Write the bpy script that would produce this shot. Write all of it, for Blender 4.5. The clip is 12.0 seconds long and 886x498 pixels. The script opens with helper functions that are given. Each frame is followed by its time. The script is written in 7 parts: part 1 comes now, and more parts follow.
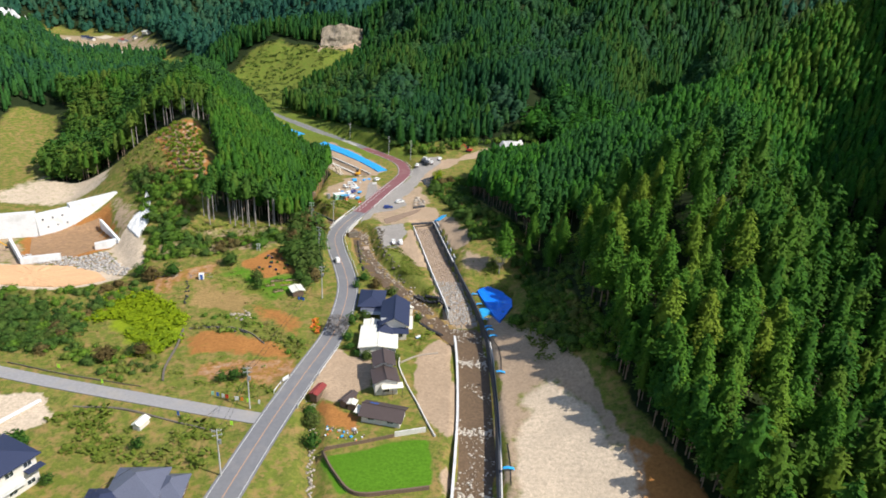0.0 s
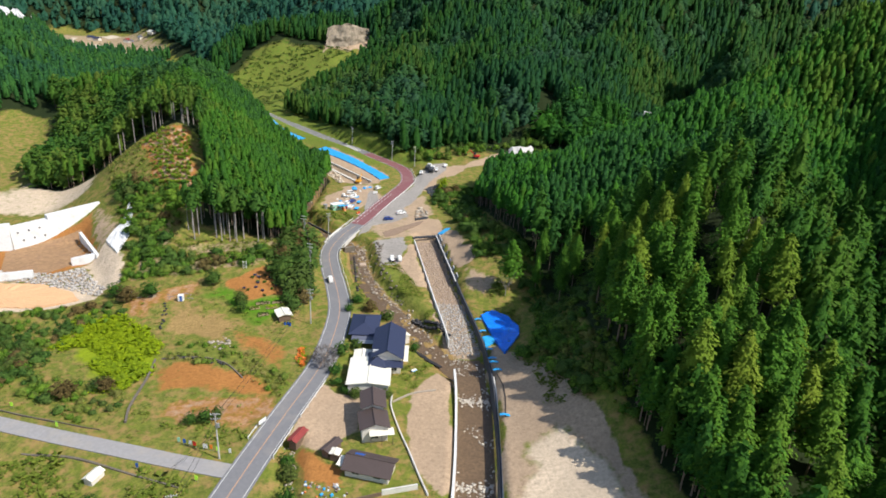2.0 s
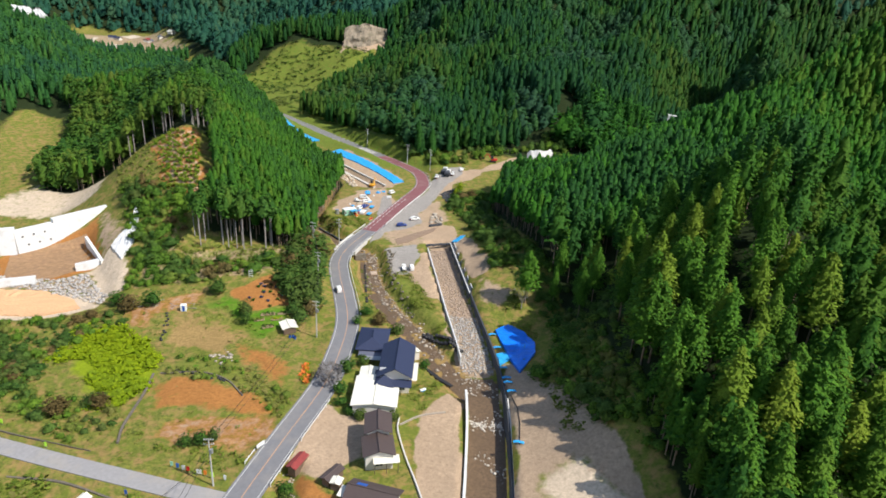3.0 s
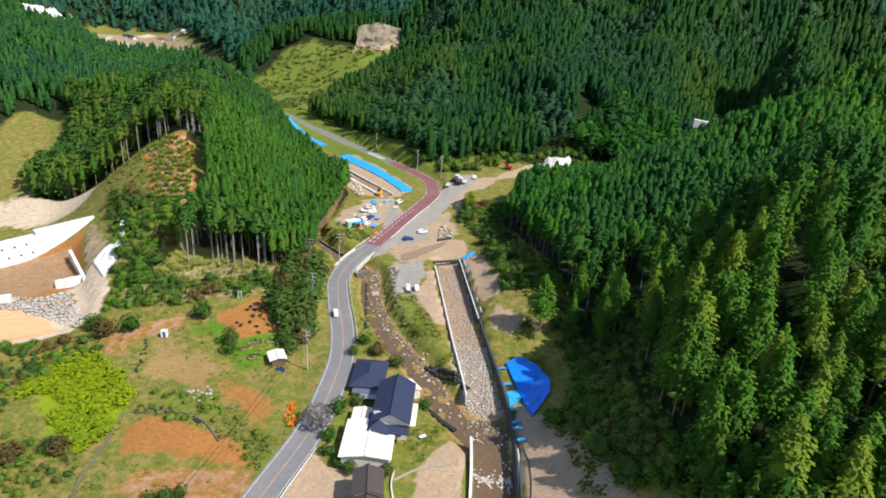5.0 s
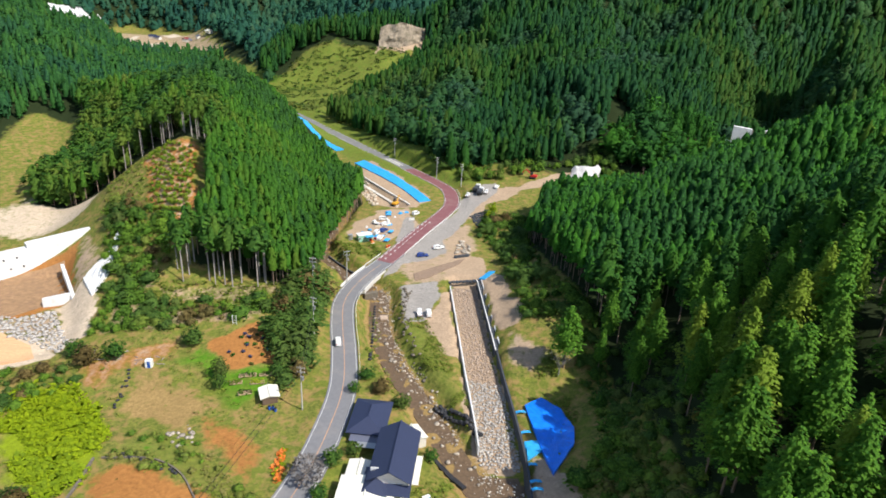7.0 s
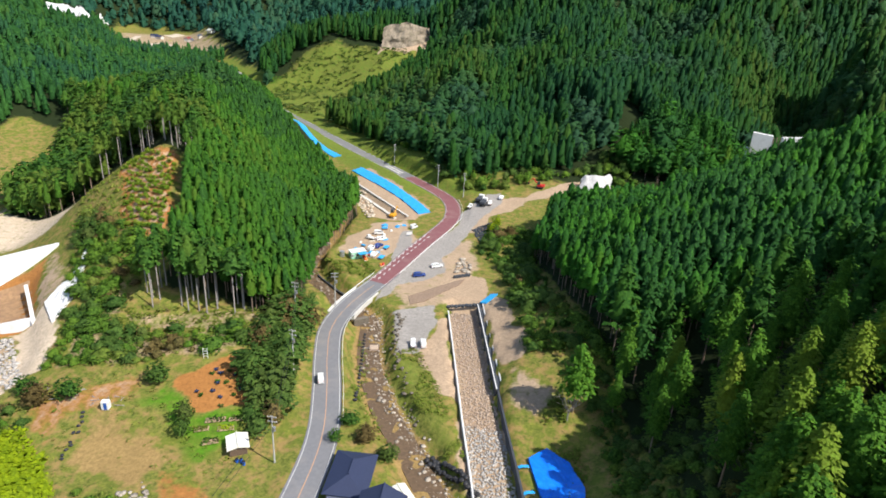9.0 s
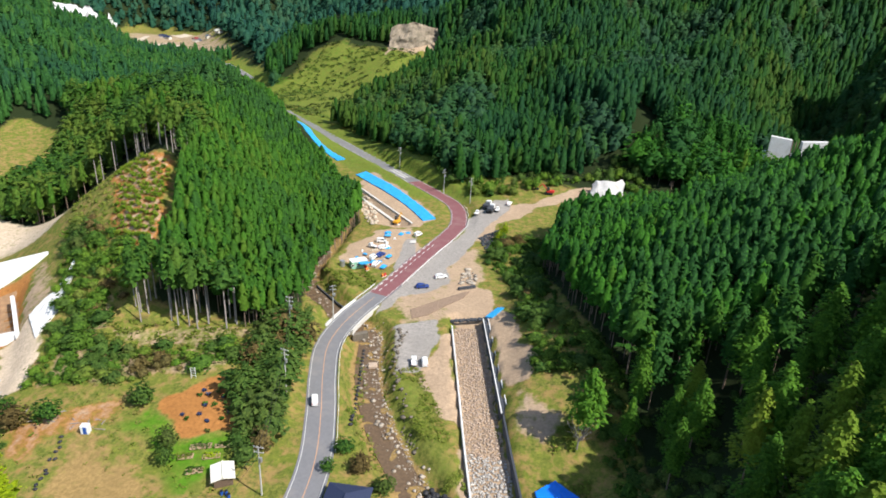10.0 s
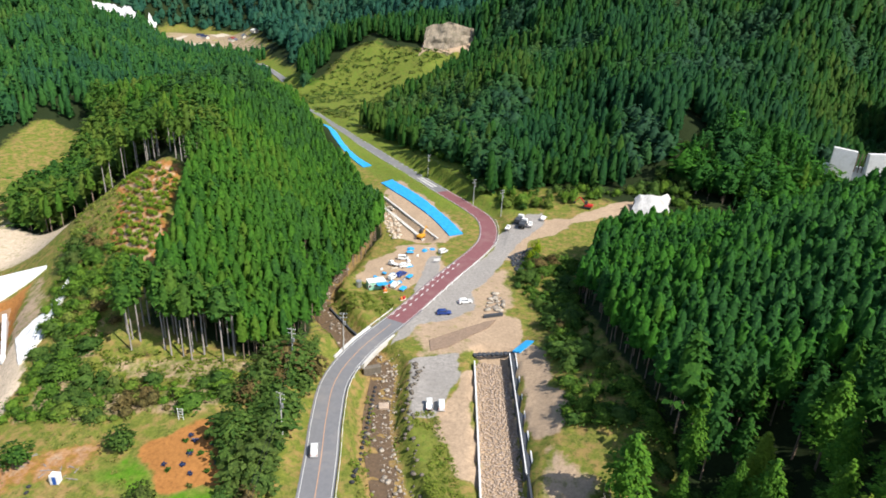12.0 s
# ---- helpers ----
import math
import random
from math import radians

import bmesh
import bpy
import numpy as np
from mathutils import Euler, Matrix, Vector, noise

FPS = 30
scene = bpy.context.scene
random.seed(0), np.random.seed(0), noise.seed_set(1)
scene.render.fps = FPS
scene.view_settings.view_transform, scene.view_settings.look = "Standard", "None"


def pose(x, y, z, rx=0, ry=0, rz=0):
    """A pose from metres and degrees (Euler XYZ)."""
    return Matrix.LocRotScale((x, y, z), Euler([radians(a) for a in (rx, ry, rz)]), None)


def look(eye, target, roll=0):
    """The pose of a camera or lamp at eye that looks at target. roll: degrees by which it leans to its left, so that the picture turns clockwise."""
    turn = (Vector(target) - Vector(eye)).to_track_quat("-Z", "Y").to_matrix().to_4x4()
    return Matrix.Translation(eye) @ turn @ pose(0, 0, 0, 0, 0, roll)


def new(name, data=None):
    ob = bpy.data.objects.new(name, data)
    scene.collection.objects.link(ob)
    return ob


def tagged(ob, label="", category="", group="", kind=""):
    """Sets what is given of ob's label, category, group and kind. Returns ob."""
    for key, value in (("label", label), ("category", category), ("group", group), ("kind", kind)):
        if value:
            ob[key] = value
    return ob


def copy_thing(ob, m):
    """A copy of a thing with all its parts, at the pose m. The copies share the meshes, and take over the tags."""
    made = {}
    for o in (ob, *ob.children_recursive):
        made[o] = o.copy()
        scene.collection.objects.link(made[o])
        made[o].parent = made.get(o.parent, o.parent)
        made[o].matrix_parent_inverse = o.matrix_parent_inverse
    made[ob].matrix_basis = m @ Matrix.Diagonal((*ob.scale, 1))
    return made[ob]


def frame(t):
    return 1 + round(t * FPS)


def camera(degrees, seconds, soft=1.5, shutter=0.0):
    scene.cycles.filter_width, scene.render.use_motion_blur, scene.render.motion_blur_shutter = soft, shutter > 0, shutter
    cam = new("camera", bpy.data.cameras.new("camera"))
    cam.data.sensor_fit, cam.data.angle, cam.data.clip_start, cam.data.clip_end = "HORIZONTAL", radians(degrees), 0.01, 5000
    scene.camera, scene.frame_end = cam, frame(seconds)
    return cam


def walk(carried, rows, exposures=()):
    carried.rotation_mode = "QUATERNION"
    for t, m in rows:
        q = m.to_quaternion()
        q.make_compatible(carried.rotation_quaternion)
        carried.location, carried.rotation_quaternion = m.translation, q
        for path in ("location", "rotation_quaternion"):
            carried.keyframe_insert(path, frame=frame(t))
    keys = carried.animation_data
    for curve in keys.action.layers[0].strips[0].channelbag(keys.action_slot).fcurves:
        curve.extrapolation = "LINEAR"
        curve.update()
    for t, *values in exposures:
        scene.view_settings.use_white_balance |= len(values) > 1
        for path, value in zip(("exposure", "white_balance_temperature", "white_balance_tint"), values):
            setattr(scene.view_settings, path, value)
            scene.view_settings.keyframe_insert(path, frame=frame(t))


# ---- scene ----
# camera and its flight
cam = camera(70.5, 12.0, soft=1.75)
METRES, EYE, TILT, LEAN, TURN = 116.1, 90.0, 0.0, 0.0, 0.0
ROWS = [
    (0.0, 0.0, 0.0, 0.0, 1.35, -22.43, -3.28),
    (0.5, 0.0062, 0.0382, -0.002, 1.68, -22.44, -3.25),
    (1.0, 0.0122, 0.0822, -0.004, 1.95, -22.47, -3.25),
    (1.5, 0.0169, 0.1208, -0.0058, 2.11, -22.47, -3.24),
    (2.0, 0.0221, 0.1651, -0.0078, 2.37, -22.49, -3.22),
    (2.5, 0.0254, 0.2038, -0.0097, 3.2, -22.52, -3.21),
    (3.0, 0.0305, 0.2485, -0.012, 4.13, -22.57, -3.19),
    (5.0, 0.0434, 0.4138, -0.0189, 5.75, -22.72, -3.12),
    (5.5, 0.0456, 0.4521, -0.0206, 6.42, -22.75, -3.08),
    (6.0, 0.048, 0.4962, -0.0225, 7.35, -22.79, -3.05),
    (6.5, 0.0498, 0.5348, -0.0239, 7.83, -22.83, -3.0),
    (7.0, 0.0518, 0.5787, -0.0262, 8.2, -22.85, -3.0),
    (9.0, 0.053, 0.7433, -0.0337, 8.93, -22.9, -3.05),
    (9.5, 0.0534, 0.7826, -0.0349, 9.15, -22.93, -3.01),
    (10.0, 0.0539, 0.8278, -0.0372, 9.83, -22.95, -2.97),
    (10.5, 0.0537, 0.8673, -0.0387, 10.78, -23.02, -2.93),
    (11.0, 0.0538, 0.9123, -0.0405, 11.45, -23.06, -2.91),
    (11.5, 0.0523, 0.9516, -0.0427, 12.0, -23.07, -2.9),
    (12.0, 0.0496, 0.9962, -0.0446, 13.25, -23.14, -2.85),
]
walk(cam, [(t, pose(0, 0, EYE, TILT, LEAN, TURN) @ pose(METRES * x, METRES * y, METRES * z, 90 + pitch, roll, yaw)) for t, x, y, z, yaw, pitch, roll in ROWS],
     exposures=[(0.0, 0.14), (6.0, 0.25), (12.0, 0.36)])

# sun and sky
SUN_DIR = Vector((0.60, -0.24, 0.76)).normalized()
world = bpy.data.worlds.new("sky")
scene.world = world
world.use_nodes = True
wn = world.node_tree.nodes
sky = wn.new("ShaderNodeTexSky")
sky.sky_type = "NISHITA"
sky.sun_disc = False
sky.sun_elevation = math.asin(SUN_DIR.z)
sky.sun_rotation = math.atan2(SUN_DIR.x, SUN_DIR.y)
world.node_tree.links.new(sky.outputs[0], wn["Background"].inputs[0])
wn["Background"].inputs[1].default_value = 0.14
sun_data = bpy.data.lights.new("sun", "SUN")
sun_data.energy, sun_data.angle, sun_data.color = 5.0, radians(0.53), (1.0, 0.95, 0.86)
sun = new("sun", sun_data)
sun.matrix_world = look(SUN_DIR * 500, (0, 0, 0))

# the lie of the land: ridges as crest lines (x, y, height), half width
RIDGES = [
    ([(-74, 226, 8), (-95, 246, 22), (-117, 281, 38), (-135, 325, 38), (-146, 375, 33), (-166, 430, 26), (-192, 490, 10)], 56),
    ([(-168, 368, 30), (-186, 386, 31), (-207, 396, 29), (-245, 410, 14), (-288, 405, 17)], 55),
    ([(6, 288, 1), (30, 280, 14), (48, 272, 25), (80, 274, 35), (112, 290, 46), (150, 306, 62), (210, 308, 84), (320, 290, 120)], 80),
    ([(112, 260, 38), (88, 208, 40), (71, 172, 38), (60, 145, 21), (52, 118, 8)], 52),
    ([(206, 300, 84), (186, 215, 82), (174, 160, 70), (162, 110, 50), (150, 60, 30)], 45),
    ([(-106, 500, 4), (-70, 560, 20), (-8, 640, 64), (80, 690, 88), (200, 740, 112), (420, 800, 150)], 190),
    ([(0, 650, 64), (45, 540, 52), (52, 450, 30), (22, 398, 9)], 95),
    ([(-28, 600, 42), (-42, 500, 27), (-40, 420, 12)], 72),
    ([(200, 740, 112), (150, 620, 74), (100, 530, 46), (82, 470, 26)], 78),
    ([(420, 640, 130), (300, 590, 88), (232, 560, 64), (206, 522, 62), (196, 484, 60), (186, 452, 44)], 37),
    ([(-300, 700, 12), (-232, 664, 28), (-180, 656, 42), (-130, 676, 46), (-70, 690, 54), (-8, 700, 66)], 66),
    ([(-310, 330, 8), (-288, 405, 17), (-350, 480, 34), (-450, 575, 52), (-580, 680, 66), (-760, 760, 90)], 105),
    ([(-580, 680, 66), (-720, 900, 70), (-800, 1150, 100), (-1100, 1500, 150)], 190),
    ([(-215, 720, 30), (-318, 790, 20), (-395, 890, 26), (-430, 990, 48), (-380, 1150, 84), (-300, 1500, 150)], 80),
    ([(-232, 640, 16), (-200, 640, 26), (-170, 644, 37), (-126, 628, 32), (-94, 648, 29), (-70, 668, 44)], 62),
    ([(60, 730, 72), (-100, 880, 84), (-240, 1060, 105), (-250, 1400, 150)], 220),
    ([(-1500, 1700, 170), (-800, 2050, 190), (-200, 2000, 190), (500, 1900, 210), (1400, 1500, 230)], 620),
    ([(-900, 1180, 120), (-650, 1100, 60), (-500, 1100, 46), (-380, 1150, 84)], 110),
    ([(52, 450, 30), (78, 432, 17), (98, 412, 8)], 48),
    ([(320, 280, 120), (520, 480, 165), (640, 900, 190)], 260),
    ([(-700, 100, 60), (-520, -100, 40), (-420, -500, 70)], 240),
    ([(320, 280, 120), (330, 0, 70), (300, -500, 80)], 200),
]
ROAD = [(-44, 40), (-41.5, 75), (-39.5, 94.5), (-36.7, 116.6), (-33.5, 136.4), (-30.0, 157.0), (-29.8, 176), (-31.3, 190), (-35.5, 205),
        (-39.8, 218.0), (-43.2, 232), (-42.2, 247), (-37.0, 267.5), (-30.9, 295.1), (-25.0, 319.1), (-23.6, 333), (-27, 350), (-35.5, 363.1),
        (-61.2, 391.2), (-106.2, 440.4), (-157.1, 497.7), (-205, 552), (-235, 600), (-265, 650), (-330, 730)]
UPPER_VALLEY = [(-290, 650), (-385, 740), (-480, 850), (-600, 980)]
WORKS_PIT = [(-84, 374), (-62, 349), (-42, 326), (-46, 322), (-57, 325), (-66, 338), (-82, 362)]
DAM_BASIN = [(-200, 196), (-160, 216), (-146, 232), (-138, 236), (-121, 217), (-112, 206), (-107, 192), (-125, 178), (-200, 178)]
SIDE_ROAD = [(-200, 152), (-150, 140), (-108.8, 130.9), (-76.7, 123.8), (-55, 119.8), (-40, 117.5)]
STREAM = [(-160, 452), (-116, 402), (-90, 366), (-73, 335), (-68, 305), (-66, 276), (-55, 259), (-44, 250), (-35.5, 243), (-30.5, 224), (-22.5, 206), (-12, 190), (-1.5, 173), (8, 160)]
CHANNEL = [(-9.3, 254), (0.8, 206.5), (8.9, 167), (10.6, 132), (9.5, 97), (6, 40), (-10, -60), (-60, -300)]
BROOK = [(-30, 128), (-27, 115), (-25, 103), (-22, 90), (-19, 70), (-20, 20)]


def spline(points, step=3.0):
    """A smooth line through the points, as an array."""
    p = np.array(points, float)
    p = np.vstack([2 * p[0] - p[1], p, 2 * p[-1] - p[-2]])
    out = []
    for a, b, c, d in zip(p[:-3], p[1:-2], p[2:-1], p[3:]):
        n = max(2, int(np.linalg.norm(c - b) / step))
        t = np.linspace(0, 1, n, endpoint=False)[:, None]
        out.append(0.5 * (2 * b + (c - a) * t + (2 * a - 5 * b + 4 * c - d) * t ** 2 + (3 * b - a - 3 * c + d) * t ** 3))
    return np.vstack(out + [p[-2:-1]])


def along(x, y, line):
    """Distance from a line of points (x, y, values) and the values at the nearest place."""
    line = np.asarray(line, float)
    best = np.full(np.shape(x), 1e9)
    val = np.zeros(np.shape(x))
    for a, b in zip(line[:-1], line[1:]):
        dx, dy = b[0] - a[0], b[1] - a[1]
        t = np.clip(((x - a[0]) * dx + (y - a[1]) * dy) / (dx * dx + dy * dy), 0, 1)
        d = np.hypot(x - a[0] - t * dx, y - a[1] - t * dy)
        near = d < best
        best = np.where(near, d, best)
        if len(a) > 2:
            val = np.where(near, a[2] + t * (b[2] - a[2]), val)
    return best, val


def step01(a, b, v):
    t = np.clip((v - a) / (b - a), 0, 1)
    return t * t * (3 - 2 * t)


def lumps(x, y, size, seed=0):
    """Smooth value noise between -1 and 1."""
    r = np.random.RandomState(seed + 17).uniform(-1, 1, (64, 64))
    u, v = np.asarray(x) / size + 1000, np.asarray(y) / size + 1000
    i, j = np.floor(u).astype(int), np.floor(v).astype(int)
    fu, fv = u - i, v - j
    fu, fv = fu * fu * (3 - 2 * fu), fv * fv * (3 - 2 * fv)
    g = lambda a, b: r[a % 64, b % 64]
    return (g(i, j) * (1 - fu) + g(i + 1, j) * fu) * (1 - fv) + (g(i, j + 1) * (1 - fu) + g(i + 1, j + 1) * fu) * fv


def hill(x, y):
    total = np.zeros(np.shape(x))
    for line, w in RIDGES:
        d, h = along(x, y, line)
        t = np.clip(1 - d / w, 0, 1)
        total = total + (h * (0.35 * t + 0.65 * (3 * t * t - 2 * t ** 3))) ** 3
    far = step01(380, 480, y)
    rough = 1 + (0.09 + 0.10 * far) * lumps(x, y, 41, 1) + 0.06 * lumps(x, y, 15, 2) + 0.13 * far * lumps(x, y, 85, 7)
    valley, _ = along(x, y, UPPER_VALLEY)
    return total ** (1 / 3) * rough * step01(26, 70, valley)


ROAD_LINE = spline(ROAD, 6)
STREAM_LINE = spline(STREAM, 6)
CHANNEL_LINE = spline(CHANNEL, 8)
ROAD_Z = -3.1


def height(x, y):
    """Height of the ground."""
    x, y = np.asarray(x, float), np.asarray(y, float)
    floor = -3.7 - 1.3 * step01(-50, -80, x) - 1.0 * step01(-85, -120, x) * step01(320, 260, y) + 0.15 * lumps(x, y, 14, 3) + 0.07 * lumps(x, y, 5, 4)
    floor = floor + 1.8 * step01(2, 10, x) * step01(196, 214, y) * step01(260, 235, y)
    floor = floor + 3.0 * step01(24, 60, x) * step01(330, 300, y)
    z = floor + hill(x, y)
    d, _ = along(x, y, ROAD_LINE)
    z = z + (ROAD_Z - 0.12 - z) * step01(8.0, 4.2, d)
    d, _ = along(x, y, SIDE_ROAD)
    z = z + (-3.3 - 0.12 - 1.2 * step01(-60, -110, x) - z) * step01(6.0, 3.4, d)
    d, _ = along(x, y, STREAM_LINE)
    wob = 0.8 * lumps(x, y, 6, 5)
    z = z + (-6.6 + 0.25 * lumps(x, y, 2.5, 6) - z) * step01(7.0 + wob, 4.2 + wob, d)
    d, _ = along(x, y, CHANNEL_LINE)
    bed = -5.4 - 1.2 * step01(190, 165, y)
    z = z + (bed - z) * step01(5.6, 4.6, d) * step01(259, 256, y)
    z = z + (-6.9 - z) * step01(2.5, -3.5, signed(x, y, DAM_BASIN))
    z = z + (-6.2 - z) * step01(1.2, -1.6, signed(x, y, WORKS_PIT))
    d, _ = along(x, y, BROOK)
    z = z + (-5.6 - z) * step01(3.0, 1.2, d)
    return z


def signed(x, y, poly):
    """Distance from a polygon's edge, negative inside."""
    p = np.array(poly, float)
    d, _ = along(x, y, np.vstack([p, p[:1]]))
    inside = np.zeros(np.shape(x), bool)
    for (ax, ay), (bx, by) in zip(p, np.roll(p, -1, 0)):
        cross = (ay > y) != (by > y)
        inside ^= cross & (x < (bx - ax) * (y - ay) / (by - ay + 1e-12) + ax)
    return np.where(inside, -d, d)


# land cover
SAND = [(17, 60), (17.4, 100), (18.5, 118), (21, 128), (30, 135), (36, 119), (41, 100), (41, 60)]
YARD_SAND = [(15, 60), (15.6, 96), (16.2, 117), (16, 138), (14.5, 156), (25, 160), (33, 148), (39, 123), (42, 100), (42, 60)]
CLAY = [(37, 60), (38, 100), (43, 108), (56, 98), (60, 60)]
LAWN = [(-18, 96.5), (-23.3, 106), (-9, 112), (0.5, 115), (0.4, 99.8), (-8, 97)]
BANK = [(1.5, 90), (3.6, 112), (-2, 124), (-6, 146), (-3, 152), (4.5, 163), (6, 131), (4.4, 90)]
YARD = [(-31, 129), (-29, 148), (-17, 146), (-16, 133), (-24, 127)]
RED_PLOT = [(-71, 152), (-66, 157), (-54, 155), (-46, 152), (-39, 146), (-46, 142), (-56, 143), (-68, 141)]
YELLOW = [(-103, 168), (-104, 177), (-92, 176), (-77, 167), (-74, 159), (-75, 148), (-82, 147), (-94, 157)]
YELLOW_WIDE = [(-112, 162), (-109, 184), (-92, 182), (-72, 169), (-69, 158), (-70, 143), (-84, 140), (-100, 152)]
PLOT = [(-70, 197), (-60, 207), (-49, 194), (-60, 188)]
DAM_SAND = [(-150, 196), (-128, 199.5), (-113, 194), (-107, 188), (-119, 179.5), (-137, 178), (-175, 180), (-175, 196)]
DAM_FLAT = [(-205, 255), (-172, 253), (-150, 266), (-160, 290), (-200, 300)]
CAR_PARK = [(-29, 246), (-17, 254), (-15.5, 240), (-17.5, 225), (-23, 225), (-26, 234)]
FORE_YARD = [(-36, 251), (-32.6, 255), (-31.7, 263.6), (-24.5, 267.6), (-18, 276.7), (-20.9, 287), (-17, 301), (-14, 322), (-9.5, 334.7), (-4.4, 348.8), (-5.2, 358.4), (-11.9, 355.9), (-20.5, 338), (-20, 322), (-24, 306), (-29.4, 290), (-35.7, 270)]
SITE = [(-58, 284), (-58, 300), (-53, 318), (-40, 322), (-33, 300), (-42, 282), (-48, 285)]
WORKS = [(-72, 352), (-60, 330), (-52, 320), (-38, 322), (-32, 338), (-42, 350), (-78, 392)]
TRUCK_PARK = [(-19, 328), (-20, 345), (-8, 351), (6, 357), (20, 370), (40, 383), (40, 374), (16, 357), (2, 346), (-6, 332), (-9, 318), (-14, 316)]
TAN_BANK = [(-13, 251), (-20, 262), (-14, 279), (-4, 272), (2, 255), (6, 238), (3, 224), (-3, 250)]
TAN_STRIP = [(-18, 226), (-13, 248), (-9, 228), (-4, 208), (-9, 209), (-14, 220)]
ORCHARD = [(-140, 289), (-126, 283), (-111, 276.5), (-98, 250), (-96, 239), (-108, 240)]
CLEARCUT = [(-206, 630), (-170, 640), (-132, 630), (-100, 636), (-98, 618), (-110, 592), (-124, 560), (-128, 523), (-122, 488), (-134, 494), (-171, 518), (-205, 555), (-213, 580)]
FAR_FIELD = [(-350, 790), (-440, 780), (-590, 900), (-610, 985), (-500, 1000), (-410, 870)]
NEAR_SAND = [(-120, 116), (-94, 108), (-84, 112), (-92, 121), (-125, 128)]
TAN_SLOPE = [(-196, 300), (-208, 328), (-226, 355), (-240, 380), (-268, 388), (-262, 350), (-240, 305), (-215, 290)]
CLEARINGS = [ORCHARD, CLEARCUT, FAR_FIELD, TAN_SLOPE, WORKS, TRUCK_PARK]
WOODS = {
    "left": [(-56, 230), (-66, 223), (-76, 221), (-93, 218), (-90, 232), (-93, 248), (-108, 278), (-124, 286), (-139, 292), (-152, 284), (-170, 283), (-192, 288), (-206, 306), (-205, 330), (-216, 352), (-230, 380), (-246, 394), (-262, 420), (-225, 470), (-185, 490), (-138, 436), (-102, 394), (-86, 366), (-70, 342), (-62, 324), (-64, 300), (-62, 270), (-54, 240)],
    "right": [(57, 84), (51, 100), (46, 116), (42, 135), (40, 152), (38, 170), (34, 195), (30, 222), (20, 250), (10, 290), (15, 322), (50, 345), (110, 372), (160, 378), (215, 330), (215, 200), (150, 90), (110, 60), (64, 60)],
}
PLANTATION_EDGE = [(-96, 217), (-64, 222), (-66, 230), (-94, 228)]
PALE_SLOPE = [(-126, 213), (-118, 224), (-110, 214), (-104, 198), (-107, 193), (-114, 198)]
RED_YARD = [(-28, 126), (-18, 121.5), (-16.5, 116), (-24.5, 116)]
ROCK_FACE = [(-132, 622), (-88, 638), (-88, 652), (-132, 640)]
DARK_GRAVEL = [(-14, 318), (-6.5, 328), (-4, 322), (-9, 305)]
SPUR = [(-40.5, 311), (-36.3, 312), (-33.5, 290), (-32, 276), (-38, 279)]
CLEARINGS += [PALE_SLOPE, ROCK_FACE]
YARD_DIRT = [(15.6, 146), (13.5, 176), (18, 174), (24, 165), (28, 150), (24, 146)]
DRY_FIELD = [(-79, 171), (-81, 188), (-76, 184), (-67, 181), (-55, 173), (-41, 168), (-37, 152), (-46, 157), (-58, 168), (-68, 170)]
ORANGE_FIELD = [(-57, 172), (-50, 171), (-40, 167), (-39, 154), (-46, 158), (-54, 165)]
EARTH_BANK = [(-99, 187), (-94, 190), (-86, 193), (-78, 198), (-75, 194), (-80, 189), (-86, 184), (-84, 172), (-90, 175)]
DIRT_PLOT = [(-66, 140), (-56, 143), (-40, 145), (-35, 136), (-48, 131), (-63, 132)]
TARP_SLOPE = [(11, 170), (11, 196), (10, 224), (20, 224), (24, 206), (27, 190), (27, 174), (19, 164)]
FORE_TAN = [(-37, 264), (-24, 304), (-12, 306), (-8, 290), (-8, 264), (-14, 250), (-27, 247)]
MOUND = [(-5, 262), (2, 262), (9, 232), (11, 222), (4, 221), (-2, 250)]
APRON = [(-160, 216), (-149, 232), (-138, 243), (-122, 218), (-134, 204), (-148, 199)]
DAM_AREA = [(-205, 178), (-107, 186), (-103, 200), (-116, 226), (-136, 246), (-160, 230), (-205, 215)]
SCRUB_SLOPE = [(-97, 236), (-95, 214), (-80, 212), (-60, 218), (-56, 212), (-68, 205), (-84, 199), (-101, 198), (-108, 214)]
GREEN_BANK = [(-71, 158), (-70, 169), (-57, 166), (-38, 152), (-34, 147), (-36, 142), (-46, 150), (-54, 154)]
VERGE = [(-24, 226), (-15, 221), (-8, 207), (0, 189), (-5, 189), (-10, 192), (-15, 198), (-22, 213)]
RIGHT_SLOPE = [(3, 223), (10, 222), (17, 210), (13, 205), (8, 208)]
FAR_YELLOW = [(-400, 800), (-425, 815), (-445, 800), (-420, 785)]
FAR_YELLOW_STRIP = [(-430, 850), (-440, 870), (-470, 866), (-460, 848)]
KNOLL_FOOT = [(-96, 213), (-93, 219), (-76, 223), (-66, 225), (-56, 232), (-55, 224), (-66, 216), (-80, 212)]
GARDEN_GRASS = [(-74, 190), (-71, 199), (-60, 209), (-54, 207), (-48, 195), (-45, 184), (-52, 177), (-62, 182)]
SPILLWAY = [(-14.5, 253), (-4.8, 205), (3, 172), (13, 172), (5.4, 206), (-4.2, 257)]


# materials
def socket(m, kind, **values):
    node = m.node_tree.nodes.new(kind)
    for key, value in values.items():
        node.inputs[key].default_value = value
    return node


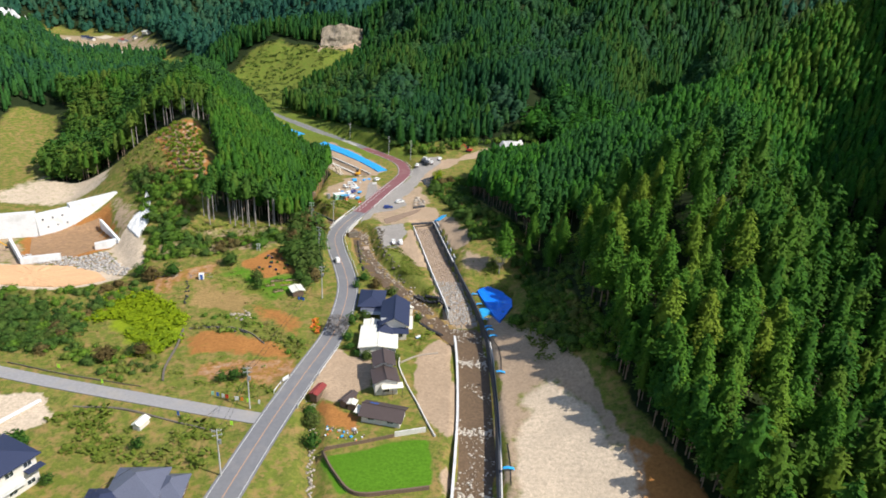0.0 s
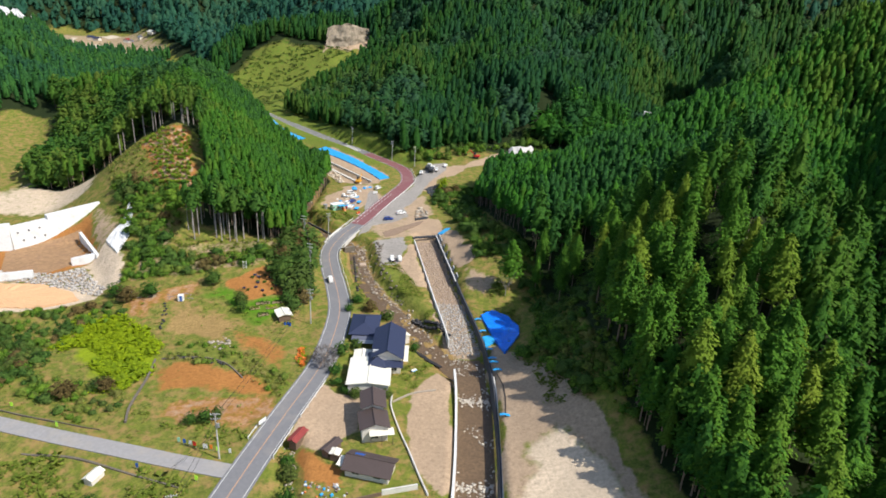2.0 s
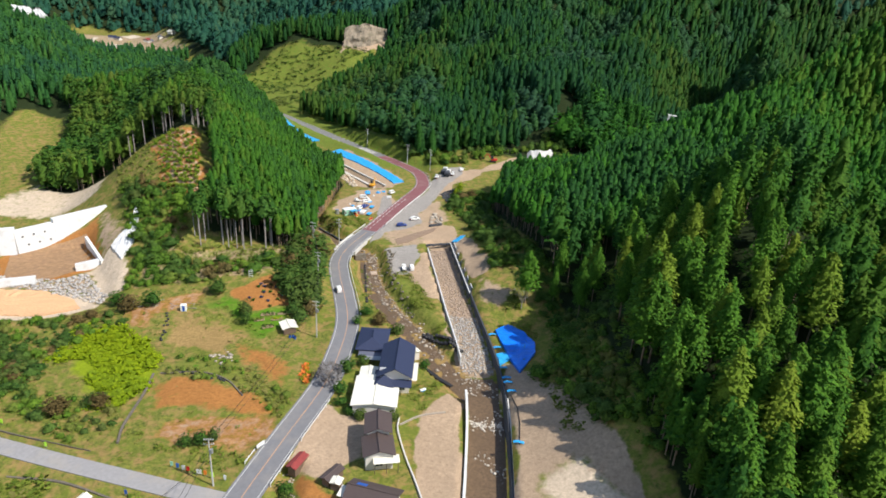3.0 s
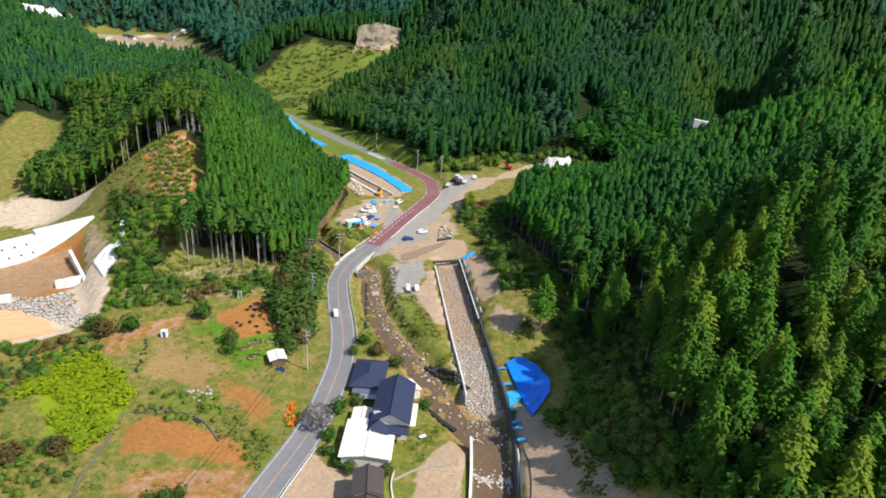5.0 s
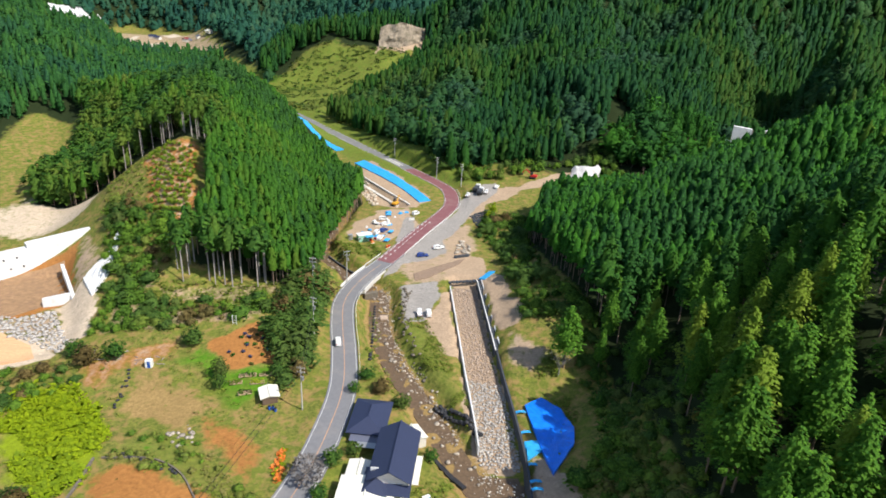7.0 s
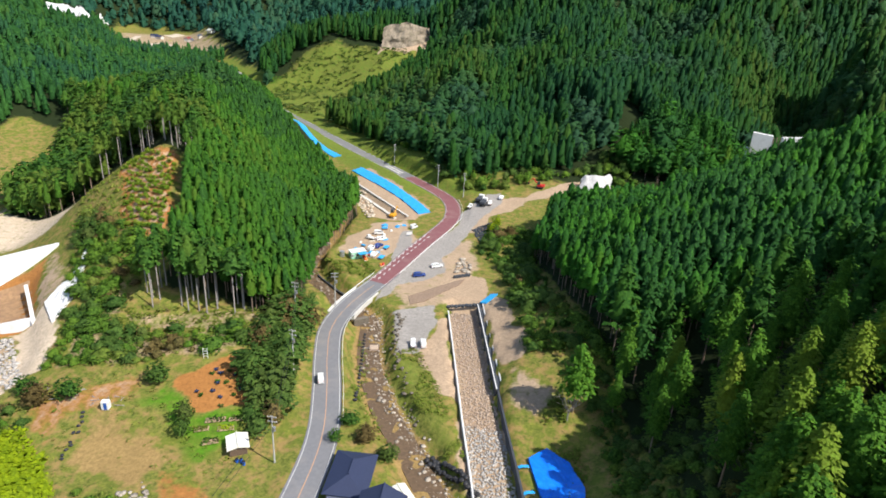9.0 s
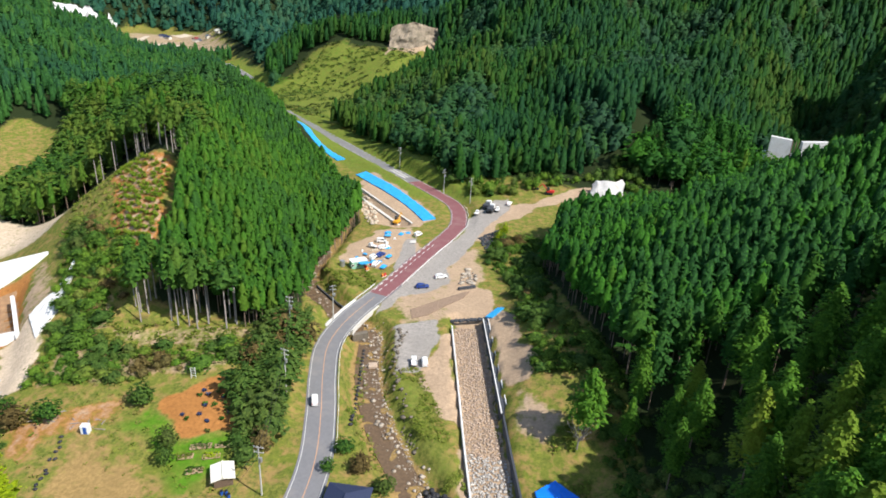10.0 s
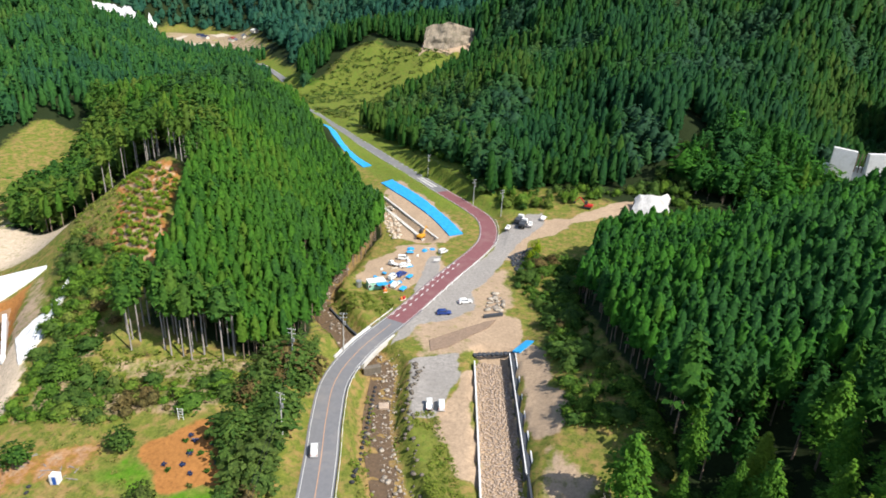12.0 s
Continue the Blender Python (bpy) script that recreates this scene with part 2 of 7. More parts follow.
def mix(m, fac, a, b, blend="MIX"):
    node = m.node_tree.nodes.new("ShaderNodeMix")
    node.data_type, node.blend_type = "RGBA", blend
    for slot, value in ((0, fac), (6, a), (7, b)):
        if isinstance(value, bpy.types.NodeSocket):
            m.node_tree.links.new(value, node.inputs[slot])
        else:
            node.inputs[slot].default_value = value if slot == 0 else (*value, 1)
    return node.outputs[2]


def ramp(m, value, a, b, lo=0.0, hi=1.0):
    node = m.node_tree.nodes.new("ShaderNodeMapRange")
    m.node_tree.links.new(value, node.inputs[0])
    for slot, v in zip((1, 2, 3, 4), (a, b, lo, hi)):
        node.inputs[slot].default_value = v
    return node.outputs[0]


def grain(m, scale, detail=4.0, rough=0.6):
    node = socket(m, "ShaderNodeTexNoise", Scale=scale, Detail=detail, Roughness=rough)
    place = m.node_tree.nodes.new("ShaderNodeNewGeometry")
    m.node_tree.links.new(place.outputs["Position"], node.inputs["Vector"])
    return node.outputs["Fac"]


def bare(name):
    m = bpy.data.materials.new(name)
    m.use_nodes = True
    return m, m.node_tree.nodes["Principled BSDF"]


def material(name, color, rough=0.7, metal=0.0, vary=0.25, fine=6.0, coarse=0.35, bump=0.15, vary_object=0.0, vary_island=0.0, spec=0.4, dirt=None, dirt_amount=0.5):
    """A surface with variation at two scales, fine relief and optional stains."""
    m, b = bare(name)
    f, c = grain(m, fine), grain(m, coarse, 3)
    dark = tuple(v * (1 - vary) for v in color)
    light = tuple(min(1, v * (1 + vary * 0.7)) for v in color)
    col = mix(m, ramp(m, f, 0.3, 0.7), dark, light)
    col = mix(m, ramp(m, c, 0.35, 0.7, 0, 0.6), col, tuple(v * (1 - 0.6 * vary) for v in color))
    if dirt:
        col = mix(m, ramp(m, grain(m, coarse * 2.3, 5), 0.5, 0.68, 0, dirt_amount), col, dirt)
    if vary_object:
        info = m.node_tree.nodes.new("ShaderNodeObjectInfo")
        col = mix(m, ramp(m, info.outputs["Random"], 0, 1, 0, vary_object), col, tuple(v * 0.45 for v in color))
    if vary_island:
        geo = m.node_tree.nodes.new("ShaderNodeNewGeometry")
        col = mix(m, ramp(m, geo.outputs["Random Per Island"], 0, 1, 0, vary_island), col, tuple(v * 0.35 for v in color))
    m.node_tree.links.new(col, b.inputs["Base Color"])
    b.inputs["Roughness"].default_value, b.inputs["Metallic"].default_value = rough, metal
    b.inputs["Specular IOR Level"].default_value = spec
    if bump:
        bm_node = socket(m, "ShaderNodeBump", Strength=bump, Distance=0.05)
        m.node_tree.links.new(f, bm_node.inputs["Height"])
        m.node_tree.links.new(bm_node.outputs[0], b.inputs["Normal"])
    return m


def foliage(name, a, b_col, dry, by="island", fine=1.7, speckle=1.0, cool=None):
    """Leaves: a hue that varies from clump to clump and from tree to tree, with some light shining through."""
    m, b = bare(name)
    geo = m.node_tree.nodes.new("ShaderNodeNewGeometry")
    col = mix(m, ramp(m, geo.outputs["Random Per Island"], 0, 1), a, b_col)
    if by == "object":
        info = m.node_tree.nodes.new("ShaderNodeObjectInfo")
        tone = info.outputs["Random"]
    else:
        attr = m.node_tree.nodes.new("ShaderNodeAttribute")
        attr.attribute_name = "tone"
        tone = attr.outputs["Fac"]
    col = mix(m, ramp(m, tone, 0.55, 1.0, 0, 0.75), col, dry)
    col = mix(m, ramp(m, tone, 0.4, 0.0, 0, 0.8 if cool else 0.4), col, cool or tuple(v * 0.5 for v in a))
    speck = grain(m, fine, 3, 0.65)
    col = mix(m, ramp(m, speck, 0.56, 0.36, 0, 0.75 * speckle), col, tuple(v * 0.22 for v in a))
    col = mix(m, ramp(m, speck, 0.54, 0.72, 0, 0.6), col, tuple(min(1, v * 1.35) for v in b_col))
    relief = socket(m, "ShaderNodeBump", Strength=0.7, Distance=0.5 / fine)
    m.node_tree.links.new(speck, relief.inputs["Height"])
    m.node_tree.links.new(relief.outputs[0], b.inputs["Normal"])
    m.node_tree.links.new(col, b.inputs["Base Color"])
    b.inputs["Roughness"].default_value = 0.75
    b.inputs["Specular IOR Level"].default_value = 0.12
    glow = m.node_tree.nodes.new("ShaderNodeBsdfTranslucent")
    m.node_tree.links.new(col, glow.inputs[0])
    both = socket(m, "ShaderNodeMixShader", Fac=0.32)
    m.node_tree.links.new(b.outputs[0], both.inputs[1])
    m.node_tree.links.new(glow.outputs[0], both.inputs[2])
    m.node_tree.links.new(both.outputs[0], m.node_tree.nodes["Material Output"].inputs[0])
    return m


def ground_material():
    """Grass, bare earth, sand and woodland floor darkened as by tree shade, by the land-cover weights of the ground."""
    m, b = bare("ground")
    link = m.node_tree.links.new
    f, c, w = grain(m, 1.3, 6, 0.75), grain(m, 0.11, 4), grain(m, 0.4, 5, 0.65)
    g = grain(m, 0.75, 6, 0.78)
    grass = mix(m, ramp(m, f, 0.34, 0.66), (0.060, 0.088, 0.016), (0.23, 0.225, 0.050))
    grass = mix(m, ramp(m, c, 0.42, 0.62), grass, (0.132, 0.160, 0.026))
    grass = mix(m, ramp(m, w, 0.47, 0.62, 0, 0.85), grass, (0.31, 0.20, 0.08))
    grass = mix(m, ramp(m, g, 0.52, 0.66, 0, 0.7), grass, (0.24, 0.25, 0.044))
    grass = mix(m, ramp(m, g, 0.45, 0.33, 0, 0.7), grass, (0.038, 0.078, 0.014))
    # last tone of cover_a: woodland floor, tree shade put into its near-black colour
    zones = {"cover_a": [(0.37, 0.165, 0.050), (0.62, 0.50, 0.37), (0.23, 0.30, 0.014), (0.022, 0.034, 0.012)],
             "cover_b": [(0.09, 0.21, 0.014), (0.43, 0.315, 0.215), (0.33, 0.305, 0.28), (0.32, 0.215, 0.085)]}
    col = grass
    for name, tones in zones.items():
        attr = m.node_tree.nodes.new("ShaderNodeAttribute")
        attr.attribute_name = name
        parts = m.node_tree.nodes.new("ShaderNodeSeparateColor")
        link(attr.outputs["Color"], parts.inputs[0])
        for out, tone in zip((*parts.outputs[:3], attr.outputs["Alpha"]), tones):
            soft = m.node_tree.nodes.new("ShaderNodeMath")
            soft.operation = "MULTIPLY_ADD"
            link(w, soft.inputs[0])
            soft.inputs[1].default_value = 0.9
            link(out, soft.inputs[2])
            edge = ramp(m, soft.outputs[0], 0.82, 1.08)
            own = mix(m, ramp(m, f, 0.3, 0.7), tuple(v * 0.6 for v in tone), tuple(min(1, v * 1.25) for v in tone))
            own = mix(m, ramp(m, g, 0.5, 0.7, 0, 0.45), own, tuple(min(1, v * 1.3) for v in tone))
            own = mix(m, ramp(m, c, 0.4, 0.65, 0, 0.5), own, tuple(v * 0.75 for v in tone))
            col = mix(m, edge, col, own)
    link(col, b.inputs["Base Color"])
    b.inputs["Roughness"].default_value, b.inputs["Specular IOR Level"].default_value = 0.95, 0.1
    bump = socket(m, "ShaderNodeBump", Strength=0.5, Distance=0.25)
    link(f, bump.inputs["Height"])
    link(bump.outputs[0], b.inputs["Normal"])
    return m


GROUND = ground_material()
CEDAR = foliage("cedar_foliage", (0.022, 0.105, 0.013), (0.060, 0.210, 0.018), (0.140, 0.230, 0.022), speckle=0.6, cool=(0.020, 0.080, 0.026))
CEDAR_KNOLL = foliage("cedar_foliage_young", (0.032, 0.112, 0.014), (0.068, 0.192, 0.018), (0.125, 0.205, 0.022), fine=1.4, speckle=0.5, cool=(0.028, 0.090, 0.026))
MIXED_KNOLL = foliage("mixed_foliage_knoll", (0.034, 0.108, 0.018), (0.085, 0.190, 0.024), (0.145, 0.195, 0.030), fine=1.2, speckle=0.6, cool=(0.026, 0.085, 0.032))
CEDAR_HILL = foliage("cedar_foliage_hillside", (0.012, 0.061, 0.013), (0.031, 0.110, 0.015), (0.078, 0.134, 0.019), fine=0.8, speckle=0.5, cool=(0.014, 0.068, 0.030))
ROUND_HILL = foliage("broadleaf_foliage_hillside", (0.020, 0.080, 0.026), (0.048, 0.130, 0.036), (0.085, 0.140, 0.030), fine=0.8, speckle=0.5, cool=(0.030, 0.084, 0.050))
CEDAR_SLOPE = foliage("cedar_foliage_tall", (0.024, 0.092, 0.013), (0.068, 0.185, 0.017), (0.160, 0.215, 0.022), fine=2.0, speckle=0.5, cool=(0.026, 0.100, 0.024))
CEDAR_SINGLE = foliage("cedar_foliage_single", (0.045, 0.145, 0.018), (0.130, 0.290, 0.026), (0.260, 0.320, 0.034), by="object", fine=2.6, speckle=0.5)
# distant cedars: the blue of far haze is put into the leaf colour
CEDAR_HAZED = foliage("cedar_foliage_hazed", (0.017, 0.082, 0.050), (0.034, 0.120, 0.066), (0.064, 0.132, 0.062), fine=0.5, speckle=0.4, cool=(0.018, 0.078, 0.064))
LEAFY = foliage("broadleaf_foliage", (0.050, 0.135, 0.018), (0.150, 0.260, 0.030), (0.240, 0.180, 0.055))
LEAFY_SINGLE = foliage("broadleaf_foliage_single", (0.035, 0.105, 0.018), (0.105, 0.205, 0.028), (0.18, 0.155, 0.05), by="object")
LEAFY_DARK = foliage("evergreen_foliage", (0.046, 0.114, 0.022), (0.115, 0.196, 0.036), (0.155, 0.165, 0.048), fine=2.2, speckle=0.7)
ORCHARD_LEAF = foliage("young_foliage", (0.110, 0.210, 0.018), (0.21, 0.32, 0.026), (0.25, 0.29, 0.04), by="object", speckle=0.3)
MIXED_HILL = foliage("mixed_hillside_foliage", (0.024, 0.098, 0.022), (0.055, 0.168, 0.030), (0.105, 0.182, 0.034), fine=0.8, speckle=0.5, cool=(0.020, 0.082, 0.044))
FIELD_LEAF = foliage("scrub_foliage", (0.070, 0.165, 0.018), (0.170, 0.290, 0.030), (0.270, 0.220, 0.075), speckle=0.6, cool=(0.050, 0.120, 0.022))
SHOTCRETE = material("sprayed_concrete", (0.58, 0.57, 0.56), 0.9, vary=0.3, fine=1.5, coarse=0.25, bump=0.4, dirt=(0.34, 0.31, 0.27), dirt_amount=0.5)
CLIFF_ROCK = material("tan_broken_rock", (0.33, 0.27, 0.20), 0.92, vary=0.5, fine=0.35, coarse=0.09, bump=0.6, dirt=(0.16, 0.14, 0.09), dirt_amount=0.7)
PALE_SPOIL = material("cream_spoil", (0.66, 0.56, 0.44), 0.92, vary=0.25, fine=1.5, coarse=0.3, bump=0.3, vary_island=0.35)
YELLOW_PLOT = material("ripe_rice", (0.36, 0.36, 0.04), 0.95, vary=0.25, fine=0.6, coarse=0.08, bump=0.2)
RAMP_EARTH = material("brown_ramp_earth", (0.27, 0.19, 0.135), 0.95, vary=0.3, fine=2.5, bump=0.3)
YELLOW_LEAF = foliage("yellow_foliage", (0.21, 0.31, 0.010), (0.37, 0.47, 0.014), (0.18, 0.28, 0.020), speckle=0.3)
RUST_LEAF = foliage("rust_foliage", (0.135, 0.10, 0.035), (0.22, 0.165, 0.06), (0.10, 0.11, 0.035))
GRASSY = foliage("weeds", (0.105, 0.165, 0.022), (0.23, 0.285, 0.042), (0.33, 0.26, 0.10), speckle=0.2)
TWIG = foliage("bare_twigs", (0.20, 0.18, 0.17), (0.30, 0.27, 0.25), (0.25, 0.22, 0.20))
BARK = material("cedar_bark", (0.20, 0.145, 0.105), 0.9, vary=0.4, fine=3, bump=0.3)
GREY_BARK = material("dead_bark", (0.28, 0.25, 0.23), 0.9, vary=0.3, fine=5, bump=0.3)
ASPHALT = material("grey_asphalt", (0.185, 0.185, 0.195), 0.9, vary=0.14, fine=1.2, coarse=0.08, bump=0.05, dirt=(0.30, 0.27, 0.24), dirt_amount=0.35)
ASPHALT_SIDE = material("pale_asphalt", (0.30, 0.29, 0.29), 0.9, vary=0.14, fine=1.2, coarse=0.1, bump=0.05, dirt=(0.36, 0.32, 0.27), dirt_amount=0.4)
RED_ROAD = material("red_asphalt", (0.215, 0.085, 0.092), 0.9, vary=0.15, fine=1.5, coarse=0.1, bump=0.05, dirt=(0.27, 0.17, 0.16), dirt_amount=0.4)
WHITE_PAINT = material("white_road_paint", (0.60, 0.59, 0.57), 0.7, vary=0.15, fine=3, bump=0)
ORANGE_PAINT = material("worn_orange_paint", (0.52, 0.30, 0.18), 0.7, vary=0.25, fine=2, bump=0)
CONCRETE = material("pale_concrete", (0.62, 0.60, 0.56), 0.85, vary=0.12, fine=2.5, coarse=0.2, bump=0.1, dirt=(0.42, 0.39, 0.34), dirt_amount=0.5)
WHITE_STONE = material("white_river_stone", (0.66, 0.60, 0.52), 0.85, vary=0.2, fine=4, bump=0.25, vary_island=0.45)
FRESH_CONCRETE = material("fresh_concrete", (0.70, 0.70, 0.70), 0.85, vary=0.1, fine=1.5, coarse=0.12, bump=0.05, dirt=(0.46, 0.45, 0.42), dirt_amount=0.5)
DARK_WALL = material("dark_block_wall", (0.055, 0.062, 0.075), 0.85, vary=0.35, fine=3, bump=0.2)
STONE = material("pale_river_stone", (0.52, 0.45, 0.37), 0.85, vary=0.25, fine=4, bump=0.25, vary_island=0.7)
RUBBLE = material("rubble_stone", (0.52, 0.40, 0.31), 0.88, vary_island=0.35, vary=0.3, fine=3, bump=0.3)
GREY_RUBBLE = material("grey_rubble", (0.54, 0.50, 0.46), 0.88, vary_island=0.5, vary=0.3, fine=3, bump=0.3)
MUD = material("muddy_stream_bed", (0.145, 0.095, 0.055), 0.55, vary=0.35, fine=1.5, coarse=0.2, bump=0.2)
TARP = material("blue_tarpaulin", (0.005, 0.20, 0.92), 0.42, vary=0.18, fine=0.9, coarse=0.3, bump=0.35)
TARP_LIGHT = material("pale_blue_tarpaulin", (0.03, 0.36, 0.75), 0.45, vary=0.15, fine=1.0, coarse=0.3, bump=0.3)
BLACK_SACK = material("black_sandbag", (0.030, 0.030, 0.034), 0.6, vary=0.35, fine=5, bump=0.3)
SLATE_TILE = material("dark_blue_roof_tile", (0.028, 0.038, 0.085), 0.6, vary=0.2, fine=5, coarse=0.5, bump=0.25)
GREY_TILE = material("silvery_grey_roof_tile", (0.125, 0.135, 0.185), 0.4, vary=0.2, fine=5, coarse=0.5, bump=0.25)
BROWN_TILE = material("dark_brown_roof_tile", (0.085, 0.062, 0.058), 0.55, vary=0.22, fine=5, coarse=0.5, bump=0.25)
WHITE_METAL = material("cream_metal_roof", (0.80, 0.77, 0.66), 0.5, vary=0.06, fine=1.5, coarse=0.25, bump=0.03, dirt=(0.62, 0.58, 0.48), dirt_amount=0.3)
PLASTER = material("off_white_plaster", (0.68, 0.64, 0.58), 0.9, vary=0.1, fine=3, coarse=0.4, bump=0.08, dirt=(0.5, 0.45, 0.38), dirt_amount=0.4)
WOOD_WALL = material("weathered_wood", (0.17, 0.115, 0.08), 0.85, vary=0.35, fine=4, bump=0.2)
GLASS_DARK = material("window_glass", (0.035, 0.045, 0.055), 0.08, vary=0.05, bump=0, spec=0.8)
WHITE_PLAIN = material("white_painted_metal", (0.78, 0.78, 0.77), 0.4, vary=0.05, fine=2, bump=0)
RED_PAINT = material("red_painted_metal", (0.52, 0.025, 0.02), 0.45, vary=0.15, fine=2, bump=0.02)
DULL_RED = material("dull_red_roof", (0.26, 0.045, 0.04), 0.6, vary=0.2, fine=2, bump=0.05)
YELLOW_PAINT = material("yellow_painted_metal", (0.65, 0.32, 0.02), 0.5, vary=0.15, fine=2, bump=0.02)
ORANGE_PLASTIC = material("orange_plastic", (0.75, 0.20, 0.03), 0.5, vary=0.15, fine=2, bump=0.05)
GREEN_PAINT = material("pale_green_panel", (0.28, 0.55, 0.40), 0.5, vary=0.1, fine=2, bump=0)
BLUE_PAINT = material("blue_plastic", (0.02, 0.10, 0.42), 0.45, vary=0.15, fine=2, bump=0)
NAVY_TUB = material("dark_navy_plastic", (0.018, 0.032, 0.085), 0.5, vary=0.2, fine=2, bump=0)
BLACK_RUBBER = material("black_rubber", (0.015, 0.015, 0.016), 0.75, vary=0.2, fine=6, bump=0.05)
GREY_METAL = material("galvanised_metal", (0.42, 0.43, 0.44), 0.45, metal=0.6, vary=0.15, fine=4, bump=0)
POLE_GREY = material("grey_concrete_pole", (0.46, 0.45, 0.43), 0.8, vary=0.12, fine=4, bump=0.03)
LIME_SIGN = material("lime_sign", (0.45, 0.85, 0.06), 0.6, vary=0.1, fine=3, bump=0)
EARTH = material("tan_earth", (0.40, 0.29, 0.18), 0.95, vary=0.25, fine=1.5, coarse=0.2, bump=0.3, spec=0.1)
ORANGE_SAND = material("orange_sand_heap", (0.66, 0.40, 0.22), 0.95, vary=0.12, fine=1.5, coarse=0.1, bump=0.2, spec=0.1)
BLUE_CAR = material("dark_blue_car_paint", (0.02, 0.05, 0.22), 0.3, vary=0.05, fine=2, bump=0)
MOSSY_STONE = material("mossy_stone", (0.17, 0.145, 0.115), 0.9, vary=0.4, fine=2.5, bump=0.4)
APRON_MUD = material("orange_brown_mud", (0.33, 0.20, 0.105), 0.85, vary=0.3, fine=0.8, coarse=0.15, bump=0.2, dirt=(0.22, 0.13, 0.08), dirt_amount=0.6)


# mesh helpers
def tri_mesh(name, verts, tris, mats, index=None, tone=None):
    """A mesh from arrays of points and triangles."""
    me = bpy.data.meshes.new(name)
    verts, tris = np.asarray(verts, np.float32), np.asarray(tris, np.int32)
    me.vertices.add(len(verts))
    me.vertices.foreach_set("co", verts.ravel())
    me.loops.add(tris.size)
    me.loops.foreach_set("vertex_index", tris.ravel())
    me.polygons.add(len(tris))
    me.polygons.foreach_set("loop_start", np.arange(0, tris.size, 3, dtype=np.int32))
    for m in mats:
        me.materials.append(m)
    if index is not None:
        me.polygons.foreach_set("material_index", np.asarray(index, np.int32))
    if tone is not None:
        me.attributes.new("tone", "FLOAT", "POINT").data.foreach_set("value", np.asarray(tone, np.float32))
    me.update(calc_edges=True)
    me.validate()
    return me


def poly_mesh(name, verts, faces, mat):
    me = bpy.data.meshes.new(name)
    me.from_pydata([tuple(v) for v in verts], [], faces)
    me.materials.append(mat)
    me.update()
    return me


def thing(name, label, category, at=(0, 0, 0), turn=0, group="", kind=""):
    """An empty at a thing's base, for its parts."""
    ob = new(name)
    ob.empty_display_size = 0.5
    ob.matrix_world = pose(*at, 0, 0, turn)
    return tagged(ob, label, category, group, kind)


def part(name, bm, mat, parent, label=""):
    """Links a bmesh or a mesh as one object under a thing or a part."""
    if isinstance(bm, bmesh.types.BMesh):
        me = bpy.data.meshes.new(name)
        bm.to_mesh(me)
        bm.free()
        me.materials.append(mat)
    else:
        me = bm
    ob = new(name, me)
    ob.parent = parent
    if label:
        ob["label"] = label
    return ob


def box(size, at=(0, 0, 0), turn=0, bevel=0.0, bm=None, tilt=(0, 0)):
    """A bevelled box with its base centre at a point."""
    out = bm or bmesh.new()
    made = bmesh.ops.create_cube(out, size=1, matrix=pose(at[0], at[1], at[2], tilt[0], tilt[1], turn) @ Matrix.Translation((0, 0, size[2] / 2)) @ Matrix.Diagonal((*size, 1)))
    if bevel:
        edges = list({e for v in made["verts"] for e in v.link_edges})
        bmesh.ops.bevel(out, geom=edges, offset=bevel, segments=1, affect="EDGES")
    return out


def rod(r1, r2, a, b, sides=6, bm=None):
    """A tapered rod from a to b."""
    out = bm or bmesh.new()
    a, b = Vector(a), Vector(b)
    turn = (b - a).to_track_quat("Z", "Y").to_matrix().to_4x4()
    bmesh.ops.create_cone(out, cap_ends=True, segments=sides, radius1=r1, radius2=r2, depth=(b - a).length, matrix=Matrix.Translation((a + b) / 2) @ turn)
    return out


def gz(x, y):
    return float(height(np.array([x]), np.array([y]))[0])


# the ground: one sheet, finest along the valley floor
def spaced(marks):
    out = [marks[0][0]]
    for (a, _), (b, s) in zip(marks, marks[1:]):
        n = max(1, int(round((b - a) / s)))
        out += list(np.linspace(a, b, n + 1)[1:])
    return np.array(out)


GX = spaced([(-3200, 0), (-1600, 160), (-800, 60), (-400, 20), (-190, 9), (-110, 3.2), (-66, 2.0), (44, 1.4), (80, 2.6), (160, 5), (330, 9), (700, 30), (1500, 100), (3200, 200)])
GY = spaced([(-2600, 0), (-800, 200), (0, 50), (60, 10), (88, 2.5), (265, 1.4), (400, 2.2), (520, 4), (760, 8), (1100, 18), (2200, 50), (3400, 150)])
mx, my = np.meshgrid(GX, GY)
gx, gy = mx.ravel(), my.ravel()
gzs = height(gx, gy)
nx, ny = len(GX), len(GY)
a = (np.arange(ny - 1)[:, None] * nx + np.arange(nx - 1)[None, :]).ravel()
tris = np.vstack([np.stack([a, a + 1, a + nx + 1], 1), np.stack([a, a + nx + 1, a + nx], 1)])
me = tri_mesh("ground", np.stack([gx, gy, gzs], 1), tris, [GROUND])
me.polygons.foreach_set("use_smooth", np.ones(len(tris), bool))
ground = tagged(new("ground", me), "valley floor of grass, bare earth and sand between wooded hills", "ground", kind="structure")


def cover(*areas, soft=1.5, jagged=1.0):
    """Weight of a land cover over the ground: 1 inside its areas."""
    w = np.zeros(len(gx))
    jag = 1.5 * lumps(gx, gy, 4.5, 11) + 1.6 * lumps(gx, gy, 11, 12)
    for area in areas:
        w = np.maximum(w, step01(soft, -soft, signed(gx, gy, area) + jagged * jag))
    return w


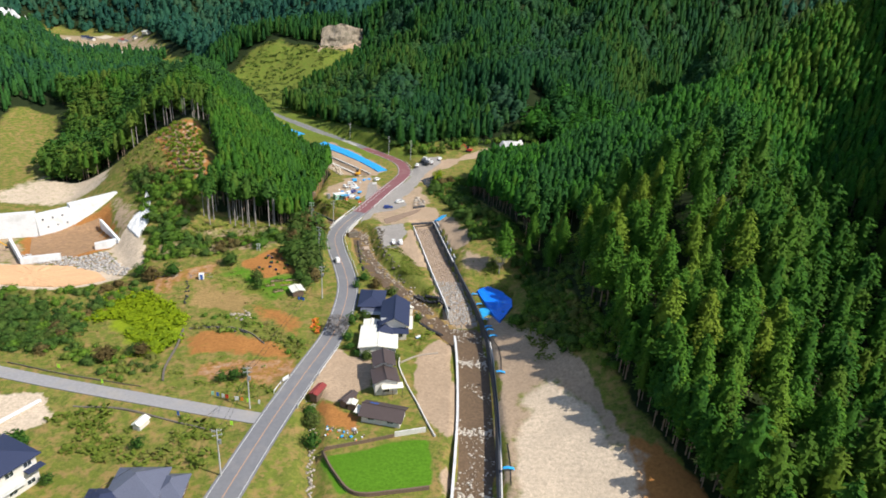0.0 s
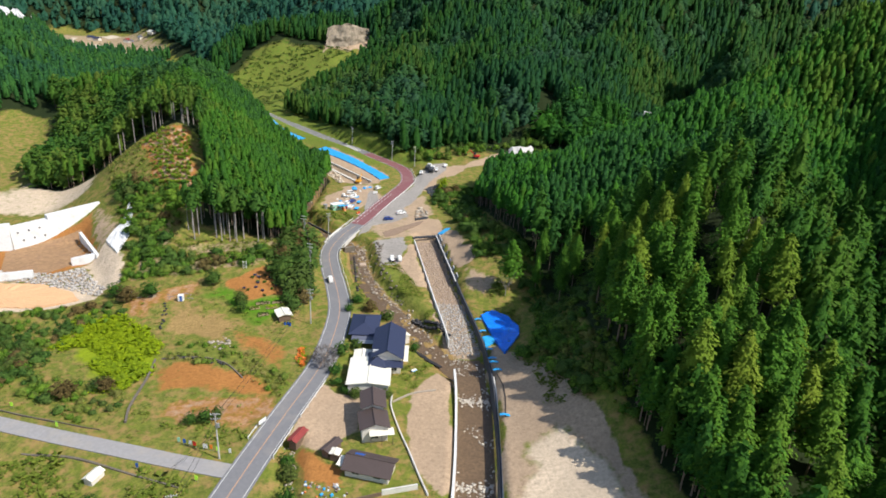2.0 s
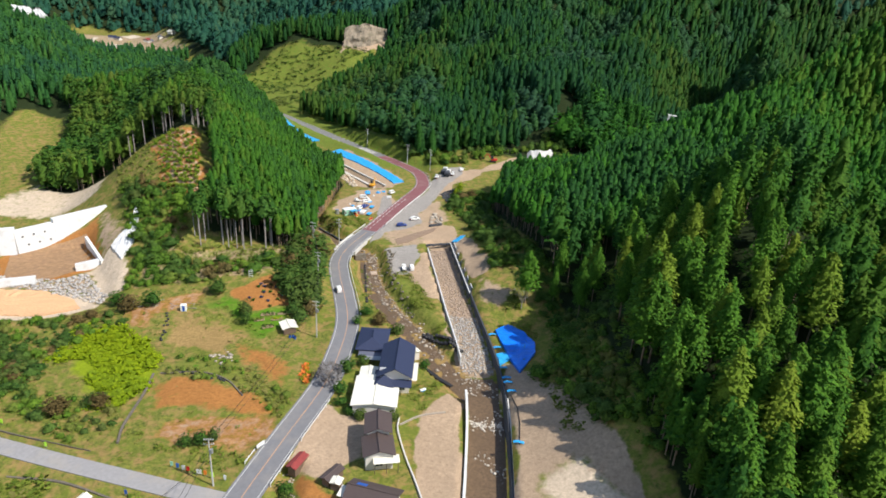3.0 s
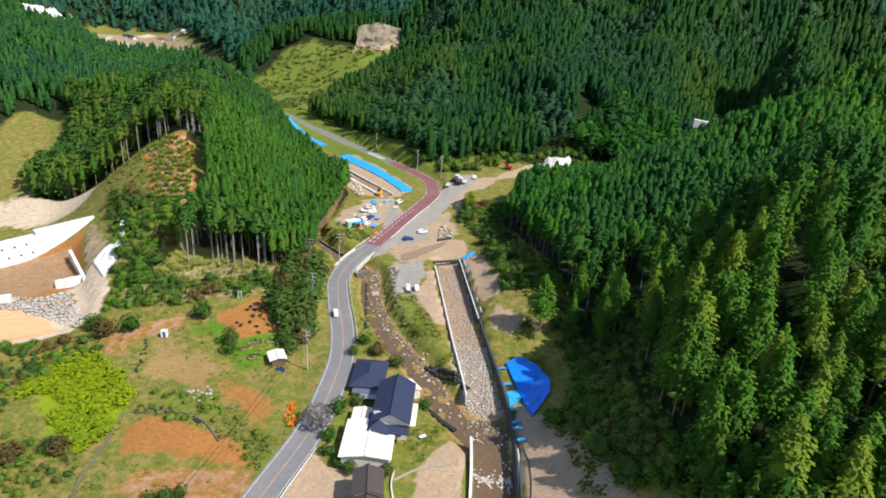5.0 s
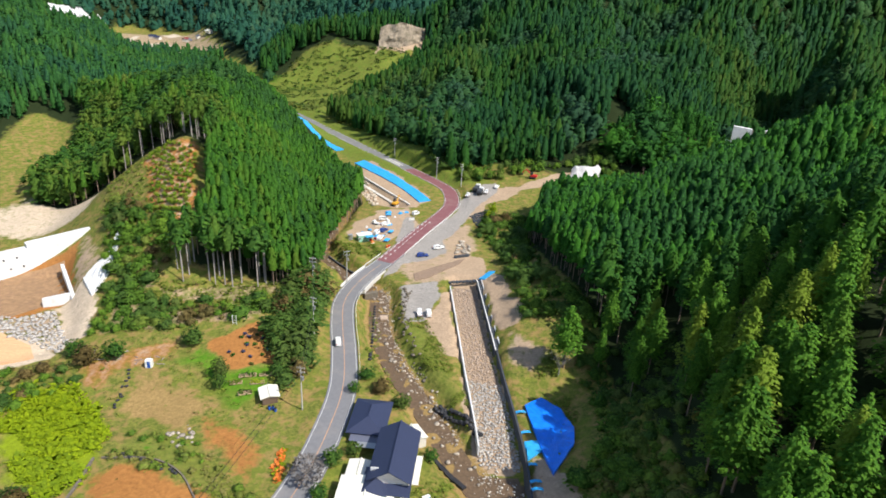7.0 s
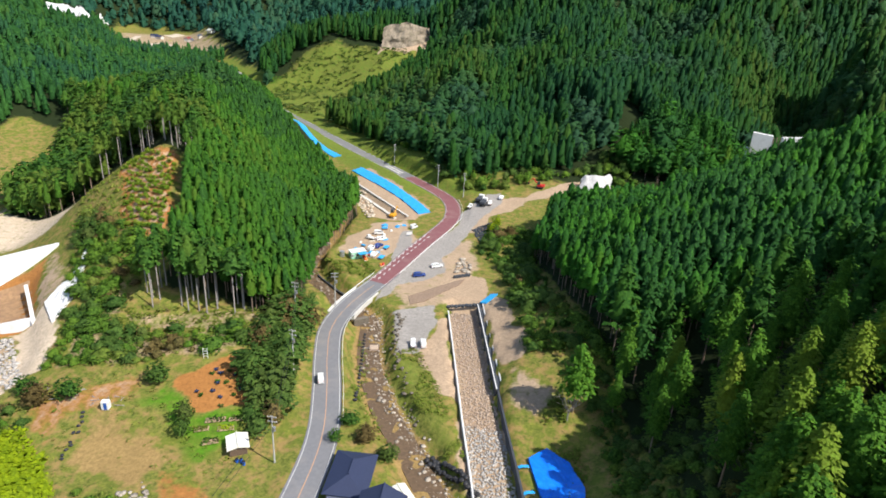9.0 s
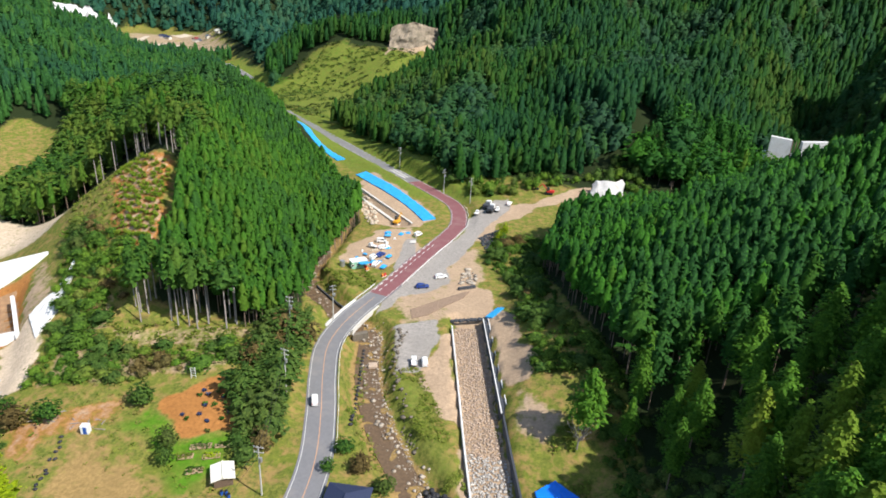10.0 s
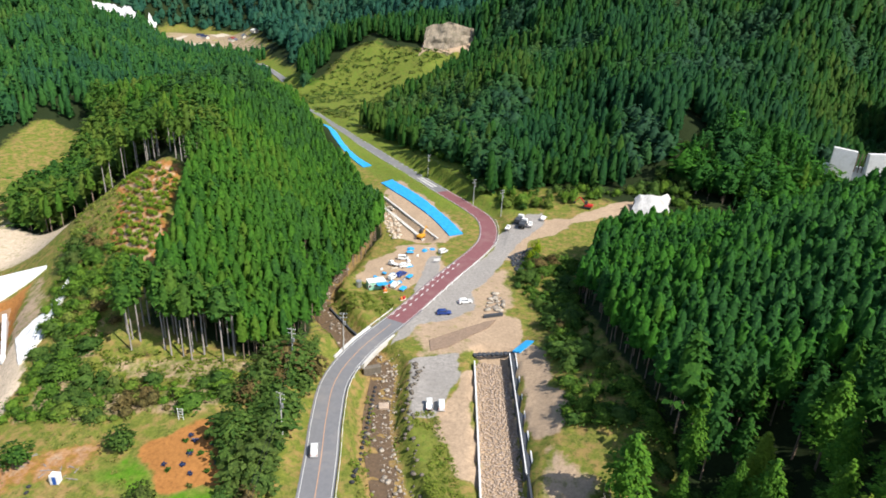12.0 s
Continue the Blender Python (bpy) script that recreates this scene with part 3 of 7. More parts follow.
# weight of the woodland floor, whose colour carries the shade of the trees
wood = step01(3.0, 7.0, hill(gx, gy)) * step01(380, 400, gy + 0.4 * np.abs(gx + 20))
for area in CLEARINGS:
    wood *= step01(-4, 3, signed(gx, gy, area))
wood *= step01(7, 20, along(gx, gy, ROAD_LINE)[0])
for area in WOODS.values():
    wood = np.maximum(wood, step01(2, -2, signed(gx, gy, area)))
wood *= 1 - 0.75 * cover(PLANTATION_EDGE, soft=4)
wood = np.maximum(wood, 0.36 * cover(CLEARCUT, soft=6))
stream_d, _ = along(gx, gy, STREAM_LINE)
road_d, _ = along(gx, gy, ROAD_LINE)
tan = np.maximum(cover(BANK, TAN_BANK, TAN_STRIP, WORKS, TRUCK_PARK, SITE, ROCK_FACE, YARD, YARD_DIRT, SPILLWAY, MOUND, YARD_SAND), np.maximum(0.6 * cover(FAR_FIELD, soft=6), np.maximum(np.maximum(0.5 * cover(KNOLL_FOOT, SCRUB_SLOPE, soft=3), 0.66 * cover(FORE_TAN, RIGHT_SLOPE, soft=3)), np.maximum(0.42 * cover(EARTH_BANK, DIRT_PLOT, ORCHARD, soft=3), 0.6 * cover(DAM_AREA, soft=3) * (1 - cover(APRON, DAM_SAND, PALE_SLOPE))))))
tan *= 1 - 0.8 * cover(SAND, soft=4)
layers = {
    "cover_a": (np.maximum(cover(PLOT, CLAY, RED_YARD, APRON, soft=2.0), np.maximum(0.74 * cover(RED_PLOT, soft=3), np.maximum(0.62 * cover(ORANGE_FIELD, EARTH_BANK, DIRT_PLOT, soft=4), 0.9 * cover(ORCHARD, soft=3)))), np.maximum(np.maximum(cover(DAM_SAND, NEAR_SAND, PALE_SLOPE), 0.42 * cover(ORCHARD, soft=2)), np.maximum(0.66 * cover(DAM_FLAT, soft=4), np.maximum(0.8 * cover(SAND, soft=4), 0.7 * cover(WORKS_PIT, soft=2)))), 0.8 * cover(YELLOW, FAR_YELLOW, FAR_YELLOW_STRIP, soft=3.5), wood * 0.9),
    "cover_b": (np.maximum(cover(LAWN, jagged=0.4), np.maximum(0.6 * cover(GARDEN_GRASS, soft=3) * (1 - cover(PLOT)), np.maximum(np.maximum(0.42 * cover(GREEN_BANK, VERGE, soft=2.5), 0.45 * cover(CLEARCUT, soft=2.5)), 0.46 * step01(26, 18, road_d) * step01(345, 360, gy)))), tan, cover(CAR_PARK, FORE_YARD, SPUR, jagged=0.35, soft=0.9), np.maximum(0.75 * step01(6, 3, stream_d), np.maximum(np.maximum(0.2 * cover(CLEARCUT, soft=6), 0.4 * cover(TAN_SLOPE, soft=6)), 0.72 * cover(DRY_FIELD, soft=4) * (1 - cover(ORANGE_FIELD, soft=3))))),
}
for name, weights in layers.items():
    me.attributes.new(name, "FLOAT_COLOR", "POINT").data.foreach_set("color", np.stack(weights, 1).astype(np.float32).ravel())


# ribbons along lines: roads, kerbs, walls
def offset_line(line, off):
    d = np.gradient(line, axis=0)
    d /= np.linalg.norm(d, axis=1)[:, None]
    off = np.asarray(off, float).reshape(-1, 1) if np.ndim(off) else off
    return line + np.stack([d[:, 1], -d[:, 0]], 1) * off


def ribbon(name, line, section, mat):
    """A closed section of (offset, z) swept along a line; z is absolute, or a function of x and y."""
    rows = []
    for off, z in section:
        p = offset_line(line, off)
        rows.append(np.column_stack([p, z(p[:, 0], p[:, 1]) if callable(z) else np.full(len(p), float(z))]))
    k, n = len(section), len(line)
    v = np.stack(rows, 1).reshape(-1, 3)
    faces = [(i * k + j, i * k + (j + 1) % k, (i + 1) * k + (j + 1) % k, (i + 1) * k + j) for i in range(n - 1) for j in range(k)]
    faces += [tuple(range(k))[::-1], tuple(range((n - 1) * k, n * k))]
    return poly_mesh(name, v, faces, mat)


def between(line, y0, y1):
    return line[(line[:, 1] >= y0) & (line[:, 1] <= y1)]


road_fine = spline(ROAD, 2.0)
side_fine = spline(SIDE_ROAD, 2.5)
side_z = lambda x, y: -3.22 - 1.2 * step01(-60, -110, x)


def slab(off0, off1, top, deep=0.35):
    low = (lambda x, y: top(x, y) - deep) if callable(top) else top - deep
    return [(off0, low), (off0, top), (off1, top), (off1, low)]


road = tagged(new("road", ribbon("road", road_fine, slab(-3.5, 3.5, ROAD_Z), ASPHALT)), "grey asphalt country road winding up the valley", "road", kind="structure")
part("red_surface", ribbon("red_surface", between(road_fine, 262, 383), slab(-3.2, 3.2, ROAD_Z + 0.012, 0.05), RED_ROAD), None, road, "dull red anti-skid road surface")
part("centre_line", ribbon("centre_line", between(road_fine, 60, 262), slab(-0.09, 0.09, ROAD_Z + 0.014, 0.03), ORANGE_PAINT), None, road, "worn orange centre line")
for s in (-1, 1):
    part("edge_line", ribbon("edge_line", between(road_fine, 60, 740), slab(s * 2.98 - 0.06, s * 2.98 + 0.06, ROAD_Z + 0.018, 0.03), WHITE_PAINT), None, road, "white painted edge line")
side_road = tagged(new("side_road", ribbon("side_road", side_fine, slab(-2.0, 2.0, side_z), ASPHALT_SIDE)), "narrow pale asphalt lane joining the main road", "road", kind="structure")


# the river channel and its walls
channel_up = spline(CHANNEL[::-1], 3.0)


def run(name, y0, y1, section, mat, line=None):
    return ribbon(name, between(channel_up if line is None else line, y0, y1), section, mat)


bed_low = thing("stream_bed", "brown stony bed with shallow muddy water", "stream", kind="structure")
part("channel_floor", run("channel_floor", 20, 172, [(-4.6, -7.2), (-4.6, -6.45), (4.6, -6.45), (4.6, -7.2)], MUD), None, bed_low)
stream_fine = spline(STREAM, 2.0)
part("brook_water", ribbon("brook_water", stream_fine[stream_fine[:, 1] < 300], [(-3.0, -7.2), (-3.0, -6.5), (3.0, -6.5), (3.0, -7.2)], MUD), None, bed_low)
wall = thing("channel_wall", "dark block retaining wall along the channel", "wall", kind="structure")
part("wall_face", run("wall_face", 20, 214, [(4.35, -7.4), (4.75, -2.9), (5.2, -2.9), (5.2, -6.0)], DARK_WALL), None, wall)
part("wall_cap", run("wall_cap", 20, 160, [(5.2, -3.6), (5.2, -2.86), (5.5, -2.86), (5.5, -3.6)], CONCRETE), None, wall, "pale concrete edge strip")
upper = thing("upper_channel_wall", "stepped channel wall with two white concrete kerbs", "wall", kind="structure")
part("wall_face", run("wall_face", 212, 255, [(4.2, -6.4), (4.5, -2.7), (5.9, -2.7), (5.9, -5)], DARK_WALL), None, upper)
part("kerb", run("kerb", 210, 255, [(4.4, -2.75), (4.4, -2.4), (4.65, -2.4), (4.65, -2.75)], FRESH_CONCRETE), None, upper, "white concrete kerb")
part("kerb", run("kerb", 214, 255, [(5.85, -3.2), (5.85, -2.2), (6.1, -2.2), (6.1, -3.2)], FRESH_CONCRETE), None, upper, "white concrete kerb")
left = thing("channel_kerb", "broad white concrete coping beside the channel", "kerb", kind="structure")
part("coping", run("coping", 20, 163, [(-4.95, -4.6), (-4.95, -3.05), (-4.4, -3.05), (-4.3, -7.2)], FRESH_CONCRETE), None, left)
part("slope_kerb", run("slope_kerb", 174, 253, [(-4.75, -5.5), (-4.75, -3.2), (-4.4, -3.2), (-4.4, -6.0)], FRESH_CONCRETE), None, left)
sill = thing("spillway_sill", "dark stone sill at the head of the spillway", "sill", kind="structure")
for i in range(9):
    part("stone", box((1.2, 0.9 + 0.2 * (i % 3), 0.8), (-13.6 + i * 1.08, 253.4 + i * 0.42, -4.1 + 0.1 * (i % 2)), 20 + 13 * i, 0.18), DARK_WALL, sill)


# loose stones
def rock(rng, squash=0.65):
    v, t = lathe([(0.22, -0.3), (0.48, 0.0), (0.36, 0.3), (0.05, 0.42)], 6, 0.4)
    v = v * np.array([1, 1, squash]) * (1 + rng.normal(0, 0.16, (len(v), 1)))
    return v, t


def strew(name, label, x, y, size, mat, rng, kind="stuff", lift=0.0):
    models = [(rock(rng), None) for _ in range(6)]
    ob = planted(name, label, "stones", x, y, size, models, [mat], rng, trunks=False, wide=(0.9, 1.5), kind=kind, sink=-lift, normals=False)
    return ob


def inside_channel(y0, y1, gap, half, rng):
    line = between(channel_up, y0, y1)
    box_area = [(line[:, 0].min() - 6, y0), (line[:, 0].max() + 6, y0), (line[:, 0].max() + 6, y1), (line[:, 0].min() - 6, y1)]
    x, y = scatter(box_area, gap, rng, 0.8)
    ok = along(x, y, line)[0] < half
    return x[ok], y[ok]


# trees
def kites(rng, n, profile, z0, z1, size, droop=0.55, lift=0.0, ragged=0.0):
    """Leaf clumps: small folded kites set over a crown's surface."""
    u = np.sort(rng.random(n * 3))
    rad = np.array([profile(v) for v in u])
    keep = rng.random(n * 3) < (0.25 + rad / rad.max()) / 1.25
    u, rad = u[keep][:], rad[keep]
    pick = rng.permutation(len(u))[:n]
    u, rad = u[pick], rad[pick]
    n = len(u)
    az = rng.random(n) * 2 * np.pi
    out = np.stack([np.cos(az), np.sin(az), np.zeros(n)], 1)
    tang = np.stack([-np.sin(az), np.cos(az), np.zeros(n)], 1)
    lobe = 1 + 0.16 * np.sin(3 * az + 11 * u + rng.random() * 6) + 0.12 * np.sin(2 * az - 17 * u + rng.random() * 6)
    lobe = lobe + ragged * np.sin(4 * az + 9 * np.sin(7 * u) + rng.random() * 6) * np.sin(31 * u + 2 * az)
    r = rad * lobe * (0.66 + 0.40 * np.sqrt(rng.random(n)))
    c = out * r[:, None]
    c[:, 2] = z0 + (z1 - z0) * u + rng.normal(0, 0.15 * size, n)
    long = out * (0.8 + 0.5 * rng.random((n, 1))) + tang * rng.normal(0, 0.35, (n, 1))
    long[:, 2] = lift - droop * (0.4 + rng.random(n))
    long /= np.linalg.norm(long, axis=1)[:, None]
    wide = np.cross(long, np.stack([out[:, 0] * 0.5, out[:, 1] * 0.5, np.ones(n)], 1)) + rng.normal(0, 0.25, (n, 3))
    wide /= np.linalg.norm(wide, axis=1)[:, None]
    nor = np.cross(wide, long)
    s = size * (0.65 + 0.7 * rng.random((n, 1)))
    v = np.stack([c - long * s * 0.55 - nor * s * 0.12, c + wide * s * 0.42, c + long * s * 0.6 - nor * s * 0.2, c - wide * s * 0.42], 1).reshape(-1, 3)
    k = np.arange(n)[:, None] * 4
    return v, np.vstack([k + [0, 1, 2], k + [0, 2, 3]])


def lathe(profile_pts, sides, twist=0.0):
    """A closed body of revolution from (radius, z) points."""
    v, t = [], []
    for i, (r, z) in enumerate(profile_pts):
        for j in range(sides):
            a = 2 * math.pi * j / sides + twist * i
            v.append((r * math.cos(a), r * math.sin(a), z))
    for i in range(len(profile_pts) - 1):
        for j in range(sides):
            p, q = i * sides + j, i * sides + (j + 1) % sides
            t += [(p, q, q + sides), (p, q + sides, p + sides)]
    return np.array(v, float), np.array(t, int)


def lump_body(points, sides, rng, rough=0.15):
    """The leafy mass inside a crown, uneven all round."""
    v, t = lathe(points, sides, 0.5)
    k = 1 + rng.normal(0, rough, (len(v), 1))
    v[:, :2] *= k
    v[:, 2:] += rng.normal(0, 0.012, (len(v), 1))
    return v, t


def cedar_profile(u):
    return (1 - u) ** 0.58 * (0.68 + 0.32 * min(1, u * 5)) + 0.02


def dome_profile(u):
    return max(0.05, (1 - (2 * u - 0.85) ** 2 / 1.35)) ** 0.5


def cedar(rng, n, size, bole=0.38, r=0.115, sides=6, ragged=0.0):
    """A cedar one metre tall: trunk and crown as (points, triangles)."""
    prof = lambda u: r * cedar_profile(u)
    wob = rng.normal(0, 0.12, 5)
    prof2 = lambda u: prof(u) * (1 + wob[int(u * 4.99)])
    leaf = kites(rng, n, prof2, bole, 1.0, size, droop=0.35, ragged=ragged)
    core = lump_body([(0.01, bole - 0.01)] + [(prof(u) * (0.92 - 0.7 * ragged), bole + u * (1 - bole)) for u in (0.06, 0.25, 0.45, 0.65, 0.84)[:: 1 if sides > 5 else 2]] + [(0.004, 0.985)], sides, rng)
    trunk = lathe([(0.0105, 0), (0.008, bole), (0.004, bole + 0.2)], 5)
    return merge([leaf, core]), trunk


def broadleaf(rng, n, size, r=0.42, bole=0.15):
    prof = lambda u: r * dome_profile(u)
    leaf = kites(rng, n, prof, bole, 1.0, size, droop=0.25, lift=0.15)
    core = lump_body([(r * 0.3, bole), (r * 0.68, bole + 0.2), (r * 0.72, 0.46), (r * 0.5, 0.68), (0.02, 0.86)], 7, rng, 0.3)
    core[0][:, 0] *= rng.uniform(0.75, 1.25)
    leaf[0][:, :2] += np.sin(leaf[0][:, 2:3] * 9 + rng.random() * 6) * 0.04
    trunk = lathe([(0.028, 0), (0.02, bole + 0.1), (0.01, 0.5)], 5)
    return merge([leaf, core]), trunk


def rounded(v, t):
    """Normals that follow the crown as a whole more than each clump."""
    n = np.zeros_like(v)
    f = np.cross(v[t[:, 1]] - v[t[:, 0]], v[t[:, 2]] - v[t[:, 0]])
    f /= np.linalg.norm(f, axis=1)[:, None] + 1e-9
    out = v[:, :2] / (np.abs(v[:, :2]).max() + 1e-9)
    for j in range(3):
        np.add.at(n, t[:, j], f)
    n /= np.linalg.norm(n, axis=1)[:, None] + 1e-9
    shell = np.column_stack([out, np.full(len(v), 0.45)])
    shell /= np.linalg.norm(shell, axis=1)[:, None] + 1e-9
    n *= np.sign((n * shell).sum(1))[:, None]
    n = 0.6 * n + 0.7 * shell
    return n / (np.linalg.norm(n, axis=1)[:, None] + 1e-9)


def soften(me, normals):
    me.polygons.foreach_set("use_smooth", np.ones(len(me.polygons), bool))
    n = normals / (np.linalg.norm(normals, axis=1)[:, None] + 1e-9)
    me.normals_split_custom_set_from_vertices(n.astype(np.float32))


def merge(pieces):
    vs, ts, k = [], [], 0
    for v, t in pieces:
        vs.append(v)
        ts.append(t + k)
        k += len(v)
    return np.vstack(vs), np.vstack(ts)


def scatter(poly, spacing, rng, jitter=0.35):
    p = np.array(poly, float)
    x, y = np.meshgrid(np.arange(p[:, 0].min(), p[:, 0].max(), spacing), np.arange(p[:, 1].min(), p[:, 1].max(), spacing * 0.87))
    x = x + (np.arange(len(x)) % 2)[:, None] * spacing / 2
    x, y = (x + rng.normal(0, jitter * spacing * 0.5, x.shape)).ravel(), (y + rng.normal(0, jitter * spacing * 0.5, y.shape)).ravel()
    ok = signed(x, y, poly) < 0
    return x[ok], y[ok]


def planted(name, label, category, x, y, tall, models, mats, rng, trunks=True, wide=(0.85, 1.2), kind="stuff", sink=0.3, normals=True, upright=False):
    """Many trees in one mesh."""
    z = height(x, y) - sink
    pick = rng.integers(0, len(models), len(x))
    patch = 0.46 + 0.26 * lumps(x, y, 19, 31) + 0.42 * lumps(x, y, 75, 32) + rng.normal(0, 0.17, len(x))
    vs, ts, ns, idx, tone, k = [], [], [], [], [], 0
    for i, (crown, trunk) in enumerate(models):
        at = np.where(pick == i)[0]
        for slot, (v, t) in enumerate((crown, trunk) if trunks else (crown,)):
            if not len(at):
                continue
            a = rng.random(len(at)) * 6.283
            w = tall[at] * rng.uniform(*wide, len(at))
            ca, sa = np.cos(a) * w, np.sin(a) * w
            px = v[None, :, 0] * ca[:, None] - v[None, :, 1] * sa[:, None] + x[at][:, None]
            py = v[None, :, 0] * sa[:, None] + v[None, :, 1] * ca[:, None] + y[at][:, None]
            pz = v[None, :, 2] * tall[at][:, None] + z[at][:, None]
            vs.append(np.stack([px, py, pz], 2).reshape(-1, 3))
            if normals:
                n = rounded(v, t)
                if upright:
                    n = 0.35 * n + np.array([0, 0, 0.8])
                ns.append(np.stack([n[None, :, 0] * ca[:, None] - n[None, :, 1] * sa[:, None], n[None, :, 0] * sa[:, None] + n[None, :, 1] * ca[:, None], n[None, :, 2] * w[:, None]], 2).reshape(-1, 3))
            ts.append((t[None] + (k + np.arange(len(at)) * len(v))[:, None, None]).reshape(-1, 3))
            idx.append(np.full(len(at) * len(t), slot))
            tone.append(np.repeat(np.clip(patch[at], 0, 1), len(v)))
            k += len(at) * len(v)
    me = tri_mesh(name, np.vstack(vs), np.vstack(ts), mats, np.concatenate(idx), np.concatenate(tone))
    if normals:
        soften(me, np.vstack(ns))
    return tagged(new(name, me), label, category, kind=kind)


rng = np.random.default_rng(5)
cedars_mid = [cedar(rng, 150, 0.05, r=0.15, sides=7, ragged=0.32) for _ in range(9)]
cedars_hill = [cedar(rng, 13, 0.12, bole=0.1, r=0.205, sides=4) for _ in range(8)]
round_hill = [broadleaf(rng, 24, 0.17, r=0.31, bole=0.0) for _ in range(4)]
clumps_far = [cedar(rng, 6, 0.18, bole=0.05, r=0.24, sides=4) for _ in range(6)] + [broadleaf(rng, 8, 0.24, r=0.34, bole=0.0) for _ in range(2)]
cedars_close = [cedar(rng, 30, 0.085, bole=0.4, r=0.178, sides=5) for _ in range(8)]
cedars_knoll = [cedar(rng, 22, 0.085, bole=0.42, r=0.142, sides=5) for _ in range(8)]
round_close = [broadleaf(rng, 34, 0.15, r=0.27, bole=0.1) for _ in range(4)]
broad_mid = [broadleaf(rng, 120, 0.11) for _ in range(6)]
shrub_low = [broadleaf(rng, 84, 0.135, r=0.62, bole=0.0) for _ in range(8)]

# cedar wood on the steep side of the valley, the nearest trees one by one
NEAR_WOOD = [(40, 92), (30, 150), (22, 172), (28, 212), (62, 214), (64, 185), (80, 150), (78, 92)]
UPPER_WOOD = [(-20, 400), (-20, 226), (40, 226), (70, 232), (110, 226), (130, 210), (230, 190), (230, 400)]
x, y = scatter(WOODS["right"], 2.8, rng, 0.5)
ok = (hill(x, y) > 1.0) & (signed(x, y, UPPER_WOOD) < 0)
x, y = x[ok], y[ok]
planted("ridge_wood", "close-grown bright green cedars on the ridge", "trees", x, y, 14.2 + 1.6 * lumps(x, y, 24, 27) + rng.normal(0, 1.0, len(x)) + 3.0 * step01(305, 325, y) * step01(75, 50, x), cedars_knoll, [CEDAR, BARK], rng)
x, y = scatter(WOODS["right"], 6.5, rng, 0.75)
ok = signed(x, y, UPPER_WOOD) > 0
x, y = x[ok], y[ok]
GAP = [(20, 168), (40, 160), (50, 172), (60, 190), (84, 203), (88, 214), (66, 217), (50, 214), (31, 211), (22, 202)]
GLADE = [(57, 103), (60, 110), (64, 120), (72, 117), (75, 110), (70, 105), (62, 101)]
ok = (hill(x, y) > 0.2) & (signed(x, y, GLADE) > 0) & ((signed(x, y, GAP) > 0) | (rng.random(len(x)) < 0.05 + 0.28 * (x > 50)))
x, y = x[ok], y[ok]
near = signed(x, y, NEAR_WOOD) < 0
tall = 19.5 + 3.0 * lumps(x, y, 30, 21) + rng.normal(0, 3.0, len(x))
if near.sum() > 300:
    near[np.where(near)[0][300:]] = False
planted("cedar_wood", "dense dark green cedar wood on the steep hillside", "trees", x[~near], y[~near], tall[~near], cedars_mid, [CEDAR_SLOPE, BARK], rng)
crown_meshes, trunk_meshes = [], []
for i in range(6):
    crown, trunk = cedar(rng, 1000, 0.029, bole=0.3, r=0.15, sides=9, ragged=0.38)
    crown_meshes.append(tri_mesh("crown", *crown, [CEDAR_SINGLE]))
    soften(crown_meshes[-1], rounded(*crown))
    trunk_meshes.append(tri_mesh("trunk", *trunk, [BARK]))
firsts = []
for i, (px, py, h) in enumerate(zip(x[near], y[near], tall[near])):
    k = i % 6
    m = pose(px, py, gz(px, py) - 0.3, 0, 0, rng.random() * 360)
    if i < 6:
        tree = thing("cedar_tree", "tall cedar with bare trunk and dense green crown", "tree", group="cedars on the hillside")
        part("crown", crown_meshes[k], None, tree)
        part("trunk", trunk_meshes[k], None, tree, "bare straight reddish-brown trunk")
        tree.scale = (h * 1.02, h * 1.02, h)
        tree.matrix_basis = m @ Matrix.Diagonal((*tree.scale, 1))
        firsts.append(tree)
    else:
        w = rng.uniform(0.85, 1.2)
        tree = copy_thing(firsts[k], m)
        tree.matrix_basis = m @ Matrix.Diagonal((h * w, h * w, h, 1))

foot = spline([(58, 84), (52.5, 100), (48, 116), (45, 130), (44, 140)], 1.5)
foot = np.vstack([foot + rng.normal(0, 0.7, foot.shape), foot + np.array([3.4, 0.8]) + rng.normal(0, 0.8, foot.shape)])
foot = foot[signed(foot[:, 0], foot[:, 1], GLADE) > 0]
planted("wood_edge_cedars", "close row of tall cedars at the foot of the wood", "trees", foot[:, 0], foot[:, 1], 14.5 + rng.normal(0, 2.4, len(foot)), cedars_mid, [CEDAR_SLOPE, BARK], rng)

# plantation on the knoll across the road
x, y = scatter(WOODS["left"], 2.65, rng, 0.45)
ok = (signed(x, y, ORCHARD) > 1)
x, y = x[ok], y[ok]
leafy_part = (step01(-104, -122, x + 0.35 * (y - 300)) + 0.6 * lumps(x, y, 17, 29) > 0.62) & (y > 285)
tall = 12.2 + 3.0 * step01(-118, -145, x) + 1.4 * lumps(x, y, 26, 22) + rng.normal(0, 0.8, len(x)) + 3.5 * (signed(x, y, PLANTATION_EDGE) < 0) + 3.5 * step01(-95, -70, x) * step01(300, 320, y)
at_edge = ((signed(x, y, ORCHARD) < 10) & (y > 258) & (x < -106)) | (signed(x, y, PLANTATION_EDGE) < 0)
spare = at_edge & (rng.random(len(x)) < 0.5)
inner = ~leafy_part & ~at_edge
planted("cedar_plantation", "dense bright green cedar plantation on a knoll", "trees", x[inner], y[inner], tall[inner], cedars_knoll, [CEDAR_KNOLL, BARK], rng)
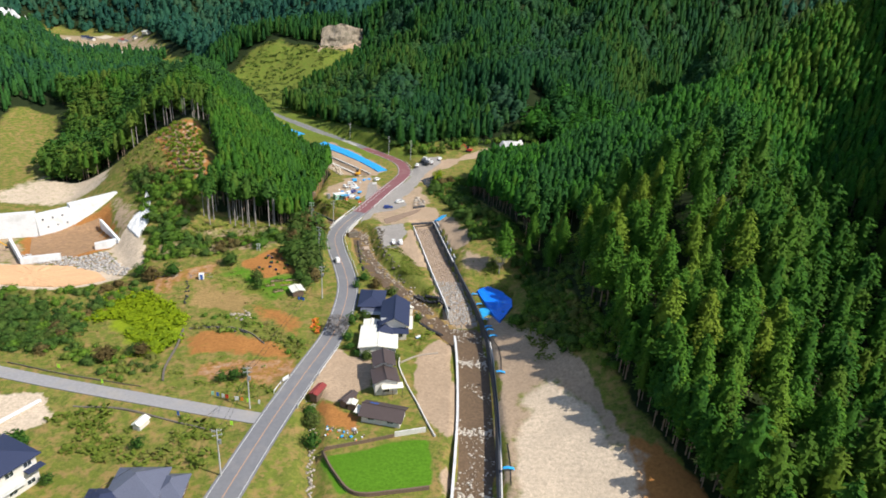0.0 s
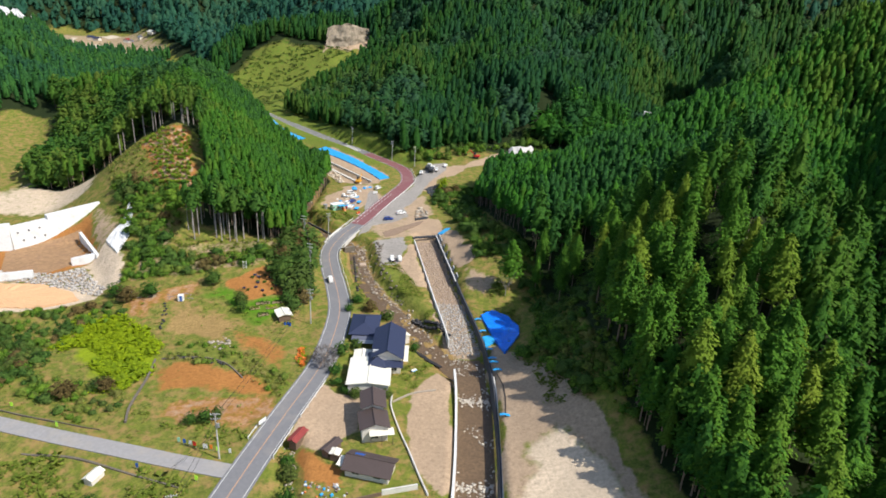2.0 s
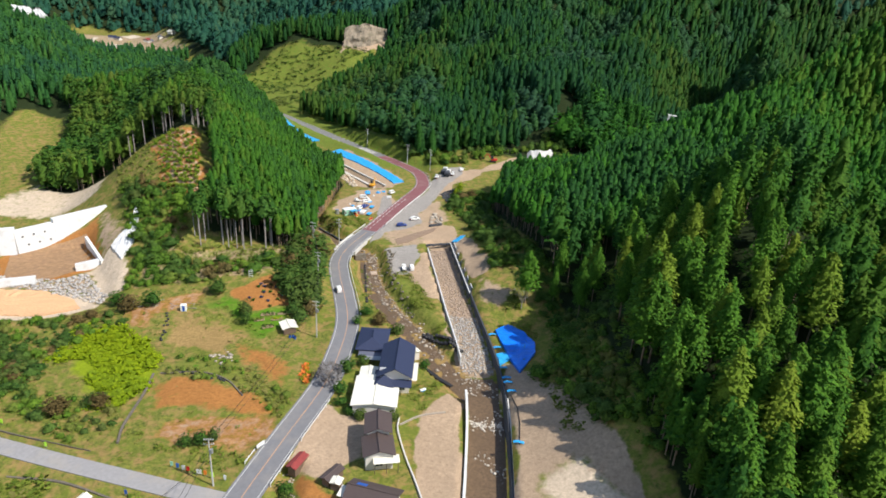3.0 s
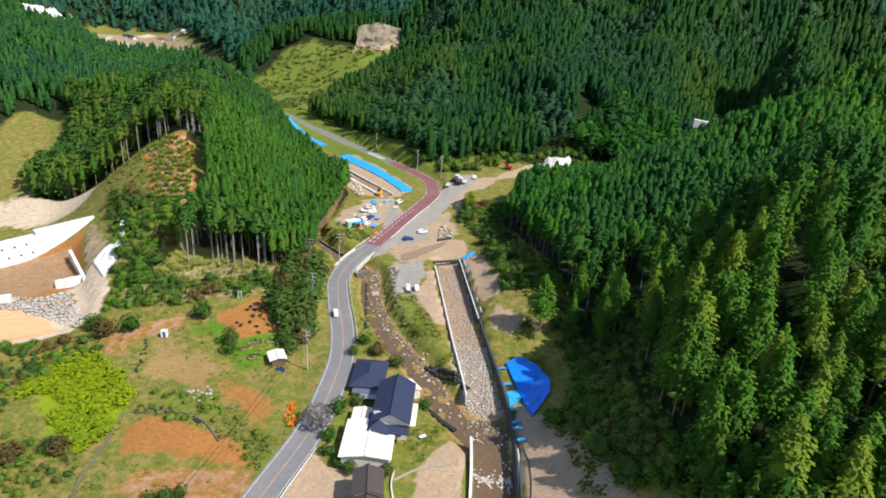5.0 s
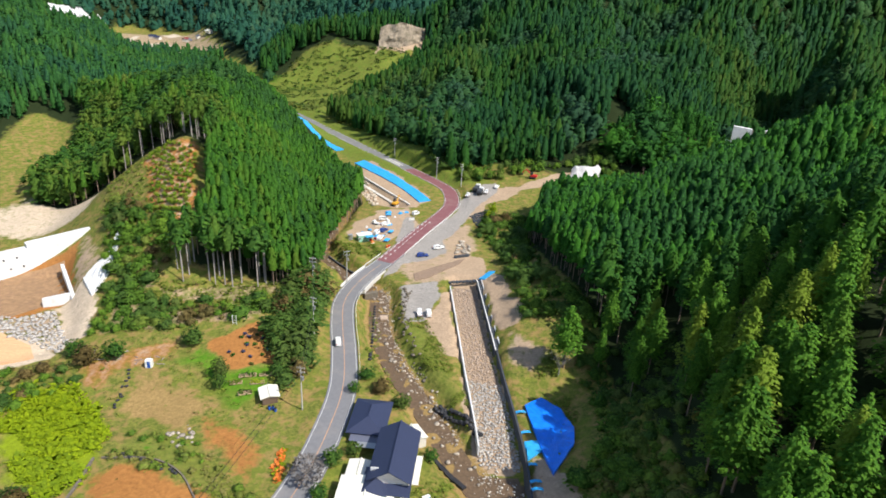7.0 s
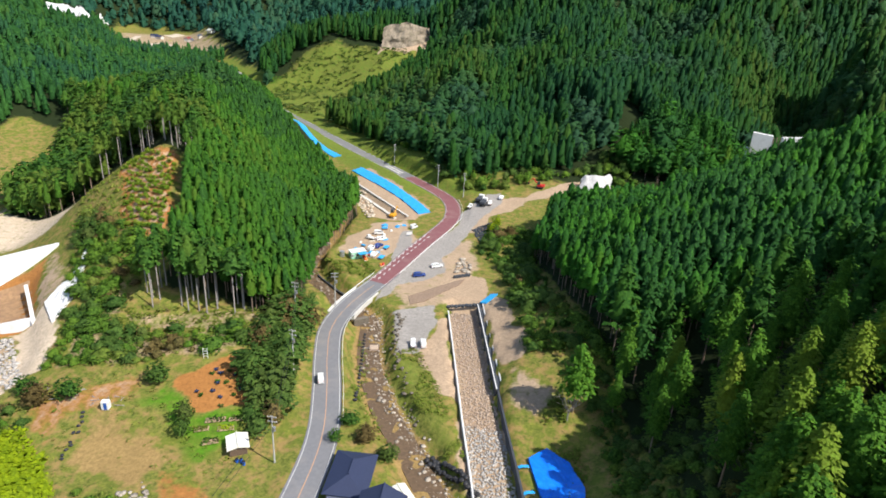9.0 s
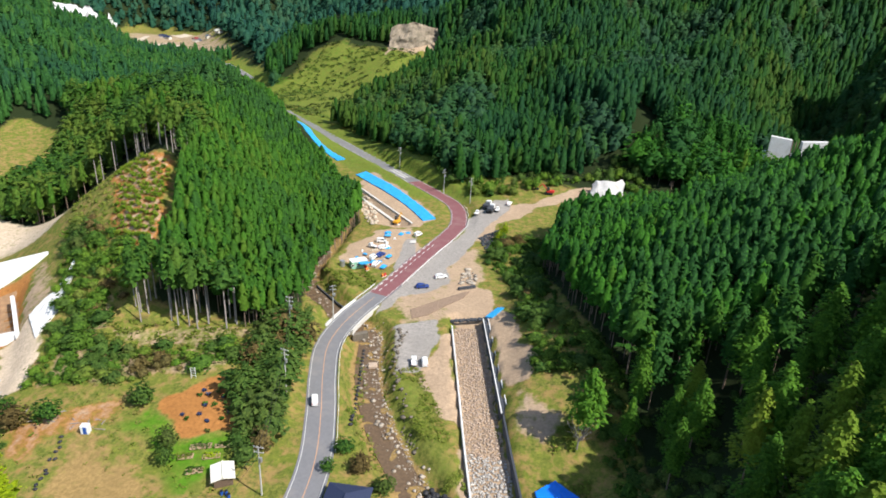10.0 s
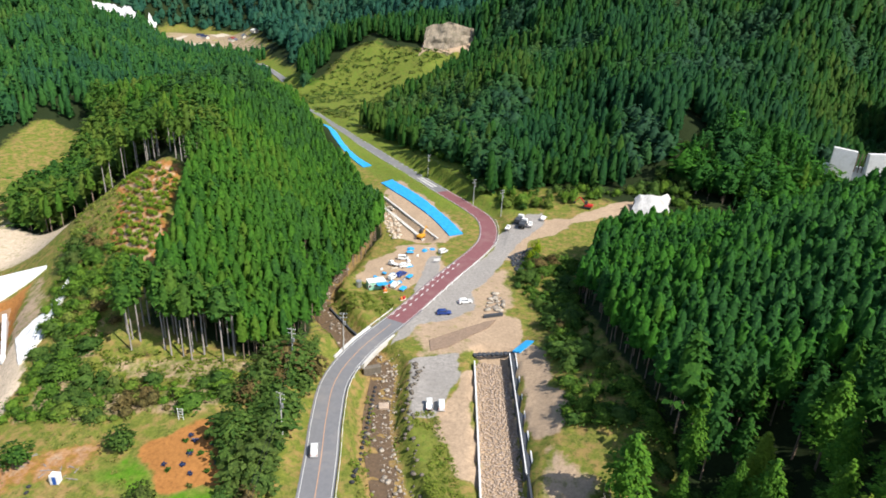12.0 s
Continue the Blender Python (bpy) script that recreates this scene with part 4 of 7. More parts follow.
planted("edge_cedars", "tall cedars with bare grey boles along the clearing", "trees", x[spare], y[spare], tall[spare] + 3.0, [cedar(rng, 60, 0.06, bole=0.6, r=0.13, sides=6, ragged=0.2) for _ in range(6)], [MIXED_KNOLL, GREY_BARK], rng)
leafy_part &= ~at_edge
thin = leafy_part & (rng.random(len(x)) < 0.42)
planted("knoll_broadleaf_wood", "rounded broadleaf trees among cedars over the knoll top", "trees", x[thin], y[thin], 0.86 * tall[thin], round_close + cedars_close[:2], [MIXED_KNOLL, BARK], rng)

# wood on the floor of the side valley
SIDE_WOOD = [(50, 400), (60, 386), (78, 378), (98, 384), (112, 404), (118, 430), (104, 448), (76, 440), (60, 428)]
x, y = scatter(SIDE_WOOD, 5.2, rng, 0.7)
planted("valley_wood", "mixed wood filling the side valley", "trees", x, y, 13 + 3 * lumps(x, y, 20, 28) + rng.normal(0, 2.2, len(x)), cedars_mid[:4] + [broadleaf(rng, 90, 0.12, r=0.34) for _ in range(4)], [CEDAR, BARK], rng)
# distant wooded hills
HILLS_MID = [(-130, 476), (-86, 424), (-48, 386), (-30, 372), (-6, 384), (25, 392), (40, 412), (62, 428), (100, 448), (150, 440), (250, 420), (330, 540), (330, 720), (-215, 720), (-262, 640), (-250, 595), (-219, 578), (-209, 634), (-170, 642), (-132, 640), (-100, 656), (-86, 646), (-98, 618), (-110, 592), (-124, 560), (-128, 523), (-122, 508)]
x, y = scatter(HILLS_MID, 4.7, rng, 0.6)
ok = ((hill(x, y) > 1.2) | (x < -205)) & (signed(x, y, CLEARCUT) > 2) & (along(x, y, ROAD_LINE)[0] > 11) & (along(x, y, [(62, 385), (100, 425), (130, 440)])[0] > 12) & (along(x, y, [(48, 395), (60, 405), (60, 425), (55, 436)])[0] > 6)
x, y = x[ok], y[ok]
round_part = lumps(x, y, 34, 61) + 0.5 * lumps(x, y, 12, 62) > 0.26
tall = 15.5 + 2.5 * lumps(x, y, 40, 23) + rng.normal(0, 1.6, len(x))
planted("cedar_hillside", "broad cedar-covered hillside behind the road", "trees", x[~round_part], y[~round_part], tall[~round_part], cedars_hill, [CEDAR_HILL], rng, trunks=False)
thin = round_part & (rng.random(len(x)) < 0.62)
planted("broadleaf_hillside", "patches of round broadleaf trees among hillside cedars", "trees", x[thin], y[thin], 0.8 * tall[thin], round_hill, [ROUND_HILL], rng, trunks=False)
WHITE_CUT = [(-500, 716), (-526, 728), (-536, 760), (-572, 836), (-645, 965), (-632, 990), (-612, 965), (-545, 838), (-500, 757)]
LEFT_HILLS = [(-180, 500), (-225, 470), (-250, 395), (-300, 320), (-520, 300), (-760, 700), (-640, 830), (-520, 800), (-430, 782), (-345, 770), (-290, 690), (-250, 580)]
x, y = scatter(LEFT_HILLS, 6.7, rng, 0.6)
ok = ((hill(x, y) > 3.0) | (y > 560)) & (signed(x, y, FAR_FIELD) > 4) & (signed(x, y, TAN_SLOPE) > 2) & (signed(x, y, WOODS["left"]) > 0) & (signed(x, y, WHITE_CUT) > 4) & (along(x, y, ROAD_LINE)[0] > 14)
x, y = x[ok], y[ok]
planted("mixed_hillside", "wooded hills beside the upper valley", "trees", x, y, 13.5 + 2.5 * lumps(x, y, 40, 24) + rng.normal(0, 1.5, len(x)), cedars_hill[:5] + round_hill[:2], [MIXED_HILL], rng, trunks=False)
FAR_HILLS = [(-1000, 1000), (-760, 760), (-640, 830), (-600, 990), (-490, 1005), (-400, 850), (-280, 700), (-215, 720), (330, 720), (330, 560), (480, 560), (500, 900), (100, 1250), (-300, 1350), (-900, 1450), (-1100, 1300)]
x, y = scatter(FAR_HILLS, 11.2, rng, 0.6)
ok = (hill(x, y) > 4) & (signed(x, y, FAR_FIELD) > 4) & (signed(x, y, WHITE_CUT) > 4) & (signed(x, y, CLEARCUT) > 2)
x, y = x[ok], y[ok]
planted("far_woods", "far wooded mountains closing the valley, blue-green haze tint in the leaf colour", "trees", x, y, 17 + 3 * lumps(x, y, 60, 25) + rng.normal(0, 2.0, len(x)), clumps_far, [CEDAR_HAZED], rng, trunks=False, wide=(1.2, 1.7))

# single cedars below the wood, and a conifer by the channel
def single_cedar(x, y, h, label, w=1.0):
    tree = copy_thing(firsts[int(abs(x * 7 + y)) % 6], Matrix())
    tree.matrix_basis = pose(x, y, gz(x, y) - 0.2, 0, 0, x * 37) @ Matrix.Diagonal((h * w, h * w, h, 1))
    tree["label"] = label
    del tree["group"]
    return tree


single_cedar(21.5, 206, 18, "lone bushy cedar on the channel bank", 1.35)
for px, py, h in ((32, 212, 17), (30, 205, 13), (50, 111, 20), (62, 113, 21), (66, 119, 20), (43.5, 181, 19), (45.6, 164, 18), (51, 162, 20), (41.3, 207, 17), (55, 154, 19), (37.5, 203, 16), (46, 182, 21), (52, 178, 18), (55.5, 172, 20), (40.5, 199, 18), (58, 185, 19), (34, 219, 15), (47, 193, 17), (42, 171.5, 19), (47.5, 167.5, 21), (52, 163.5, 18), (47, 176, 17)):
    single_cedar(px, py, h, "slender cedar at the wood's edge")

# shrubs and weeds
SCRUB = {
    "knoll_scrub": ([(-137, 262), (-112, 246), (-97, 238), (-95, 214), (-80, 213), (-60, 220), (-54, 215), (-66, 207), (-84, 200), (-103, 198), (-110, 216), (-124, 236)], 2.1, (0.9, 3.6), [FIELD_LEAF], "green scrub on the lower slope of the knoll"),
    "bank_scrub": ([(20, 170), (30, 150), (34, 136), (38, 150), (30, 190), (30, 222), (18, 252), (10, 290), (16, 322), (-8, 319), (-9, 296), (2, 278), (6, 250), (9, 238), (12, 218), (22, 198)], 2.8, (1.2, 4.2), [LEAFY], "mixed bushes between the channel and the cedar wood"),
    "roadside_trees": ([(-40, 187), (-47, 184), (-52, 195), (-56, 212), (-58, 228), (-52, 240), (-47, 232), (-46, 215), (-42, 200)], 3.0, (4.0, 7.5), [LEAFY_DARK], "dark evergreen broadleaf trees beside the road"),
    "hill_foot_brush": ([(-112, 476), (-66, 412), (-30, 374), (-10, 380), (25, 388), (30, 396), (62, 420), (100, 440), (66, 402), (44, 384), (22, 378), (0, 364), (-18, 360), (-34, 374)], 3.6, (1.5, 5.5), [FIELD_LEAF], "bright brush along the foot of the far hill"),
    "valley_brush": ([(44, 384), (50, 372), (62, 366), (90, 372), (120, 390), (150, 400), (150, 440), (124, 440), (114, 404), (98, 384), (78, 378), (60, 386), (48, 400), (54, 430), (62, 432), (56, 402)], 3.6, (1.0, 4.0), [LEAFY], "brush and young trees along the side stream"),
    "thicket": ([(-136, 170), (-123, 171), (-108, 161), (-101, 154), (-105, 142), (-118, 141), (-136, 150)], 2.0, (1.0, 3.0), [LEAFY_DARK], "dense dark green thicket on old terraces"),
    "field_scrub": ([(-150, 150), (-97, 139), (-78, 130), (-72, 137), (-75, 146), (-99, 146), (-101, 166), (-93, 180), (-106, 186), (-122, 178), (-150, 176)], 2.4, (0.6, 2.6), [FIELD_LEAF], "overgrown green scrub on abandoned fields"),
    "knoll_grass": ([(-152, 283), (-139, 290), (-108, 241), (-112, 236), (-126, 240), (-140, 262)], 2.0, (0.5, 1.2), [GRASSY], "bright grass and low brush on the knoll slope"),
    "yard_edge_scrub": ([(25, 174), (29, 162), (35, 149), (40, 134), (43, 126), (44, 140), (42, 156), (36, 170), (29, 182)], 2.0, (0.8, 2.8), [FIELD_LEAF], "green bushes between the dirt yard and the wood"),
    "bank_bushes": (GREEN_BANK, 2.3, (0.4, 1.7), [FIELD_LEAF], "green shrubs along the bank between fields"),
    "right_brush": ([(34, 140), (50, 132), (56, 112), (60, 90), (66, 90), (60, 130), (48, 160), (40, 180), (34, 190), (30, 180)], 3.2, (0.8, 2.6), [LEAFY], "undergrowth along the edge of the cedar wood"),
    "tarp_side_bushes": ([(25, 176), (26, 192), (22, 204), (27, 213), (34, 205), (36, 185), (33, 170)], 2.6, (0.5, 2.2), [LEAFY_DARK], "dark bushes beside the blue tarpaulin"),
    "gap_undergrowth": ([(36, 168), (50, 172), (60, 190), (84, 203), (88, 214), (66, 217), (50, 214), (31, 211), (28, 202), (32, 186)], 3.0, (0.8, 2.8), [LEAFY_DARK], "shaded undergrowth in a gap of the wood"),
}
SCRUB_MIX = {
    "knoll_scrub": (("knoll_bushes", "dark evergreen bushes on the knoll's lower slope", LEAFY_DARK, 0.30), ("knoll_brown_bushes", "rust-tinged bushes on the knoll's lower slope", RUST_LEAF, 0.10)),
    "field_scrub": (("field_bushes", "dark green bushes over abandoned fields", LEAFY_DARK, 0.42), ("field_brown_bushes", "olive-brown bushes over abandoned fields", RUST_LEAF, 0.14)),
    "roadside_trees": (("roadside_brown_trees", "olive-brown broadleaf trees beside the road", RUST_LEAF, 0.10),),
    "bank_scrub": (("bank_dark_bushes", "dark bushes between the channel and the cedar wood", LEAFY_DARK, 0.35), ("bank_brown_bushes", "rust-brown bushes below the cedar wood", RUST_LEAF, 0.06)),
    "hill_foot_brush": (("hill_foot_trees", "dark trees along the foot of the far hill", LEAFY_DARK, 0.4),),
}
for name, (area, gap, (lo, hi), mats, label) in SCRUB.items():
    x, y = scatter(area, gap, rng, 0.9)
    ok = (along(x, y, ROAD_LINE)[0] > 5.5) & (along(x, y, STREAM_LINE)[0] > 4.5) & (along(x, y, CHANNEL_LINE)[0] > 6.5)
    ok &= (signed(x, y, TARP_SLOPE) > 1.5)
    x, y = x[ok], y[ok]
    tall = lo + (hi - lo) * rng.random(len(x)) ** 1.6
    left_over = np.ones(len(x), bool)
    for k, (n_, l_, m_, q_) in enumerate(SCRUB_MIX.get(name, ())):
        field = lumps(x, y, 9, 81 + k) + 0.7 * lumps(x, y, 3.5, 85 + k) + rng.normal(0, 0.15, len(x))
        own = left_over & (field > np.quantile(field, 1 - q_))
        left_over &= ~own
        planted(n_, l_, "bushes", x[own], y[own], 1.15 * tall[own], shrub_low if hi < 5 else broad_mid, [m_], rng, trunks=False, wide=(0.7, 1.5), sink=0.15)
    x, y, tall = x[left_over], y[left_over], tall[left_over]
    planted(name, label, "bushes", x, y, tall, shrub_low if hi < 5 else broad_mid, mats, rng, trunks=False, wide=(0.7, 1.6), sink=0.15)
tufts = [(kites(rng, 12, lambda u: 0.9 - 0.4 * u, 0.0, 0.7, 0.75, droop=-0.3, lift=0.35), None) for _ in range(5)]
WEEDS = {
    "verge_weeds": ([(-26, 234), (-17, 226), (-8, 208), (0, 189), (-5, 189), (-10, 192), (-18, 204), (-27, 224)], 0.8, (0.2, 0.55), "olive weeds on the bank beside the stream"),
    "field_weeds": ([(-120, 132), (-45, 121), (-38, 150), (-45, 182), (-62, 186), (-84, 204), (-100, 192), (-105, 170), (-125, 150)], 2.3, (0.2, 0.55), "patchy dry weeds on the old fields"),
    "lower_weeds": ([(-96, 110), (-78, 120), (-46, 114), (-44, 100), (-60, 101), (-78, 104)], 1.6, (0.4, 1.3), "weeds round the lower houses"),
    "garden_weeds": ([(-10, 160), (0, 166), (-4, 152), (-8, 146)], 1.3, (0.3, 0.7), "rough grass beside the house"),
    "clearing_brush": (CLEARCUT, 3.4, (0.7, 1.8), "low brush on the felled slope"),
    "upper_bank_weeds": ([(-46, 256), (-62, 270), (-56, 284), (-44, 278), (-40, 266)], 1.5, (0.4, 0.9), "olive grass on the bank above the stream"),
    "knoll_foot_weeds": (KNOLL_FOOT, 1.5, (0.3, 0.9), "thin brush below the plantation edge"),
    "upper_valley_weeds": ([(-262, 640), (-235, 610), (-160, 515), (-112, 462), (-116, 476), (-150, 500), (-205, 555)], 3.5, (0.5, 1.4), "rough grass beside the upper road"),
    "yellow_field": (YELLOW_WIDE, 0.85, (0.3, 1.3), "bright yellow-green goldenrod field"),
    "bank_weeds": (GREEN_BANK, 1.3, (0.3, 0.8), "green grass bank between two old fields"),
    "right_verge_weeds": ([(24, 166), (30, 150), (32, 140), (27, 140), (26, 150), (22, 165), (15, 206), (19, 210), (24, 190), (20, 172)], 1.3, (0.4, 1.0), "olive weeds edging the dirt yard"),
    "stream_weeds": ([(-37, 240), (-30, 222), (-26, 205), (-17, 194), (-20, 192), (-29, 204), (-33, 222)], 1.5, (0.3, 0.8), "dry weeds on the stream bank"),
    "lane_weeds": ([(-45, 136), (-70, 136), (-46, 124), (-38, 128)], 1.8, (0.3, 0.8), "weeds round a bare plot"),
}
for name, (area, gap, (lo, hi), label) in WEEDS.items():
    x, y = scatter(area, gap, rng, 1.0)
    ok = (along(x, y, ROAD_LINE)[0] > 4.5) & (along(x, y, SIDE_ROAD)[0] > 3.5) & ((lumps(x, y, 9, 51) > -0.35) | (name == "yellow_field"))
    for bare_area in (RED_PLOT, PLOT, DRY_FIELD, EARTH_BANK, DIRT_PLOT) + (() if name == "yellow_field" else (YELLOW,)):
        ok &= (signed(x, y, bare_area) > 0) | (rng.random(len(x)) < 0.12)
    if name == "yellow_field":
        ok &= signed(x, y, YELLOW) + 5.0 * lumps(x, y, 13, 52) + 3.0 * lumps(x, y, 4, 53) < 1.0
    x, y = x[ok], y[ok]
    planted(name, label, "grass", x, y, lo + (hi - lo) * rng.random(len(x)), tufts, [YELLOW_LEAF if name == "yellow_field" else LEAFY_DARK if name == "clearing_brush" else GRASSY], rng, trunks=False, wide=(0.9, 1.5), sink=0.05, upright=True)

rng = np.random.default_rng(11)
x, y = inside_channel(200, 253, 0.56, 4.25, rng)
strew("spillway_rubble", "tan rubble paving the sloping spillway", x, y, rng.uniform(0.3, 0.62, len(x)), RUBBLE, rng, lift=0.15)
x, y = inside_channel(172, 201, 0.6, 4.25, rng)
strew("spillway_boulders", "pale grey rubble at the foot of the spillway", x, y, rng.uniform(0.3, 0.7, len(x)), GREY_RUBBLE, rng, lift=0.15)
x, y = inside_channel(88, 172, 0.95, 4.1, rng)
ok = (lumps(x, y, 5, 61) > -0.05) | (np.abs(y - 149.6) < 1.4) | (np.abs(y - 152.5) < 1.6) | (np.abs(y - 119.5) < 1.2)
x, y = x[ok], y[ok]
strew("bed_stones", "pale stones scattered over the muddy bed", x, y, 0.15 + 0.45 * rng.random(len(x)) ** 2, WHITE_STONE, rng, lift=0.28)
p = spline(STREAM, 0.2)
p = p[(p[:, 1] < 300) & (p[:, 1] > 165)]
x = p[:, 0] + rng.normal(0, 1.5, len(p)) + 1.1
y = p[:, 1] + rng.normal(0, 1.3, len(p)) + 0.5
strew("brook_stones", "pale boulders in the stony brook", x, y, 0.15 + 1.0 * rng.random(len(x)) ** 5, STONE, rng, lift=0.2)
p = p[(p[:, 1] > 178) & (p[:, 1] < 246)]
strew("gravel_bar", "pale shingle heaped along the brook", p[:, 0] + 2.7 + rng.normal(0, 0.8, len(p)), p[:, 1] + 1.4 + rng.normal(0, 0.8, len(p)), 0.15 + 0.6 * rng.random(len(p)) ** 3, STONE, rng, lift=0.15)
sill_x, sill_y = np.concatenate([rng.uniform(6.3, 14.3, 60) for _ in range(3)]), np.concatenate([rng.normal(v, 0.7, 60) for v in (151, 121, 100)])
strew("sill_stones", "row of white boulders across the bed", sill_x, sill_y, rng.uniform(0.4, 0.8, 180), WHITE_STONE, rng, lift=0.2)
p = spline(BROOK, 0.45)
p = p[p[:, 1] > 84]
strew("ditch_stones", "stones in a narrow ditch", p[:, 0] + rng.normal(0, 0.5, len(p)), p[:, 1], rng.uniform(0.3, 0.9, len(p)), STONE, rng, lift=0.1)
x, y = scatter([(-152, 205), (-146, 198.5), (-132, 198), (-116, 194.5), (-107.5, 191), (-107, 195), (-125, 212), (-132, 206)], 0.95, rng, 0.8)
strew("dam_rubble", "grey stone pitching below the check dam", x, y, rng.uniform(0.5, 1.2, len(x)), GREY_RUBBLE, rng, lift=0.2)
x, y = scatter([(-15, 290), (-9.5, 284), (-10, 277), (-15, 276)], 1.4, rng, 0.8)
strew("outfall_rocks", "pale rocks round a culvert mouth", x, y, rng.uniform(0.7, 1.8, len(x)), STONE, rng, lift=0.2)
x, y = scatter([(-63, 166), (-59, 171), (-56, 164), (-60, 162)], 1.5, rng, 0.9)
strew("field_stones", "heap of pale field stones among weeds", x, y, rng.uniform(0.4, 1.3, len(x)), STONE, rng, lift=0.1)
x, y = scatter(DARK_GRAVEL, 0.9, rng, 0.7)
strew("dark_gravel_heap", "dark grey gravel spread beside the parking ground", x, y, rng.uniform(0.6, 1.3, len(x)), DARK_WALL, rng, lift=0.1)
ln = spline([(-25.8, 244), (-25.0, 232), (-22.2, 222), (-17, 208), (-13, 200)], 0.8)
strew("bank_boulders", "dark stones edging the brook bank", ln[:, 0] + rng.normal(0, 0.7, len(ln)), ln[:, 1], rng.uniform(0.4, 1.3, len(ln)), MOSSY_STONE, rng, lift=0.2)
x, y = scatter([(-71, 360), (-60, 344), (-55, 321), (-59, 320), (-64, 334), (-75, 360)], 1.9, rng, 0.9)
strew("white_spoil", "angular cream spoil at the cut slope", x, y, rng.uniform(0.6, 1.9, len(x)), PALE_SPOIL, rng, lift=0.3)


# check dam with its wing walls
def wall_between(a, b, top_a, top_b, foot_a, foot_b, thick, batter=0.0):
    """An upright wall from a to b with sloping top and foot, and a battered face on its near side."""
    a, b = Vector((*a, 0)), Vector((*b, 0))
    along_dir = (b - a).normalized()
    side = Vector((along_dir.y, -along_dir.x, 0))
    bm = bmesh.new()
    ring = []
    for p, lo, hi in ((a, foot_a, top_a), (b, foot_b, top_b)):
        ring.append([bm.verts.new(p + side * (batter * (hi - lo)) + Vector((0, 0, lo))), bm.verts.new(p + Vector((0, 0, hi))),
                     bm.verts.new(p - side * thick + Vector((0, 0, hi))), bm.verts.new(p - side * thick + Vector((0, 0, lo)))])
    for i in range(4):
        j = (i + 1) % 4
        bm.faces.new((ring[0][i], ring[0][j], ring[1][j], ring[1][i]))
    bm.faces.new(ring[0][::-1])
    bm.faces.new(ring[1])
    bmesh.ops.recalc_face_normals(bm, faces=bm.faces)
    return bm


dam = thing("check_dam", "new white concrete check dam with drain holes across a side valley", "dam")
part("wing_wall", wall_between((-149, 233), (-131.5, 255.5), 3.2, 4.6, -7, 2.5, 2.5, 0.12), FRESH_CONCRETE, dam)
part("spillway_wall", wall_between((-156, 222), (-149, 233), 1.8, 1.8, -7.2, -7.2, 2.5, 0.12), FRESH_CONCRETE, dam)
part("end_wall", wall_between((-190, 205), (-156, 222), 3.0, 3.0, -7.2, -7.2, 2.5, 0.12), FRESH_CONCRETE, dam)
# solid rods, their dark colour standing for the shade inside the drain holes
for i in range(3):
    for row, z in enumerate((-0.4, -3.6)):
        f = 0.18 + 0.28 * i + 0.1 * row
        px, py = -156 + 7 * f, 222 + 11 * f
        part("drain_hole", rod(0.35, 0.35, (px - 0.5, py + 0.3, z), (px + 0.12 * (1.8 - z) * 0.843 + 0.12, py - 0.12 * (1.8 - z) * 0.537 - 0.08, z), 8), DARK_WALL, dam, "dark plug coloured as the shade inside a drain hole")
apron = thing("dam_apron", "low concrete side walls framing a brown apron pool", "wall")
part("side_wall", wall_between((-121.5, 217), (-136.5, 232.5), -3.6, -2.0, -7.2, -7.2, 1.0), FRESH_CONCRETE, apron)
part("sill_wall", wall_between((-129.6, 213.4), (-117, 220.5), -4.6, -2.8, -7.4, -6.6, 1.6, 0.1), FRESH_CONCRETE, apron)
part("sill_wall", wall_between((-146, 197.5), (-136, 202.5), -4.6, -4.6, -7.4, -7.4, 1.5, 0.1), FRESH_CONCRETE, apron)
part("side_wall", wall_between((-146, 197.5), (-161, 214), -4.6, -4.4, -7.4, -7.4, 1.0), FRESH_CONCRETE, apron)


def drape(name, poly, mat, lift=0.12, wrinkle=0.0, rings=7, step=0.8, thick=0.12, seed=3):
    """A sheet laid over the ground inside a star-shaped outline, with an edge of its own."""
    p = np.array(poly, float)
    edge = []
    for a, b in zip(p, np.roll(p, -1, 0)):
        n = max(1, int(np.linalg.norm(b - a) / step))
        edge += [a + (b - a) * i / n for i in range(n)]
    edge = np.array(edge)
    mid = p.mean(0)
    n = len(edge)
    pts = np.vstack([mid + (edge - mid) * f for f in np.linspace(1, 1 / rings, rings)] + [mid[None]])
    z = height(pts[:, 0], pts[:, 1]) + lift
    if wrinkle:
        z = z + wrinkle * (lumps(pts[:, 0], pts[:, 1], 1.4, seed) + 0.6 * lumps(pts[:, 0] + pts[:, 1], pts[:, 1], 0.8, seed + 1))
    v = np.column_stack([pts, z])
    low = np.column_stack([edge, z[:n] - thick - lift])
    v = np.vstack([v, low])
    c, base = rings * n, rings * n + 1
    faces = [(r * n + i, r * n + (i + 1) % n, (r + 1) * n + (i + 1) % n, (r + 1) * n + i) for r in range(rings - 1) for i in range(n)]
    faces += [((rings - 1) * n + i, (rings - 1) * n + (i + 1) % n, c) for i in range(n)]
    faces += [(i, base + i, base + (i + 1) % n, (i + 1) % n) for i in range(n)]
    return poly_mesh(name, v, faces, mat)


